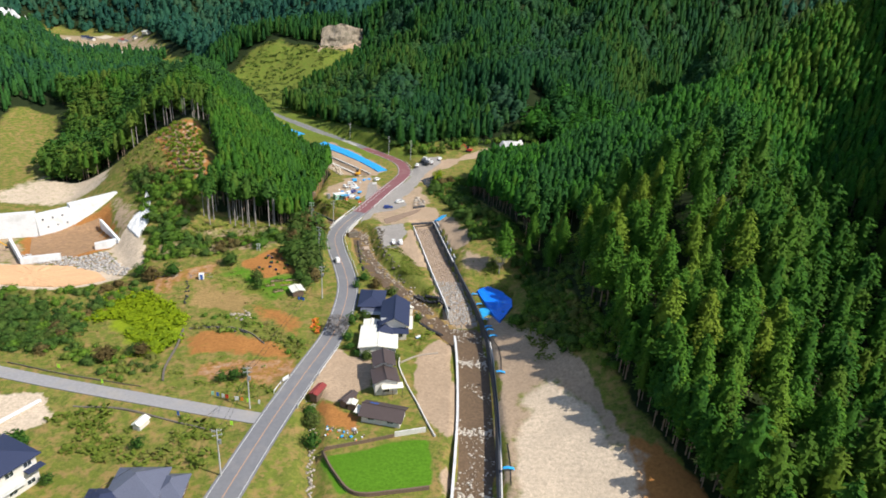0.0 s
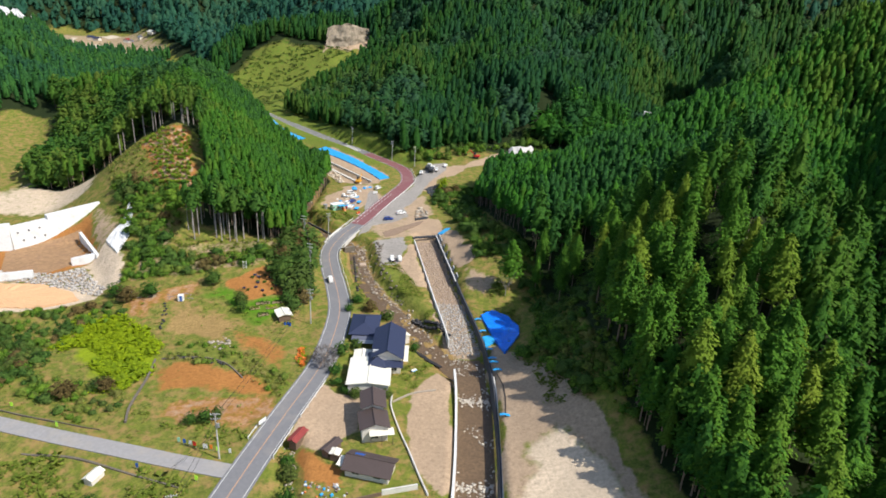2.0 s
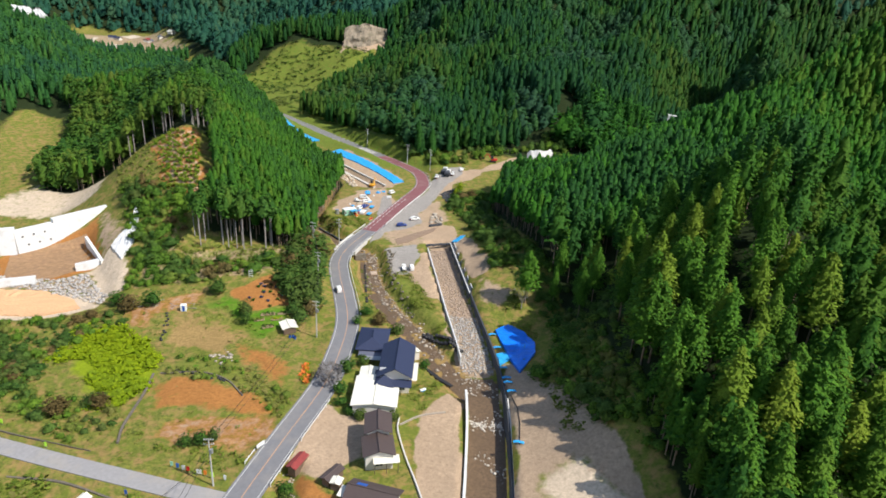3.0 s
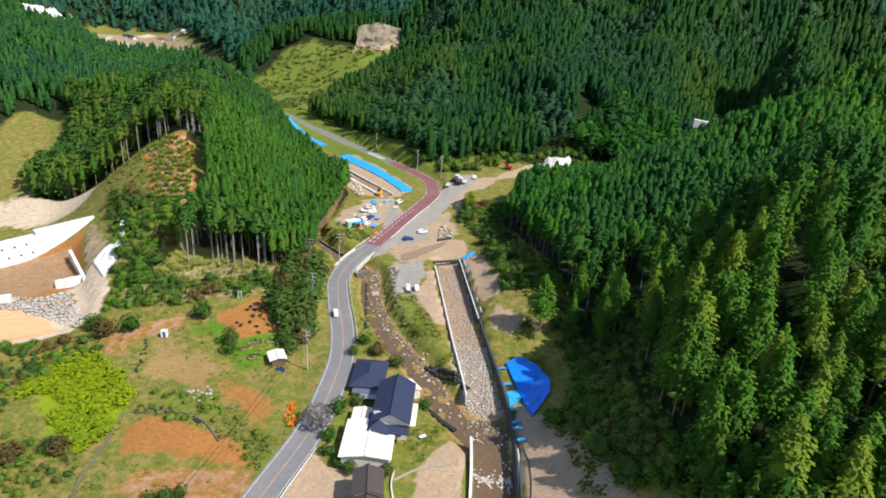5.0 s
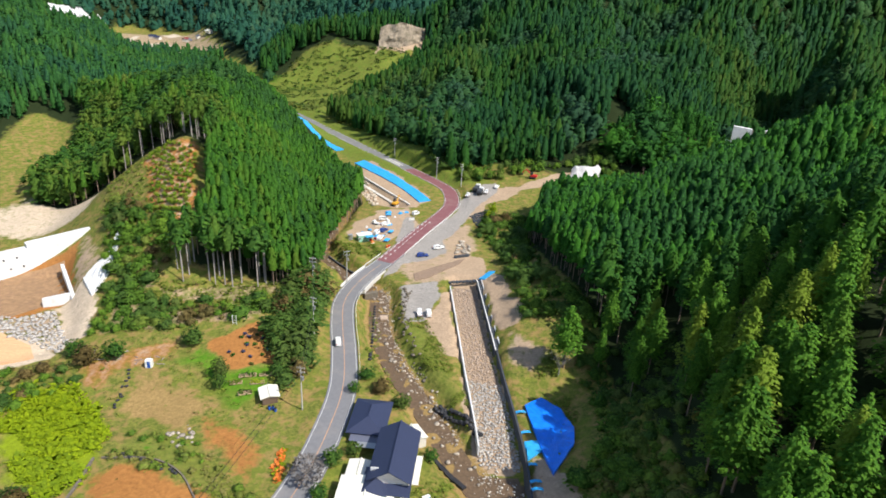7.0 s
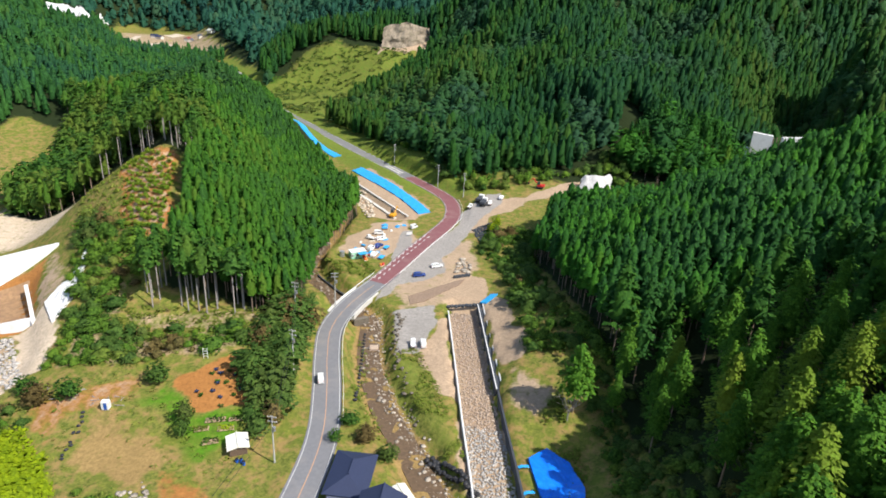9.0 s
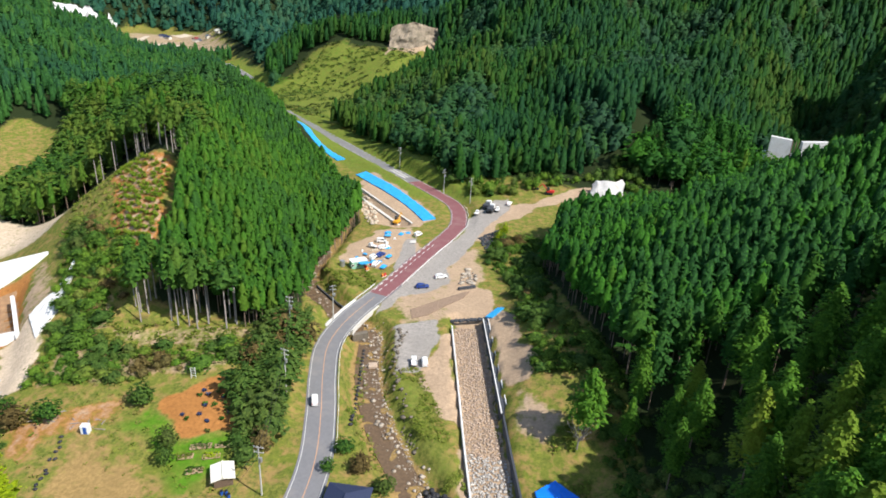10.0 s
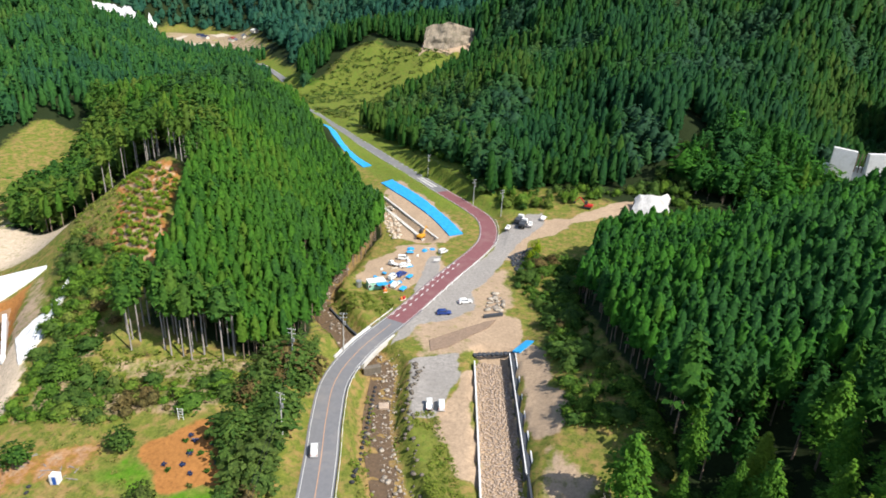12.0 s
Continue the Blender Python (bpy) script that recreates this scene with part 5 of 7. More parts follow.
sheet = lambda name, label, category, *args, **kw: tagged(new(name, drape(name, *args, **kw)), label, category)
sheet("sand_bank", "broad bank of orange sand below the dam", "sand", [(-150, 196), (-130, 198), (-118, 194), (-112, 188), (-120, 182.5), (-137, 181), (-170, 183), (-170, 194)], ORANGE_SAND, lift=0.25, wrinkle=0.2)
sheet("brown_apron", "brown muddy apron at the foot of the dam", "ground", [(-157, 219), (-148, 231), (-139, 236), (-124, 220), (-130, 213), (-134, 206), (-146, 200)], APRON_MUD, lift=0.2)
sheet("shotcrete_patch", "white sprayed-concrete slope patch beside the dam", "slope", [(-121, 240), (-117.5, 231), (-119.5, 219), (-112, 212), (-111.5, 220), (-115.5, 232)], FRESH_CONCRETE, lift=0.7, wrinkle=0.25, thick=0.6)

# blue tarpaulins
sheet("blue_tarpaulin", "large bright blue tarpaulin spread over a slope", "tarpaulin", [(12.4, 191.1), (16.2, 195.1), (20.8, 191.4), (23.4, 183.8), (23.1, 177.7), (18.6, 168.1)], TARP, lift=0.75, wrinkle=0.16, rings=12, step=0.6, thick=0.5)
sheet("small_tarpaulin", "crumpled blue tarpaulin over the channel edge", "tarpaulin", [(12.6, 178.4), (16.4, 179.9), (16.9, 176.8), (13.2, 172.6)], TARP_LIGHT, lift=0.5, wrinkle=0.14, rings=6, step=0.5)
sheet("bank_tarpaulin", "small blue tarpaulin at the head of the channel", "tarpaulin", [(-4.4, 256.6), (-1.6, 262.2), (0.6, 261.2), (-2.4, 255.6)], TARP_LIGHT, lift=0.4, wrinkle=0.12, rings=5, step=0.5)
for name, label, line, half in (("far_tarpaulin", "long pale blue tarpaulin covering a road embankment", [(-80, 384), (-70, 374), (-60, 364), (-47, 349), (-35.6, 332)], 2.8),
                                     ("upper_tarpaulin", "pale blue tarpaulins on the upper embankment", [(-144, 460), (-134, 449), (-125, 436), (-113, 422), (-97, 405)], 2.4)):
    ln = spline(line, 1.0)
    fold = lambda x, y: 0.16 * lumps(x, y, 2.2, 71) + 0.10 * lumps(x, y, 0.9, 72)
    over = lambda x, y: height(x, y) + 0.42 + fold(x, y)
    under = lambda x, y: height(x, y) - 0.6
    tagged(new(name, ribbon(name, ln, [(-half, under), (-half, over)] + [(half * k, over) for k in (-0.6, -0.2, 0.2, 0.6)] + [(half, over), (half, under)], TARP_LIGHT)), label, "tarpaulin")
hidden = thing("wood_tarpaulin", "blue tarpaulin on the ground in tree shade", "tarpaulin")
part("sheet", drape("sheet", [(63, 108.5), (66, 104), (69, 98), (64, 97), (61.5, 103)], TARP, lift=0.3, wrinkle=0.15), None, hidden)

# blue-covered stairs over the channel wall
for i, (sx, sy, ang) in enumerate(((11.6, 188.3, 12), (12.9, 181.3, 14), (14.4, 171.2, 10), (15.2, 166, 8), (15.5, 163.6, 8), (16.2, 158.9, 5), (17.0, 139, -10), (16.6, 104, -8))):
    stair = thing("access_stair", "blue-sheeted access stair over the channel wall", "stair", (sx, sy, gz(sx, sy)), ang, group="access stairs")
    bm = bmesh.new()
    for k in range(4):
        box((0.62, 0.75, 0.10), (-0.9 + k * 0.58, 0.12 * k, 0.75 - 0.12 * abs(k - 1)), 10, 0.02, bm, (0, 12 * (k - 1.2)))
    part("cover", bm, TARP_LIGHT, stair)
    for dx in (-0.9, 0.9):
        part("post", rod(0.04, 0.04, (dx, -0.3, 0), (dx, -0.3, 0.8)), GREY_METAL, stair)
for line in ([(15.9, 158), (17.3, 152), (17.6, 146), (17.2, 139)], [(16.9, 112), (17.1, 106), (16.8, 100)]):
    hose = bpy.data.curves.new("hose", "CURVE")
    hose.dimensions, hose.bevel_depth = "3D", 0.09
    sp = hose.splines.new("POLY")
    sp.points.add(len(line) - 1)
    for pt, (hx, hy) in zip(sp.points, line):
        pt.co = (hx, hy, gz(hx, hy) + 0.15, 1)
    hose.materials.append(BLACK_RUBBER)
    tagged(new("hose", hose), "black hose lying beside the channel", "hose")

# sandbags and black sheeted banks along the brook
bm = bmesh.new()
bmesh.ops.create_uvsphere(bm, u_segments=8, v_segments=5, radius=0.62)
bmesh.ops.scale(bm, vec=(1, 1, 0.75), verts=bm.verts)
for v in bm.verts:
    v.co *= 1 + 0.12 * noise.noise(v.co * 2.3)
sack_mesh = bpy.data.meshes.new("sandbag")
bm.to_mesh(sack_mesh)
bm.free()
sack_mesh.materials.append(BLACK_SACK)
rng = np.random.default_rng(21)
for i in range(34):
    f = (i // 2) / 16
    sx, sy = -7.4 + 10.4 * f - 0.75 * (i % 2) + rng.normal(0, 0.15), 189.6 - 8.6 * f - 0.85 * (i % 2) + rng.normal(0, 0.15)
    sack = new("sandbag", sack_mesh)
    sack.matrix_world = pose(sx, sy, max(gz(sx, sy), -6.3) + 0.5, 0, 0, i * 47) @ Matrix.Diagonal((1, 1, 1.05, 1))
    tagged(sack, "black bulk sandbag stacked at the stream mouth", "sandbag", "sandbags at the stream mouth")
for name, line, w in (("black_bank_sheet", [(-6.4, 172.6), (-2.5, 168.4), (1.2, 165.2)], 0.8),):
    ln = spline(line, 1.0)
    tagged(new(name, ribbon(name, ln, [(-w, lambda x, y: height(x, y) - 0.5), (-w * 0.6, lambda x, y: height(x, y) + 0.55), (w * 0.6, lambda x, y: height(x, y) + 0.6), (w, lambda x, y: height(x, y) - 0.5)], BLACK_SACK)), "black sheeted bank edging beside the brook", "edging")
for i in range(22):
    f = i / 21
    sx, sy = -34.8 + 7.0 * f, 236 - 34 * f
    sack = new("sandbag", sack_mesh)
    sack.matrix_world = pose(sx, sy, gz(sx, sy) + 0.25, 0, 0, i * 31) @ Matrix.Diagonal((0.7, 0.9, 0.8, 1))
    tagged(sack, "black sandbag in a row on the stream bank", "sandbag", "sandbags along the bank")

# bridge
bridge = thing("bridge", "short concrete road bridge over the brook", "bridge")
b_line = between(road_fine, 240, 258)
part("girder", ribbon("girder", b_line, [(-4.1, -4.3), (-4.1, ROAD_Z - 0.03), (4.1, ROAD_Z - 0.03), (4.1, -4.3)], CONCRETE), None, bridge)
for s in (-1, 1):
    part("parapet", ribbon("parapet", b_line, [(s * 4.1 - 0.15, ROAD_Z - 0.04), (s * 4.1 - 0.15, ROAD_Z + 0.35), (s * 4.1 + 0.15, ROAD_Z + 0.35), (s * 4.1 + 0.15, ROAD_Z - 0.04)], CONCRETE), None, bridge)
for dx, dy in ((-3.5, 249.5), (3.4, 241.5)):
    part("abutment", box((4.5, 1.5, 2.6), (-41 + dx, dy, -7.0), 35, 0.1), MOSSY_STONE, bridge)
part("bed_block", box((2.6, 2.0, 1.4), (-30.6, 229.5, -7.1), 20, 0.35), RUBBLE, bridge, "pale fallen rock block")


def rail(name, label, line, off, y0, y1, mat=WHITE_PLAIN):
    """A guard rail: a beam on posts along a road's edge."""
    ln = offset_line(between(line, y0, y1), off)
    ob = thing(name, label, "guard rail")
    part("beam", ribbon("beam", ln, [(-0.03, ROAD_Z + 0.45), (-0.03, ROAD_Z + 0.75), (0.03, ROAD_Z + 0.75), (0.03, ROAD_Z + 0.45)], mat), None, ob)
    me = bpy.data.meshes.new("post")
    bm = rod(0.07, 0.07, (0, 0, -0.35), (0, 0, 0.75), 6)
    bm.to_mesh(me)
    bm.free()
    me.materials.append(mat)
    for p in ln[::2]:
        o = part("post", me, None, ob)
        o.matrix_basis = pose(p[0], p[1], ROAD_Z)
    return ob


rail("guard_rail", "white steel guard rail along the road", road_fine, 3.85, 192, 239)
rail("guard_rail", "white steel guard rail along the road", road_fine, 3.85, 136, 152)
rail("guard_rail", "white steel guard rail by the junction", road_fine, 3.85, 122, 133)
rail("guard_rail", "white steel guard rail by the junction", road_fine, -3.9, 126, 131)
rail("guard_rail", "white steel guard rail on the bend", road_fine, 3.85, 270, 352)
rail("guard_rail", "white steel guard rail at the bridge approach", road_fine, -3.85, 256, 268)

# dashed and chevron road markings on the red stretch
dash_line = between(road_fine, 264, 312)
for side in (-1.0, -2.6):
    ln = offset_line(spline([tuple(p) for p in dash_line[::2]], 0.5), side)
    for i in range(0, len(ln) - 4, 7):
        part("dash", ribbon("dash", ln[i:i + 4], [(-0.18, ROAD_Z + 0.0), (-0.18, ROAD_Z + 0.022), (0.18, ROAD_Z + 0.022), (0.18, ROAD_Z + 0.0)], WHITE_PAINT), None, road)
ln = between(road_fine, 387, 399)
for off in (-0.9, 0.9):
    part("word_bar", ribbon("word_bar", ln, [(off - 0.45, ROAD_Z), (off - 0.45, ROAD_Z + 0.022), (off + 0.45, ROAD_Z + 0.022), (off + 0.45, ROAD_Z)], WHITE_PAINT), None, road, "white painted marking bars")

# retaining wall and white slabs of the works by the far tarpaulin
works = thing("works_wall", "pale concrete retaining wall under construction", "wall")
part("wall_face", wall_between((-83, 374.5), (-42, 327.2), -3.4, -3.4, -7.0, -7.0, 0.8), CONCRETE, works)
part("footing", wall_between((-80, 366), (-48, 329), -5.5, -5.5, -7.0, -7.0, 1.4), CONCRETE, works)
sheet("earth_track", "brown earth ramp crossing above the car park", "earth bank", [(-26.5, 256), (-20, 263.5), (-14, 270), (-11, 272), (-12.5, 267), (-16, 262), (-21, 254), (-25, 251)], RAMP_EARTH, lift=0.2, wrinkle=0.1)
culvert = thing("culvert", "arched dark stone culvert mouth", "culvert")
part("head_wall", wall_between((-14.5, 272), (-9.5, 275), -2.2, -2.2, -5.6, -5.6, 0.8), DARK_WALL, culvert)
part("side_stones", box((3.0, 1.4, 2.0), (-15.5, 280, -5.4), 30, 0.3), DARK_WALL, culvert)

# white sprayed rock face and far dam up the side valley
face = thing("white_rock_slope", "tall white sprayed-concrete rock face", "slope")
n_a, n_b = 22, 14
v, f = [], []
for i in range(n_a + 1):
    for j in range(n_b + 4):
        a, b = i / n_a, min(1, j / n_b)
        back = max(0, j - n_b)
        top = 9.0 * (0.62 + 0.38 * min(1, 6 * a + 0.1, 7 * (1.02 - a))) - 1.1 * math.sin(math.pi * a) + 0.3 * math.sin(13 * a + 1)
        lump = 0.45 * math.sin(9 * a + 4 * b) * math.sin(7 * b + 3 * a) + 0.22 * math.sin(23 * a) * math.sin(19 * b)
        v.append((29.8 + 14.5 * a + 0.5 * math.sin(9 * b + 5 * a), 361.5 + 4.5 * a + 8.5 * b ** 1.2 + 3 * math.cos(math.pi * a) ** 2 + lump + 1.6 * back, 0.8 + top * b + lump - 3.2 * back ** 1.5))
for i in range(n_a):
    for j in range(n_b + 3):
        k = i * (n_b + 4) + j
        f.append((k, k + n_b + 4, k + n_b + 5, k + 1))
part("face", poly_mesh("face", v, f, SHOTCRETE), None, face)
cliff = thing("rock_face", "broken tan rock face above the felled slope", "rock face")
n_a, n_b = 30, 12
v, f = [], []
for i in range(n_a + 1):
    for j in range(n_b + 3):
        a, b = i / n_a, min(1, j / n_b)
        back = max(0, j - n_b)
        top = 20.5 * (0.80 + 0.20 * math.sin(math.pi * min(1, a * 1.15)) + 0.03 * math.sin(17 * a))
        lump = 1.1 * noise.noise((a * 7, b * 5, 1.0)) + 0.6 * noise.noise((a * 17, b * 12, 4.0))
        v.append((-130 + 42 * a + 1.4 * noise.noise((a * 9, b * 9, 9.0)), 627 + 19 * a + 7 * b ** 1.3 + 5 * math.cos(math.pi * a) ** 2 + lump * 1.6 + 2.5 * back, 30.5 + top * 1.15 * b + lump * 0.5 - 5 * back ** 1.3))
for i in range(n_a):
    for j in range(n_b + 2):
        k = i * (n_b + 3) + j
        f.append((k, k + n_b + 3, k + n_b + 4, k + 1))
part("face", poly_mesh("face", v, f, CLIFF_ROCK), None, cliff)
far_dam = thing("far_check_dam", "white concrete slit dam up the side valley", "dam")
part("left_wall", wall_between((121.5, 439.7), (131, 437), 22.4, 21.6, 8, 8, 3, 0.15), FRESH_CONCRETE, far_dam)
part("right_wall", wall_between((136, 436.5), (164, 436), 21.2, 23.6, 8, 8, 3, 0.15), FRESH_CONCRETE, far_dam)
part("base", wall_between((117, 440.9), (164, 435.9), 14, 14, 5, 5, 3.2, 0.25), FRESH_CONCRETE, far_dam)
for i in range(3):
    part("steel_bar", rod(0.25, 0.25, (131.8 + 1.6 * i, 438, 12), (131.8 + 1.6 * i, 438, 20.8)), BARK, far_dam)


# houses
def slope_roof(w, d, eave, ridge, over, kind, thick=0.16):
    """Roof slopes as separate solids, ridge along local y; kind: gable or hip."""
    hw, hd = w / 2 + over, d / 2 + over
    inset = 0 if kind == "gable" else min(hw, hd) * 0.95
    r0, r1 = Vector((0, -hd + inset, ridge)), Vector((0, hd - inset, ridge))
    c = [Vector((-hw, -hd, eave)), Vector((hw, -hd, eave)), Vector((hw, hd, eave)), Vector((-hw, hd, eave))]
    faces = [[c[1], c[2], r1, r0], [c[3], c[0], r0, r1]]
    if kind == "hip":
        faces += [[c[0], c[1], r0], [c[2], c[3], r1]]
    out = []
    for pts in faces:
        bm = bmesh.new()
        top = [bm.verts.new(p) for p in pts]
        low = [bm.verts.new(p - Vector((0, 0, thick))) for p in pts]
        bm.faces.new(top)
        bm.faces.new(low[::-1])
        for i in range(len(pts)):
            j = (i + 1) % len(pts)
            bm.faces.new((top[i], low[i], low[j], top[j]))
        bmesh.ops.recalc_face_normals(bm, faces=bm.faces)
        out.append(bm)
    return out, r0, r1


def window(parent, w, h, at, turn):
    """A framed window on a wall; local x along the wall."""
    frame_bm = bmesh.new()
    for dx in (-w / 2, w / 2):
        box((0.08, 0.10, h), (dx, 0, 0), 0, 0.0, frame_bm)
    for z in (0, h - 0.08):
        box((w + 0.08, 0.10, 0.08), (0, 0, z), 0, 0.0, frame_bm)
    box((0.06, 0.09, h), (0, 0, 0), 0, 0.0, frame_bm)
    win = part("window", frame_bm, WHITE_PLAIN, parent)
    win.matrix_basis = pose(*at, 0, 0, turn)
    part("pane", box((w, 0.03, h - 0.1), (0, 0, 0.05)), GLASS_DARK, win, "dark window glass")
    return win


def building(name, label, category, at, turn, w, d, eave, ridge, roof_mat, wall_mat, kind="gable", over=0.7, windows=True, base=None, along_x=False):
    """A house with walls, roof slopes, ridge, gables and windows; z of eave and ridge are heights in the world."""
    if along_x:
        turn, w, d = turn + 90, d, w
    foot = (gz(*at) - 0.1) if base is None else base
    ob = thing(name, label, category, (at[0], at[1], foot), turn)
    eave, ridge = eave - foot, ridge - foot
    part("wall", box((w, d, eave - 0.05), (0, 0, 0), 0, 0.03), wall_mat, ob)
    slopes, r0, r1 = slope_roof(w, d, eave, ridge, over, kind)
    for bm in slopes:
        part("roof", bm, roof_mat, ob)
    part("ridge_cap", rod(0.16, 0.16, r0 + Vector((0, 0, 0.05)), r1 + Vector((0, 0, 0.05)), 6), roof_mat, ob)
    if kind == "gable":
        for s in (-1, 1):
            bm = bmesh.new()
            y0 = s * (d / 2 - 0.02)
            tri = [(-w / 2, y0, eave - 0.2), (w / 2, y0, eave - 0.2), (0, y0, ridge - 0.25)]
            a = [bm.verts.new(p) for p in tri]
            b = [bm.verts.new((p[0], p[1] - s * 0.15, p[2])) for p in tri]
            bm.faces.new(a)
            bm.faces.new(b)
            for i in range(3):
                bm.faces.new((a[i], a[(i + 1) % 3], b[(i + 1) % 3], b[i]))
            bmesh.ops.recalc_face_normals(bm, faces=bm.faces)
            part("gable", bm, PLASTER, ob)
    if windows:
        levels = [0.9] if eave < 4.2 else [0.9, eave - 1.9]
        for z in levels:
            for k in range(max(1, int(d / 3.2))):
                yk = -d / 2 + (k + 0.5) * d / max(1, int(d / 3.2))
                for s in (-1, 1):
                    window(ob, 1.6, 1.2, (s * (w / 2 + 0.03), yk, z), 90)
            for k in range(max(1, int(w / 3.2))):
                xk = -w / 2 + (k + 0.5) * w / max(1, int(w / 3.2))
                for s in (-1, 1):
                    window(ob, 1.6, 1.2, (xk, s * (d / 2 + 0.03), z), 0)
    return ob


def lean_roof(parent, w, d, at, z, tilt, mat, name="porch_roof", turn=0):
    return part(name, box((w, d, 0.12), (at[0], at[1], z), turn, 0.02, None, (tilt, 0)), mat, parent)


h1 = building("house", "single-storey house with dark blue tiled hip roof", "house", (-21.4, 177.4), 3, 6.8, 10.4, -1.4, 0.3, SLATE_TILE, WOOD_WALL, "hip", 0.8)
lean_roof(h1, 6.6, 2.4, (0.2, -6.4, 0), 1.9, 10, GREY_TILE)
lean_roof(h1, 4.6, 1.6, (1.0, -8.2, 0), 1.6, 8, GREY_METAL)
h2 = building("house", "two-storey house with dark blue tiles and white walls", "house", (-12.9, 163.6), 3, 7.0, 13.6, 1.2, 3.6, SLATE_TILE, PLASTER, "gable", 0.8)
part("side_wing", box((3.6, 5.0, 3.4), (-3.2, -6.2, 0), 0, 0.03), WOOD_WALL, h2)
for bm in slope_roof(4.0, 6.0, 3.5, 5.2, 0.6, "hip")[0]:
    wing = part("wing_roof", bm, SLATE_TILE, h2)
    wing.matrix_basis = pose(-2.6, -6.0, 0)
lean_roof(h2, 7.8, 2.6, (0.3, -7.9, 0), 3.6, 14, SLATE_TILE)
part("gable_board", box((3.4, 0.2, 1.5), (-2.2, -5.2, 4.6), 0, 0.05), FRESH_CONCRETE, h2, "white gable panel")
lean_roof(h2, 1.4, 8.0, (4.6, -1.0, 0), 2.6, 0, WHITE_METAL, "side_lean_to")
barn = building("white_roof_building", "long low building with bright cream metal roof", "building", (-16.4, 152.6), 4, 9.8, 11.0, -0.6, 0.05, WHITE_METAL, PLASTER, "gable", 0.5, windows=False)
part("skylight", box((1.6, 0.9, 0.5), (1.2, 4.4, 3.7), 0, 0.05), GREY_METAL, barn, "grey rooftop box")
building("white_annex", "small white-roofed annex behind the house", "shed", (-10.6, 174.8), 38, 2.6, 4.4, -1.9, -1.5, WHITE_METAL, PLASTER, "gable", 0.3, windows=False)
building("white_annex", "small white-roofed store between the houses", "shed", (-19.6, 161.6), 4, 4.2, 4.0, -1.5, -1.1, WHITE_METAL, PLASTER, "gable", 0.3, windows=False)
h3 = building("house", "two-storey house with dark brown tiled roofs", "house", (-13.5, 138.2), 10, 4.6, 5.4, 1.5, 2.7, BROWN_TILE, PLASTER, "gable", 0.7)
h3b = building("house_wing", "front wing with dark brown roof and white porch", "house", (-12.5, 132.6), 14, 5.6, 5.2, 0.2, 1.4, BROWN_TILE, PLASTER, "gable", 0.6)
lean_roof(h3b, 5.4, 2.2, (1.4, -3.1, 0), 2.9, 6, WHITE_METAL)
for dx in (-1.0, 1.4, 3.8):
    part("porch_post", rod(0.07, 0.07, (dx, -4.0, 0), (dx, -4.0, 2.9)), WOOD_WALL, h3b)
h4 = building("house", "low farmhouse with long brown tiled roof", "house", (-11.5, 120.8), -11, 9.2, 5.0, -1.7, -0.2, BROWN_TILE, PLASTER, "gable", 0.7, along_x=True)
part("solar_panel", box((1.5, 2.0, 0.08), (0.9, 2.6, 3.15), 0, 0.0, None, (0, 24)), BLUE_PAINT, h4, "blue solar water panel")
lean_roof(h4, 3.0, 2.2, (-0.6, 5.6, 0), 1.8, 8, WHITE_METAL)
shed = building("shed", "open shed with brown sheet roof", "shed", (-20.6, 126.0), -28, 1.8, 4.4, -1.9, -1.6, BROWN_TILE, WOOD_WALL, "gable", 0.3, windows=False)
building("shed", "small shed with white roof", "shed", (-19.3, 123.9), -10, 1.9, 1.7, -1.8, -1.6, WHITE_METAL, WOOD_WALL, "gable", 0.2, windows=False)
building("red_roof_shed", "low roadside store with dull red roof", "shed", (-28.7, 129.3), -18, 1.8, 4.4, -2.7, -2.3, DULL_RED, WOOD_WALL, "gable", 0.3, windows=False)
ha = building("house", "two-storey house with dark blue roof and pale walls", "house", (-84.0, 93.6), -24, 10.0, 10.5, 1.8, 4.0, SLATE_TILE, PLASTER, "hip", 0.8)
lean_roof(ha, 1.8, 3.4, (5.9, 4.2, 0), 4.6, 0, SLATE_TILE)
part("balcony", box((1.2, 7.0, 1.0), (5.6, -1.4, 2.7), 0, 0.03), FRESH_CONCRETE, ha, "white balcony front")
building("house", "house with silvery blue-grey tiled hip roofs", "house", (-55.6, 92.6), 6, 8.4, 7.4, -0.6, 2.0, GREY_TILE, PLASTER, "hip", 0.8)
building("house_wing", "lower wing with silvery blue-grey hip roof", "house", (-49.4, 93.2), 6, 4.4, 5.4, -1.2, 0.4, GREY_TILE, WOOD_WALL, "hip", 0.6)
building("house_wing", "front wing with dark blue tiled roof", "house", (-60.0, 87.6), 6, 6.0, 6.0, -0.8, 1.0, SLATE_TILE, PLASTER, "hip", 0.6)
building("garden_shed", "white-roofed garden shed beside vegetable plots", "shed", (-46.4, 181.4), 30, 3.4, 3.8, -1.6, -1.1, WHITE_METAL, WOOD_WALL, "gable", 0.5, windows=False)
building("white_hut", "small white hut in overgrown garden", "shed", (-65.2, 113.6), -14, 1.9, 3.2, -2.9, -2.4, WHITE_METAL, PLASTER, "gable", 0.2, windows=False)
hut = thing("site_box", "small pale blue cabin standing on a field", "cabin", (-79.4, 186.9, gz(-79.4, 186.9)), 12)
part("body", box((1.6, 1.3, 2.0), (0, 0, 0), 0, 0.05), WHITE_PLAIN, hut)
part("door", box((0.7, 0.05, 1.7), (0.1, -0.67, 0.1), 0, 0.02), BLUE_PAINT, hut)
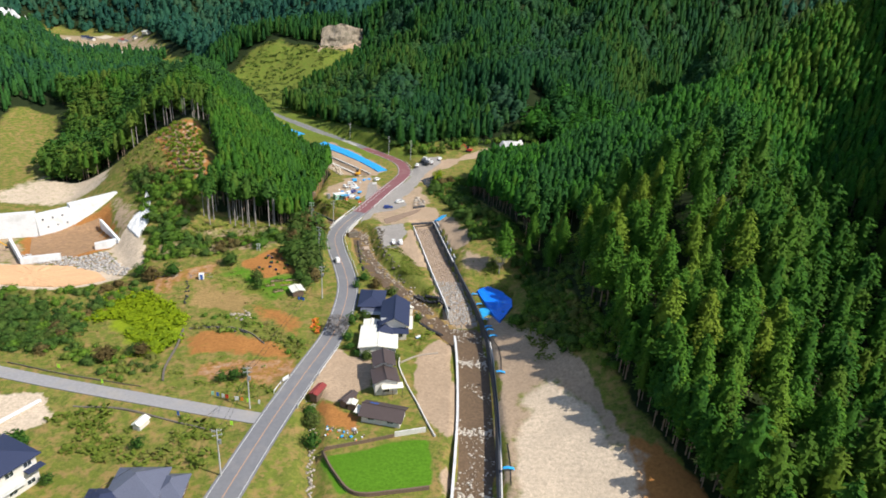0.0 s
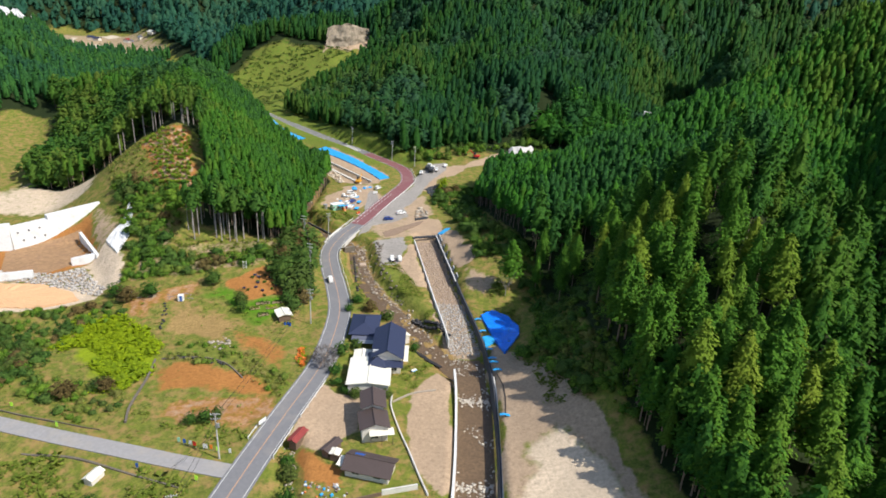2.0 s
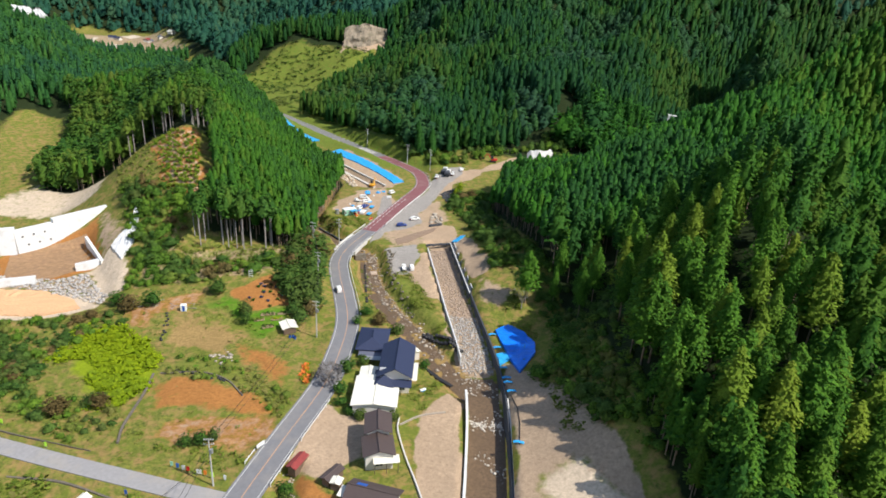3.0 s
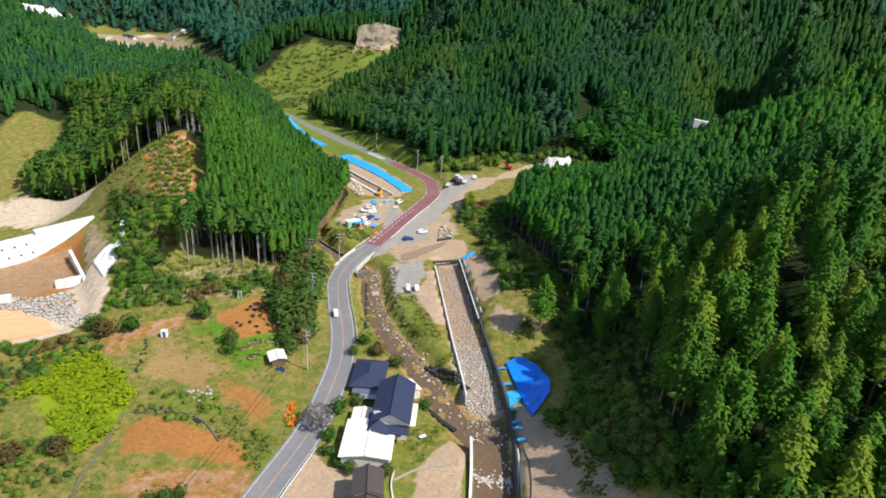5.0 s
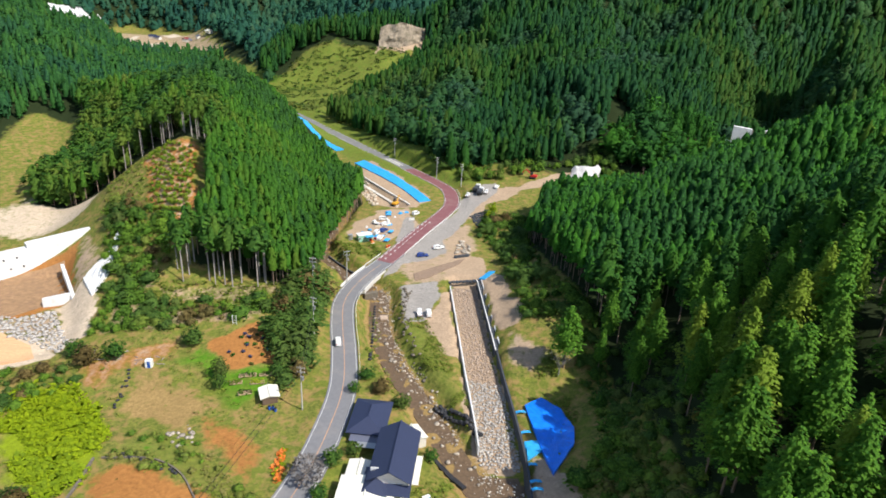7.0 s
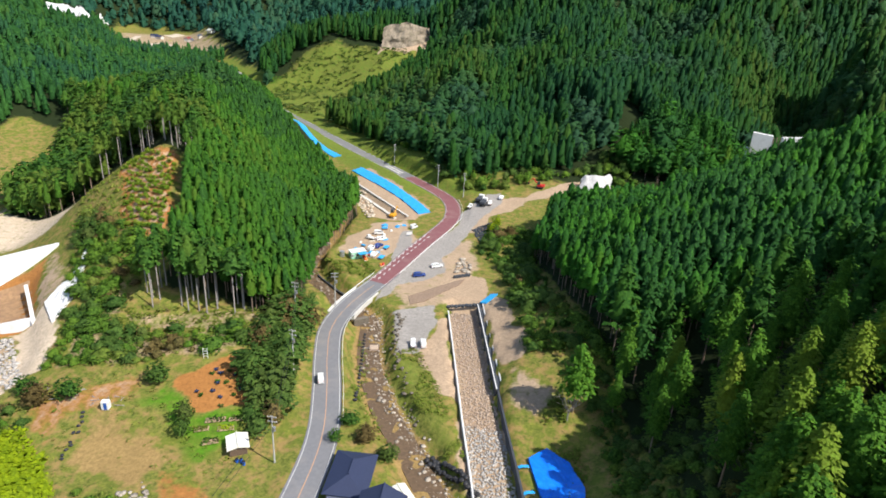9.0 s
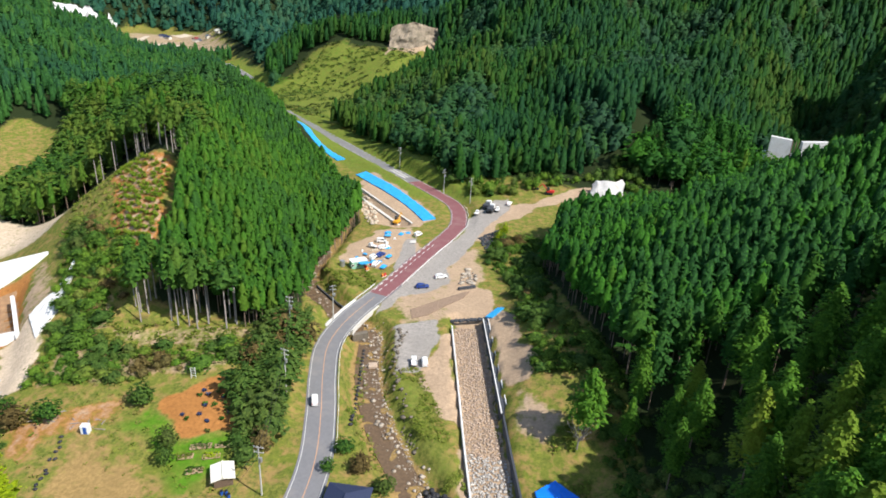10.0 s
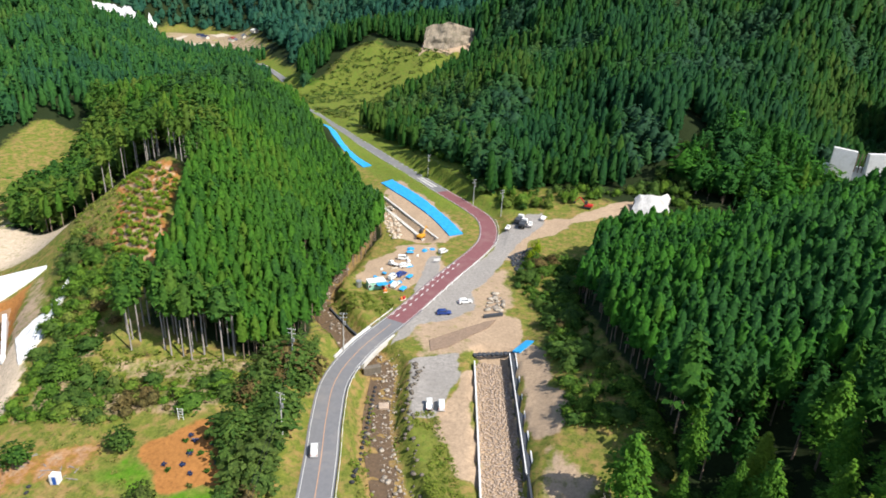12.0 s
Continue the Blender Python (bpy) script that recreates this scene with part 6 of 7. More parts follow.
office = thing("site_office", "white site cabin with blue awning", "cabin", (-50.2, 281.6, gz(-50.2, 281.6)), 36)
part("body", box((5.4, 3.0, 2.5), (0, 0, 0), 0, 0.05), GREEN_PAINT, office, "pale green and white cabin walls")
part("roof", box((5.7, 3.3, 0.15), (0, 0, 2.52), 0, 0.03), WHITE_PLAIN, office)
part("awning", box((3.4, 2.4, 0.08), (1.2, -2.7, 2.3), 0, 0.01, None, (-8, 0)), TARP_LIGHT, office)
for dx in (-2.4, -0.6, 1.4):
    window(office, 1.0, 0.9, (dx, -1.53, 1.0), 0)
tank = thing("water_tank", "dark grey water tank by the site cabin", "tank", (-55.0, 279.2, gz(-55, 279.2)))
part("body", rod(0.9, 0.9, (0, 0, 0.05), (0, 0, 2.0), 12), GREY_METAL, tank)
# far valley floor: plots and a pale track
for name, label, category, poly, mat in (
        ("yellow_plot", "distant yellow rice plot on the valley floor", "field", [(-418, 795), (-446, 806), (-436, 824), (-404, 814)], YELLOW_PLOT),
        ("yellow_plot", "distant yellow rice plot on the valley floor", "field", [(-478, 905), (-500, 915), (-492, 940), (-466, 926)], YELLOW_PLOT),
        ("bare_plot", "distant bare earth plot beside the stream", "field", [(-470, 838), (-500, 856), (-490, 880), (-452, 862)], PALE_SPOIL),
        ("far_track", "pale gravel track across the far fields", "track", [(-500, 850), (-540, 905), (-560, 950), (-566, 948), (-548, 900), (-506, 846)], PALE_SPOIL),
        ("bare_plot", "distant bare earth plot beside the stream", "field", [(-520, 960), (-545, 980), (-535, 1000), (-505, 985)], PALE_SPOIL)):
    sheet(name, label, category, poly, mat, lift=0.4, step=6, thick=0.6)
# far farmsteads
for i, (fx, fy, col) in enumerate(((-462, 902, DULL_RED), (-448, 884, GREY_TILE), (-430, 878, GREY_TILE), (-410, 868, WHITE_METAL), (-520, 930, SLATE_TILE), (-536, 944, SLATE_TILE), (-400, 770, WHITE_METAL), (-418, 790, WHITE_METAL))):
    building("farmhouse", "distant farm building in the upper valley", "house", (fx, fy), 20 * i, 6.5, 9, gz(fx, fy) + 3, gz(fx, fy) + 5, col, PLASTER, "gable", 0.8, windows=False)


# vehicles
def wheel_mesh(r=0.28):
    me = bpy.data.meshes.new("wheel")
    bm = rod(r, r, (0, -0.09, 0), (0, 0.09, 0), 12)
    bm.to_mesh(me)
    bm.free()
    me.materials.append(BLACK_RUBBER)
    return me


WHEEL = wheel_mesh()


def shell(profile, width, taper=0.88, belt=0.8):
    """A body from a side profile (x, z), narrowed above the belt line."""
    bm = bmesh.new()
    a = [bm.verts.new((x, -width / 2 * (taper if z > belt else 1), z)) for x, z in profile]
    b = [bm.verts.new((x, width / 2 * (taper if z > belt else 1), z)) for x, z in profile]
    bm.faces.new(a)
    bm.faces.new(b[::-1])
    n = len(profile)
    for i in range(n):
        bm.faces.new((a[i], b[i], b[(i + 1) % n], a[(i + 1) % n]))
    bmesh.ops.recalc_face_normals(bm, faces=bm.faces)
    bmesh.ops.bevel(bm, geom=list(bm.edges), offset=0.05, segments=1, affect="EDGES")
    return bm


def car(label, x, y, turn, paint, kind="van", z=None, group=""):
    """Local x is ahead."""
    ob = thing("car" if kind != "truck" else "pickup_truck", label, "car" if kind != "truck" else "truck", (x, y, gz(x, y) + 0.03 if z is None else z), turn, group)
    if kind == "van":
        length, width = 3.6, 1.5
        prof = [(-1.8, 0.28), (1.8, 0.28), (1.8, 0.8), (1.45, 0.95), (0.85, 1.62), (-1.65, 1.66), (-1.8, 0.9)]
        glass = [(-1.5, 1.0), (1.1, 1.0), (0.78, 1.5), (-1.5, 1.52)]
        wind = (1.17, 1.27, 46)
    elif kind == "car":
        length, width = 4.2, 1.65
        prof = [(-2.1, 0.28), (2.1, 0.28), (2.1, 0.7), (1.0, 0.88), (0.45, 1.4), (-1.3, 1.42), (-2.0, 0.9)]
        glass = [(-1.6, 0.92), (0.75, 0.92), (0.4, 1.32), (-1.25, 1.33)]
        wind = (0.74, 1.14, 46)
    else:
        length, width = 3.4, 1.45
        prof = [(0.35, 0.3), (1.7, 0.3), (1.7, 0.9), (1.35, 1.7), (0.4, 1.75)]
        glass = [(0.6, 1.05), (1.5, 1.05), (1.28, 1.55), (0.6, 1.58)]
        wind = (1.54, 1.3, 68)
    part("body", shell(prof, width), paint, ob)
    bm = bmesh.new()
    for s in (-1, 1):
        a = [bm.verts.new((gx_, s * (width / 2 * 0.885 + 0.012), gz_)) for gx_, gz_ in glass]
        b = [bm.verts.new((gx_, s * (width / 2 * 0.885 - 0.03), gz_)) for gx_, gz_ in glass]
        bm.faces.new(a)
        bm.faces.new(b)
        for i in range(4):
            bm.faces.new((a[i], a[(i + 1) % 4], b[(i + 1) % 4], b[i]))
    bmesh.ops.recalc_face_normals(bm, faces=bm.faces)
    part("side_glass", bm, GLASS_DARK, ob, "dark side windows")
    part("windscreen", box((0.75, width * 0.76, 0.04), (wind[0], 0, wind[1]), 0, 0.0, None, (0, wind[2])), GLASS_DARK, ob, "dark windscreen")
    if kind == "truck":
        part("load_bed", box((2.0, 1.42, 0.08), (-0.7, 0, 0.66), 0, 0.01), paint, ob)
        for dy in (-0.69, 0.69):
            part("bed_side", box((2.0, 0.05, 0.3), (-0.7, dy, 0.74)), paint, ob)
        part("tailgate", box((0.05, 1.42, 0.3), (-1.68, 0, 0.74)), paint, ob)
        part("chassis", box((2.0, 0.7, 0.3), (-0.7, 0, 0.34)), BLACK_RUBBER, ob)
    for dx in (-length * 0.31, length * 0.31):
        for s in (-1, 1):
            w = part("wheel", WHEEL, None, ob)
            w.matrix_basis = pose(dx, s * (width / 2 - 0.08), 0.28)
    for s in (-1, 1):
        part("headlight", box((0.06, 0.28, 0.16), (length / 2 - 0.02, s * width * 0.34, 0.58)), GREY_METAL, ob)
        part("tail_light", box((0.05, 0.16, 0.22), (-length / 2 - 0.0, s * width * 0.4, 0.66)), RED_PAINT, ob)
    return ob


car("white van driving up the valley road", -37.9, 207.5, 112, WHITE_PLAIN, "van", ROAD_Z + 0.02)
car("white pickup parked on the gravel", -19.5, 228.6, 105, WHITE_PLAIN, "truck", group="parked pickups")
car("white pickup parked on the gravel", -16.9, 229.4, 105, WHITE_PLAIN, "van", group="parked pickups")
car("dark blue car parked on the roadside yard", -26.1, 271.2, 22, BLUE_CAR, "car")
car("white car parked on the roadside yard", -21.6, 279.6, 30, WHITE_PLAIN, "car")
for sx, sy, a, c, k in ((-48.3, 304.6, 15, WHITE_PLAIN, "van"), (-49.9, 298.6, 160, WHITE_PLAIN, "truck"), (-46.0, 299.0, 40, WHITE_PLAIN, "car"), (-45.3, 292.2, 70, BLUE_CAR, "car"), (-44.8, 284.2, 80, WHITE_PLAIN, "car"), (-47.2, 289.0, 75, WHITE_PLAIN, "van"), (-36.6, 314.4, 60, WHITE_PLAIN, "van"), (-4.8, 352.9, 80, WHITE_PLAIN, "car"), (-9.3, 345.4, 85, WHITE_PLAIN, "truck"), (-17.4, 341.4, 80, WHITE_PLAIN, "truck")):
    car("vehicle parked at the works site", sx, sy, a, c, k, group="works vehicles")


def lorry(x, y, turn):
    ob = thing("dump_truck", "white dump truck with dark load body", "truck", (x, y, gz(x, y) + 0.03), turn)
    part("cab", shell([(1.6, 0.5), (3.4, 0.5), (3.4, 1.5), (3.2, 2.5), (1.6, 2.5)], 2.2, 0.94, 1.6), WHITE_PLAIN, ob)
    part("windscreen", box((0.05, 1.9, 0.8), (3.36, 0, 1.5), 0, 0, None, (0, -8)), GLASS_DARK, ob)
    part("load_body", box((4.4, 2.2, 1.1), (-0.9, 0, 1.0), 0, 0.06), DARK_WALL, ob, "dark steel load body")
    part("chassis", box((6.0, 1.0, 0.4), (0, 0, 0.55)), BLACK_RUBBER, ob)
    for dx in (-2.2, -1.1, 2.4):
        for s in (-1, 1):
            w = part("wheel", WHEEL, None, ob)
            w.matrix_basis = pose(dx, s * 0.98, 0.5) @ Matrix.Diagonal((1.75, 2.2, 1.75, 1))
    return ob


lorry(-13.9, 348.4, 80)
lorry(-12.0, 345.0, 82)


def excavator(label, x, y, turn, paint, reach=1.0):
    ob = thing("excavator", label, "excavator", (x, y, gz(x, y)), turn)
    for s in (-1, 1):
        part("track", box((3.4, 0.55, 0.8), (0, s * 1.1, 0), 0, 0.2), BLACK_RUBBER, ob)
    part("platform", box((3.0, 2.4, 0.9), (-0.4, 0, 0.9), 0, 0.12), paint, ob)
    part("cab", box((1.3, 1.0, 1.5), (0.5, 0.65, 1.75), 0, 0.1), GLASS_DARK, ob, "glazed cab")
    part("counterweight", box((0.8, 2.3, 0.9), (-1.9, 0, 1.0), 0, 0.2), paint, ob)
    part("boom", rod(0.28, 0.22, (0.8, -0.3, 1.6), (3.2, -0.3, 4.2 * reach)), paint, ob)
    part("arm", rod(0.2, 0.16, (3.2, -0.3, 4.2 * reach), (5.2, -0.3, 2.2)), paint, ob)
    part("bucket", box((0.9, 1.0, 0.9), (5.2, -0.3, 1.2), 0, 0.2), BLACK_RUBBER, ob)
    return ob


excavator("red excavator on the earth platform", 11.5, 365.5, 175, RED_PAINT)
excavator("yellow excavator at the embankment works", -48.9, 331.5, 80, YELLOW_PAINT)
excavator("yellow excavator beside the dam", -163, 205, 30, YELLOW_PAINT)
for px, py, s in ((-41.8, 282.4, 1.6), (-42.2, 291.2, 1.5), (-47.4, 310.0, 1.4), (-50.6, 291.0, 0.9), (-52.3, 287.4, 1.0)):
    pile = thing("covered_pile", "materials stacked under a blue tarpaulin", "pile", (px, py, gz(px, py)), px * 11)
    part("load", box((1.6 * s, 1.0 * s, 0.8), (0, 0, 0), 0, 0.1), WOOD_WALL, pile)
    part("cover", box((1.75 * s, 1.15 * s, 0.5), (0, 0, 0.45), 0, 0.22), TARP_LIGHT, pile, "pale blue cover sheet")
for i, (px, py) in enumerate(((-47.6, 281.3), (-46.6, 279.6), (-39.6, 276.4), (-40.2, 275.6), (-46.2, 283.0))):
    crate = thing("site_clutter", "orange-red site barrier block", "barrier", (px, py, gz(px, py)), i * 40)
    part("block", box((1.1, 0.6, 0.9), (0, 0, 0), 0, 0.12), ORANGE_PLASTIC if i % 2 else RED_PAINT, crate)
    part("foot", box((1.3, 0.8, 0.12), (0, 0, 0)), FRESH_CONCRETE, crate)


rng = np.random.default_rng(66)
SITE_STUFF = [("covered_stack", "blue sheet laid over stacked materials", "stack", TARP_LIGHT, (2.2, 1.6, 0.5)), ("timber_stack", "stack of pale sawn timber on the site", "timber", PALE_SPOIL, (2.6, 0.8, 0.5)),
              ("white_crate", "white plastic crate on the works site", "crate", WHITE_PLAIN, (1.1, 0.8, 0.8)), ("pipe_bundle", "bundle of grey pipes on the works site", "pipes", GREY_METAL, (3.0, 0.7, 0.4))]
for i in range(22):
    px, py = -57 + 19 * rng.random(), 283 + 34 * rng.random()
    if signed(np.array([px]), np.array([py]), SITE)[0] > -1.5 or signed(np.array([px]), np.array([py]), SPUR)[0] < 1.0:
        continue
    kind_, label, category, mat, (w, d, h) = SITE_STUFF[(0, 2, 1, 0, 3, 2, 0)[i % 7]]
    k = 0.7 + 0.5 * rng.random()
    ob = thing(kind_, label, category, (px, py, gz(px, py)), 40 + 20 * rng.normal(), "materials on the works site")
    for j in range(3):
        part("layer", box((w * k * (1 - 0.12 * j), d * k * (1 - 0.1 * j), h * k / 3), (0.05 * j, 0.04 * j, j * h * k / 3), 3 * j, 0.04), mat, ob)


# utility poles and their wires
def utility_pole(x, y, turn, h=11.5):
    ob = thing("utility_pole", "grey concrete utility pole with cross-arms", "utility pole", (x, y, gz(x, y)), turn, "utility poles")
    part("pole", rod(0.19, 0.11, (0, 0, -0.3), (0, 0, h), 8), POLE_GREY, ob)
    for z in (h - 0.5, h - 1.6):
        part("cross_arm", box((1.9, 0.1, 0.12), (0, 0.12, z)), GREY_METAL, ob)
        for dx in (-0.85, -0.4, 0.4, 0.85):
            part("insulator", rod(0.06, 0.05, (dx, 0.12, z + 0.1), (dx, 0.12, z + 0.36), 6), WHITE_PLAIN, ob)
    part("transformer", rod(0.28, 0.28, (0.42, -0.1, h - 3.4), (0.42, -0.1, h - 2.5), 10), GREY_METAL, ob)
    return ob


POLES = [(-42.0, 98.8, 20), (-43.0, 121.0, 10), (-37.8, 179.5, 0), (-44.4, 207.1, -10), (-51.0, 226.0, 0), (-46.2, 244.4, 20), (-22.0, 354.5, 40), (-36.0, 368.6, 45), (-64.5, 400.8, 45)]
for px, py, a in POLES:
    utility_pole(px, py, a)


def wire(a, b, sag=1.2, z=11.2, off=0.0):
    cv = bpy.data.curves.new("power_line", "CURVE")
    cv.dimensions, cv.bevel_depth = "3D", 0.035
    sp = cv.splines.new("POLY")
    sp.points.add(12)
    za, zb = gz(*a) + z, gz(*b) + z
    for i, pt in enumerate(sp.points):
        f = i / 12
        pt.co = (a[0] + (b[0] - a[0]) * f + off, a[1] + (b[1] - a[1]) * f, za + (zb - za) * f - 4 * sag * f * (1 - f), 1)
    cv.materials.append(BLACK_RUBBER)
    tagged(new("power_line", cv), "thin black overhead wire between poles", "cable", "overhead wires")


for (a, b) in zip(POLES, POLES[1:]):
    if abs(a[1] - b[1]) < 70:
        wire(a[:2], b[:2])
        wire(a[:2], b[:2], z=10.1, off=0.4)
wire((-43.0, 121.0), (-62, 84), z=7)


# roadside signs: plain coloured boards
def sign(label, x, y, col, w=0.7, h=1.1, turn=0):
    ob = thing("sign_board", label, "sign", (x, y, gz(x, y)), turn, "roadside boards")
    part("board", box((w, 0.06, h), (0, 0, 0.5), 0, 0.01), col, ob)
    for dx in (-w / 2 + 0.06, w / 2 - 0.06):
        part("leg", rod(0.03, 0.03, (dx, 0.05, 0), (dx, 0.05, 0.7)), GREY_METAL, ob)


for x0, y0, col, w in ((-96.2, 134.4, LIME_SIGN, 0.7), (-81, 127.2, LIME_SIGN, 0.5), (-57.9, 116.4, BLUE_PAINT, 0.5), (-45.0, 114.2, LIME_SIGN, 0.6), (-44.0, 123.0, LIME_SIGN, 0.7), (-45.6, 123.4, ORANGE_PLASTIC, 0.6), (-46.9, 123.5, FRESH_CONCRETE, 1.0), (-49.4, 124.0, RED_PAINT, 0.7), (-50.4, 124.2, FRESH_CONCRETE, 0.7), (-51.8, 124.6, BLUE_PAINT, 0.6), (-53.2, 125.0, GREEN_PAINT, 0.6), (-41.2, 122.4, FRESH_CONCRETE, 0.5)):
    sign("small coloured board standing beside the lane", x0, y0, col, w)
for px, py, a, w, col, label in ((-35.0, 132.5, 62, 2.2, FRESH_CONCRETE, "white panel leaning beside the road"), (-36.6, 305.5, 30, 2.2, FRESH_CONCRETE, "white board on the verge of the bend")):
    sign(label, px - 2.5 if py < 200 else px, py, col, w, 1.0, a)

# block walls round the field and lane
for name, label, pts, mat, h, w in (
        ("field_wall", "mossy stone retaining wall of the field", [(-73.5, 157), (-71.5, 148), (-70, 137), (-68, 131)], MOSSY_STONE, 0.5, 0.45),
        ("lane_wall", "mossy block wall beside the lane", [(-84, 119.5), (-72, 118.5), (-58, 115), (-48, 112.5)], MOSSY_STONE, 0.3, 0.3),
        ("lane_wall", "mossy block wall above the lane", [(-110, 135.5), (-90, 130.5), (-72, 127.8)], MOSSY_STONE, 0.3, 0.25),
        ("lawn_wall", "grey block wall at the lawn's edge", [(-8.3, 114.6), (-1.4, 116.9)], CONCRETE, 1.3, 0.3),
        ("lawn_fence", "weathered fence and hedge bank round the lawn", [(-23.4, 108), (-19.5, 101.5), (-14.6, 96.4), (-7, 97.4), (0.2, 99.2)], WOOD_WALL, 0.9, 0.35),
        ("lawn_fence", "grey fence along the upper lawn edge", [(-23, 108.6), (-15, 111.8), (-8.4, 114.4)], WOOD_WALL, 0.9, 0.15),
        ("garden_kerb", "pale stone kerb along the garden", [(-10, 147), (-9.7, 142.5), (-7, 134.5), (-4.4, 128.2), (-1.6, 121), (0.8, 115.2)], CONCRETE, 0.5, 0.3),
        ("garden_kerb", "pale stone edging across the bank", [(-9.6, 144.6), (-5, 148.6), (0.5, 150.6)], STONE, 0.4, 0.3),
        ("brook_wall", "dark masonry bank wall of the brook", [(-60, 268.6), (-53, 262), (-46.8, 256.2)], DARK_WALL, 0.9, 0.5),
        ("terrace_wall", "dry stone terrace wall with black sheeting", [(-72, 157.5), (-62, 158.5), (-54, 155.5), (-48, 150)], MOSSY_STONE, 0.35, 0.3)):
    ln = spline(pts, 1.2)
    tagged(new(name, ribbon(name, ln, [(-w / 2, lambda x, y: height(x, y) - 0.4), (-w / 2, lambda x, y: height(x, y) + h), (w / 2, lambda x, y: height(x, y) + h), (w / 2, lambda x, y: height(x, y) - 0.4)], mat)), label, "wall")

# garden plot: dark planters and beds
rng = np.random.default_rng(33)
pot_label = "blue-green cabbage plant in bare soil"
for i in range(22):
    px, py = -66 + 15 * rng.random(), 191.5 + 12 * rng.random()
    if signed(np.array([px]), np.array([py]), PLOT)[0] > -0.8:
        continue
    v, t = merge([kites(rng, 14, lambda u: 0.5 - 0.2 * u, 0.05, 0.6, 0.5, droop=-0.2, lift=0.3), lathe([(0.3, 0), (0.42, 0.3), (0.1, 0.55)], 6)])
    ob = new("cabbage_plant", tri_mesh("cabbage_plant", v, t, [NAVY_TUB if i % 3 else LEAFY_SINGLE]))
    ob.matrix_world = pose(px, py, gz(px, py))
    tagged(ob, "small planted tub in bare brown soil" if i % 3 else pot_label, "plant", "plants on the plot")
for px, py in ((-44.2, 178.2), (-43.4, 177.6), (-45.0, 178.0)):
    barrel = thing("barrel", "blue plastic barrel by the garden shed", "barrel", (px, py, gz(px, py)))
    part("drum", rod(0.32, 0.32, (0, 0, 0), (0, 0, 0.9), 12), BLUE_PAINT, barrel)
    part("lid", rod(0.33, 0.30, (0, 0, 0.9), (0, 0, 0.97), 12), BLACK_RUBBER, barrel)
for i in range(30):
    px, py = -36.4 + 2.2 * (i / 30) + rng.normal(0, 0.5), 165.5 - 9 * (i / 30)
    if px > -33.8:
        px = -34.2
    v, t = kites(rng, 14, lambda u: 0.6 - 0.3 * u, 0.0, 0.7, 0.5, droop=-0.3, lift=0.3)
    ob = new("flower_clump", tri_mesh("flower_clump", v, t, [ORANGE_PLASTIC if i % 3 else YELLOW_LEAF]))
    ob.matrix_world = pose(px - 0.6, py, gz(px - 0.6, py))
    tagged(ob, "orange and yellow flowers by the roadside", "flowers", "roadside flowers")
junk = [FRESH_CONCRETE, GREY_METAL, TARP_LIGHT, ORANGE_PLASTIC, WOOD_WALL, GREY_METAL]
for i in range(30):
    px, py = -24 + 9.0 * rng.random(), 112.6 + 4.0 * rng.random()
    s = 0.18 + 0.34 * rng.random()
    ob = thing("scrap_item", "discarded household scrap in the yard", "scrap", (px, py, gz(px, py)), 360 * rng.random(), "scrap in the yard")
    part("piece", box((s, s * 1.4, s * 0.9), (0, 0, 0), 0, s * 0.15), junk[i % 6], ob)
    part("piece", box((s * 0.7, s * 0.6, s * 0.5), (s * 0.8, 0.1, 0), 25, s * 0.1), junk[(i + 2) % 6], ob)
for i in range(15):
    f = i / 14
    px, py = -97 + 4.2 * f, 112.5 + 8.2 * f
    ob = new("white_sack", sack_mesh.copy())
    ob.data.materials[0] = FRESH_CONCRETE
    ob.matrix_world = pose(px, py, gz(px, py) + 0.4, 0, 0, 30 * i)
    tagged(ob, "white bulk bag in a row on sand", "bulk bag", "white bulk bags")
for i in range(26):
    f = i / 25
    px, py = ((-70 + 17 * f * 1.6, 159.4 - 4.5 * f * 1.6) if i < 15 else (-83 + 4 * (f - 0.6) * 2.5, 185 - 13 * (f - 0.6) * 2.5))
    px, py = px + rng.normal(0, 0.4), py + rng.normal(0, 0.4)
    ob = new("soil_bag", sack_mesh)
    ob.matrix_world = pose(px, py, gz(px, py) + 0.2, 0, 0, 50 * i) @ Matrix.Diagonal((0.8, 0.6, 0.55, 1))
    tagged(ob, "dark plastic sack lying along the field edge", "sack", "sacks along the field edge")
for i in range(16):
    px, py = -97 + 20 * rng.random(), 187 + 5 * rng.random()
    log = thing("driftwood_log", "bleached broken log on bare earth", "log", (px, py, gz(px, py) + 0.08), 360 * rng.random(), "driftwood on the bank")
    n_ = 0.8 + 2.0 * rng.random()
    part("stem", rod(0.11, 0.07, (-n_ / 2, 0, 0.05), (n_ / 2, 0, 0.1), 6), GREY_BARK, log)
    part("branch", rod(0.05, 0.03, (0, 0, 0.08), (0.4, 0.5, 0.2), 5), GREY_BARK, log)
tub = thing("bath_tub", "pale blue tub standing on rough grass", "tub", (-5.6, 158.4, gz(-5.6, 158.4)), 40)
part("shell", box((1.5, 0.7, 0.5), (0, 0, 0), 0, 0.18), TARP_LIGHT, tub)
part("rim", box((1.6, 0.8, 0.08), (0, 0, 0.46), 0, 0.03), WHITE_PLAIN, tub)
ladder = thing("step_ladder", "white ladder standing in the scrub", "ladder", (-65.6, 205.0, gz(-65.6, 205.0)), 10)
for dx in (-0.5, 0.5):
    part("upright", rod(0.07, 0.07, (dx, 0, 0), (dx, 0, 2.8)), WHITE_PLAIN, ladder)
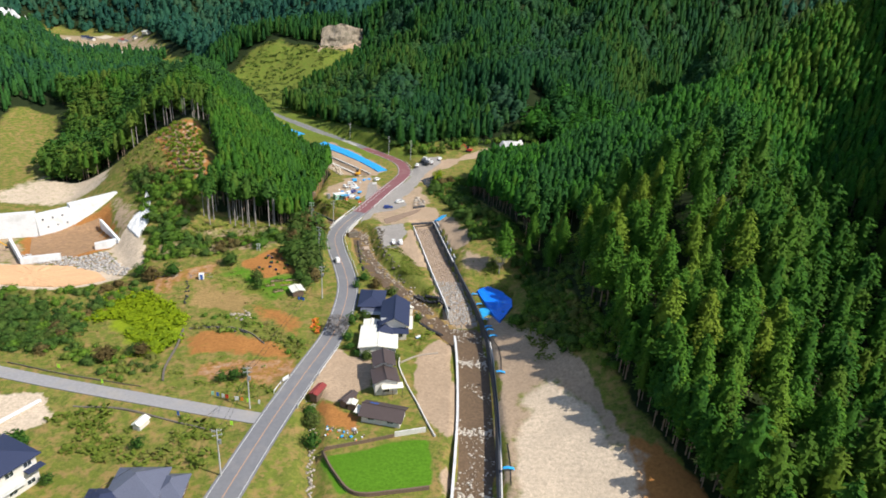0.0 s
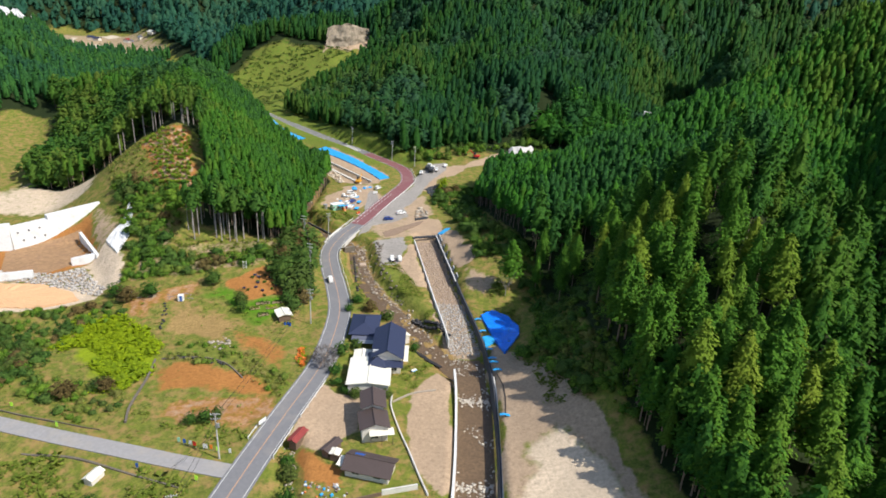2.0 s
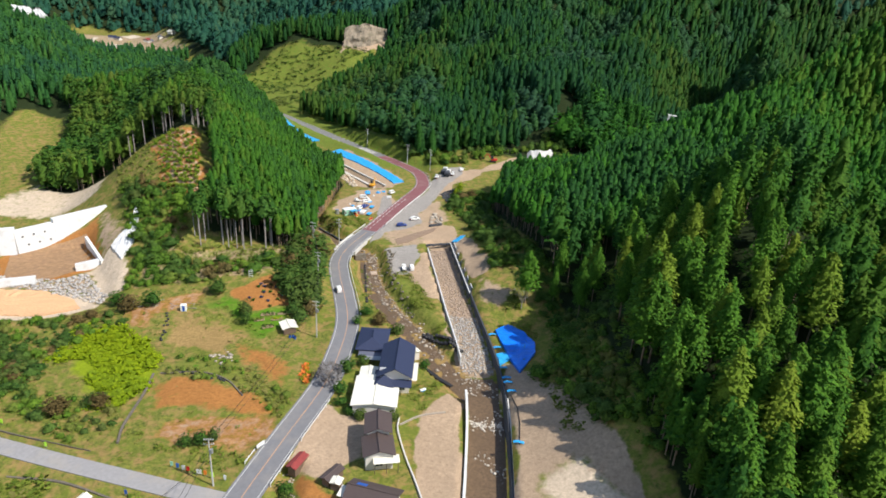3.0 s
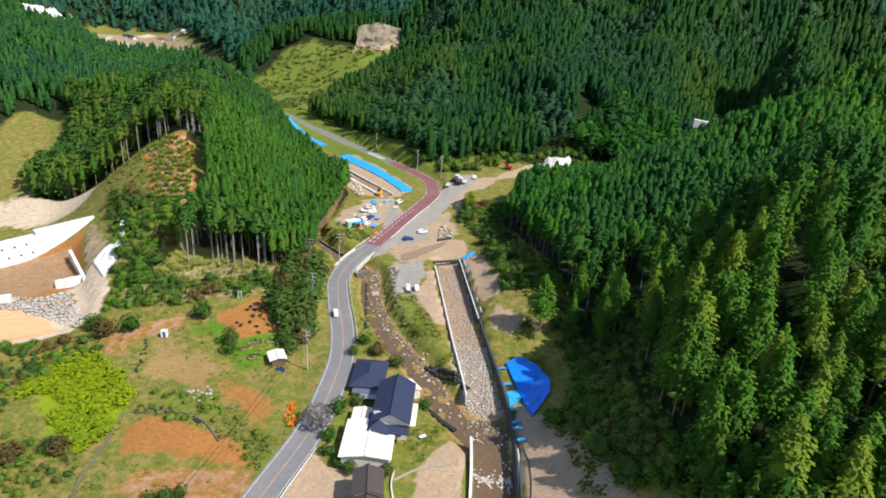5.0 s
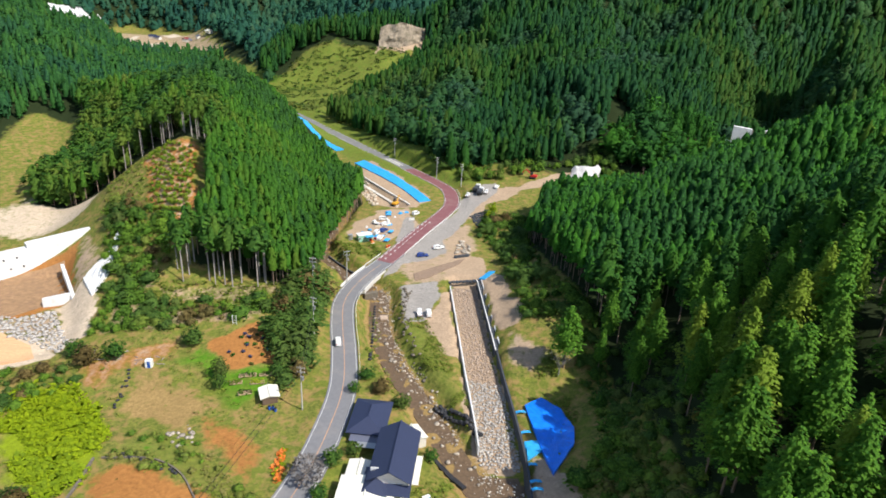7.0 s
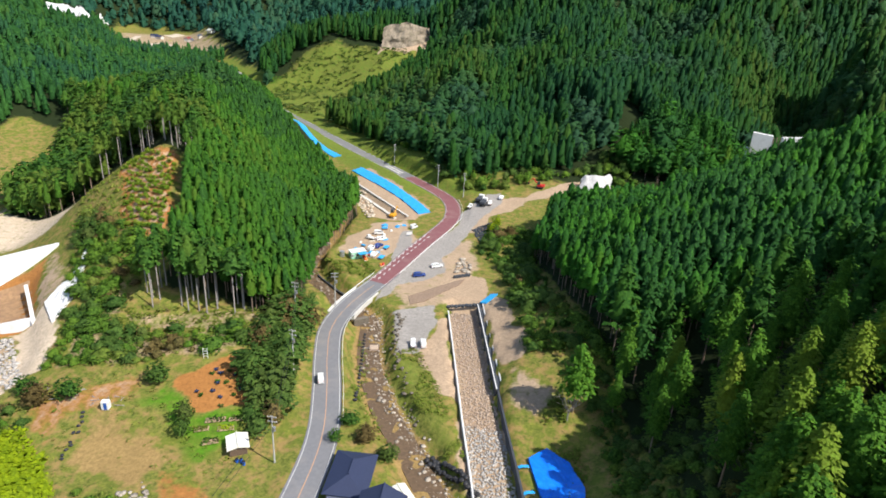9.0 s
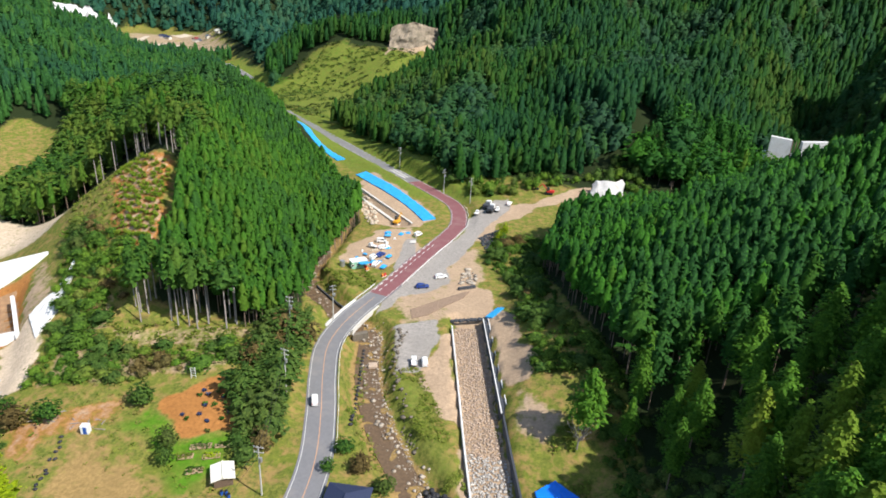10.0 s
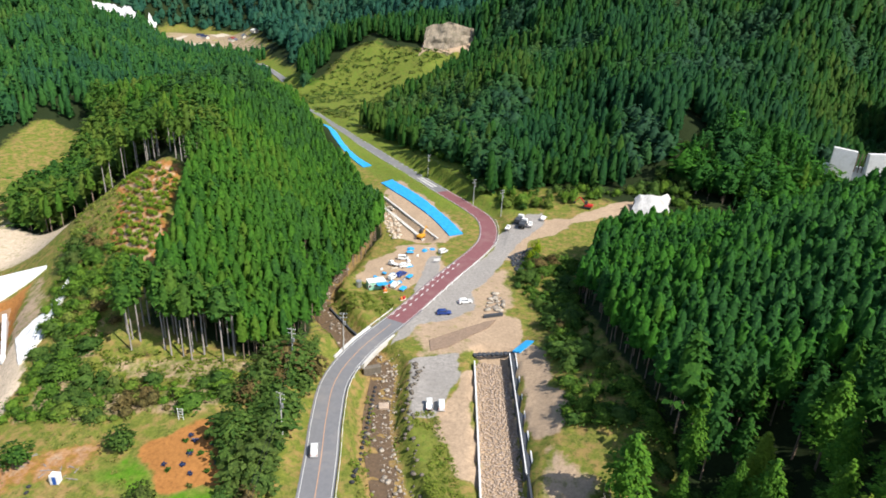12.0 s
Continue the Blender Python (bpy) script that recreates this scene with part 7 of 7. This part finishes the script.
for z in (0.6, 1.3, 2.0, 2.6):
    part("rung", rod(0.05, 0.05, (-0.5, 0, z), (0.5, 0, z)), WHITE_PLAIN, ladder)


# bare and single trees
def bare_tree(label, x, y, h, spread, mat, seed, twigs=0):
    r = np.random.default_rng(seed)
    ob = thing("bare_tree", label, "tree", (x, y, gz(x, y) - 0.1))
    part("trunk", rod(0.22, 0.12, (0, 0, 0), (0.1, 0.1, h * 0.35), 7), mat, ob)
    ends = []
    for i in range(11):
        a, z0 = i * 2.4, h * (0.2 + 0.15 * r.random())
        tip = Vector((math.cos(a) * spread * (0.5 + 0.5 * r.random()), math.sin(a) * spread * (0.5 + 0.5 * r.random()), h * (0.6 + 0.4 * r.random())))
        bm = rod(0.09, 0.03, (0.1, 0.1, z0), tip, 5)
        for k in range(5):
            s = Vector((0.1, 0.1, z0)).lerp(tip, 0.35 + 0.13 * k)
            rod(0.035, 0.012, s, s + Vector(r.normal(0, 0.8, 3)) + Vector((0, 0, 0.9)), 4, bm)
        part("limb", bm, mat, ob)
    if twigs:
        v, t = kites(r, twigs, lambda u: spread * dome_profile(u), h * 0.25, h, 0.55, droop=0.1, lift=0.4)
        v[:, :2] *= 0.95
        part("twigs", tri_mesh("twigs", v, t, [TWIG]), None, ob, "fine grey leafless twigs")["kind"] = "stuff"
    return ob


bare_tree("leafless grey tree overhanging the road", -29.2, 158.2, 5.2, 3.4, GREY_BARK, 3, 330)
bare_tree("dead bare tree with pale branches", 20.4, 203.6, 8.5, 3.4, GREY_BARK, 4)


def leafy_tree(label, x, y, h, mat, seed, w=1.0, n=240):
    r = np.random.default_rng(seed)
    crown, trunk = broadleaf(r, n, 0.10)
    ob = thing("broadleaf_tree", label, "tree", (x, y, gz(x, y) - 0.1))
    ob.scale = (h * w, h * w, h)
    c = tri_mesh("crown", *crown, [mat])
    soften(c, rounded(*crown))
    part("crown", c, None, ob)
    part("trunk", tri_mesh("trunk", *trunk, [BARK]), None, ob)
    return ob


for i, (px, py, h, mat, w, label) in enumerate((
        (-25.6, 163.4, 4.0, LEAFY_SINGLE, 1.1, "green garden tree beside the house"), (-22.4, 167.2, 3.6, LEAFY_SINGLE, 1.0, "green garden tree between the houses"),
        (-25.5, 154.5, 3.0, LEAFY_SINGLE, 1.3, "round garden bush by the road"), (-24.4, 150.0, 2.6, LEAFY_SINGLE, 1.4, "round garden bush by the wall"),
        (-18.8, 145.6, 2.8, LEAFY_SINGLE, 1.2, "garden shrub below the white roof"), (-14.8, 145.0, 2.8, LEAFY_SINGLE, 1.2, "garden shrub below the white roof"), (-11.2, 146.2, 2.6, LEAFY_SINGLE, 1.2, "garden shrub below the white roof"), (-21.6, 147.2, 2.6, LEAFY_SINGLE, 1.2, "garden shrub below the white roof"),
        (-6.6, 169.6, 3.4, LEAFY_SINGLE, 1.0, "dark shrub behind the house"), (-16.0, 186.0, 3.6, LEAFY_SINGLE, 1.3, "bush on the stream bank"), (-22.0, 190.0, 3.8, RUST_LEAF, 1.3, "olive bush on the stream bank"), (-26.5, 194.0, 3.4, LEAFY_SINGLE, 1.3, "bush beside the road bend"), (-28.0, 188.0, 2.8, LEAFY_SINGLE, 1.2, "bush beside the road bend"),
        (-50.5, 132.5, 3.8, LEAFY_SINGLE, 0.9, "dark green bush on the bare plot"), (-53.5, 131.8, 3.0, LEAFY_SINGLE, 1.1, "dark green bush on the bare plot"), (-48.2, 134.0, 3.6, LEAFY_SINGLE, 0.8, "upright green bush on the bare plot"),
        (-60.5, 186.0, 5.6, LEAFY_SINGLE, 0.8, "dark tree beside the garden"), (-59.0, 182.5, 4.8, LEAFY_SINGLE, 0.8, "dark tree beside the garden"),
        (-79.0, 143.0, 3.6, RUST_LEAF, 1.3, "pale grey-brown bush in the field"), (-87.0, 139.5, 4.2, RUST_LEAF, 1.4, "brown bush in the field"),
        (-27.8, 118.6, 4.6, LEAFY_SINGLE, 0.9, "dark trees beside the ditch"), (-26.4, 111.5, 5.0, LEAFY_SINGLE, 0.9, "dark trees beside the ditch"), (-29.4, 122.5, 3.6, LEAFY_SINGLE, 1.0, "dark trees beside the ditch"),
        (-75.6, 95.6, 2.6, LEAFY_SINGLE, 1.1, "clipped green bush by the house wall"), (-96.0, 186.5, 5.4, RUST_LEAF, 1.2, "brown-tinged bushy tree at the scrub's edge"), (-90.0, 189.0, 5.0, LEAFY_SINGLE, 1.2, "bushy tree at the scrub's edge"), (-101.0, 189.5, 4.6, LEAFY_SINGLE, 1.2, "bushy tree at the scrub's edge"), (-73.0, 196.5, 5.0, LEAFY_SINGLE, 1.2, "broad dark bush above the garden"),
        (-4.6, 322.0, 6.0, YELLOW_LEAF, 0.8, "bright yellow-leaved tree by the parking ground"), (-6.2, 317.0, 4.6, YELLOW_LEAF, 0.8, "bright yellow-leaved tree by the parking ground"), (1.5, 314.0, 5.0, RUST_LEAF, 1.0, "rust-brown bush below the cedar wood"),
        (-14.0, 361.0, 3.6, LEAFY_SINGLE, 1.2, "round dark bush behind the truck park"), (-62.5, 106.5, 3.0, LEAFY_SINGLE, 1.1, "dark shrub beside the white hut"), (-88.0, 105.0, 4.5, LEAFY_SINGLE, 1.3, "green tree behind the house"))):
    leafy_tree(label, px, py, h, mat, 100 + i, w)

# young trees in rows on the orange clearing
rng = np.random.default_rng(44)
first = None
for i in range(15):
    for j in range(11):
        f, g = i / 14, j / 10
        ax, ay = -139 + 31 * f, 288 - 47 * f
        bx, by = -111.5 + 15 * f, 276 - 36.5 * f
        px, py = ax + (bx - ax) * g + rng.normal(0, 0.4), ay + (by - ay) * g + rng.normal(0, 0.4)
        if signed(np.array([px]), np.array([py]), ORCHARD)[0] > -0.8:
            continue
        h = 1.25 + 0.6 * rng.random()
        m = pose(px, py, gz(px, py), 0, 0, 60 * i + 25 * j)
        if first is None:
            crown, trunk = broadleaf(np.random.default_rng(9), 40, 0.3, r=0.5)
            first = thing("young_tree", "small young tree planted on bare orange soil", "tree", group="young trees in rows")
            young = tri_mesh("crown", *crown, [ORCHARD_LEAF])
            soften(young, 0.4 * rounded(*crown) + np.array([0, 0, 0.7]))
            part("crown", young, None, first)
            part("trunk", tri_mesh("trunk", *trunk, [BARK]), None, first)
            ob = first
        else:
            ob = copy_thing(first, m)
        ob.matrix_basis = m @ Matrix.Diagonal((h, h, h, 1))

# vegetable beds by the garden shed
rng = np.random.default_rng(55)
for i, (px, py, w, d, a, m_) in enumerate(((-54.4, 187.6, 4.2, 1.6, 22, LEAFY_SINGLE), (-51.2, 185.8, 3.4, 1.4, 22, YELLOW_LEAF), (-50.0, 189.0, 4.0, 1.2, 20, LEAFY_SINGLE), (-56.0, 184.6, 3.0, 1.4, 24, GRASSY), (-52.6, 181.8, 3.2, 1.6, 28, LEAFY_SINGLE))):
    bed = thing("vegetable_bed", "small bed of green vegetables in rows", "garden bed", (px, py, gz(px, py)), a, "vegetable beds")
    part("soil", box((w, d, 0.25), (0, 0, 0), 0, 0.08), EARTH, bed)
    for k in range(3):
        v, t = kites(rng, 36, lambda u: 0.35, 0.1, 0.7, 0.4, droop=-0.2, lift=0.3)
        v[:, 0] += rng.uniform(-w / 2.3, w / 2.3, (len(v) // 4, 1)).repeat(4, 0)[:, 0]
        part("crop_row", tri_mesh("crop_row", v + np.array([0, (k - 1) * d / 3, 0]), t, [m_]), None, bed)

# far white cut on the hillside
sheet("far_white_cut", "white quarry-like cut on the far hillside", "slope", [(-508, 716), (-523, 731), (-533, 768), (-575, 850), (-648, 988), (-640, 994), (-560, 856), (-506, 750)], FRESH_CONCRETE, lift=2.5, wrinkle=2.2, step=4, thick=4)
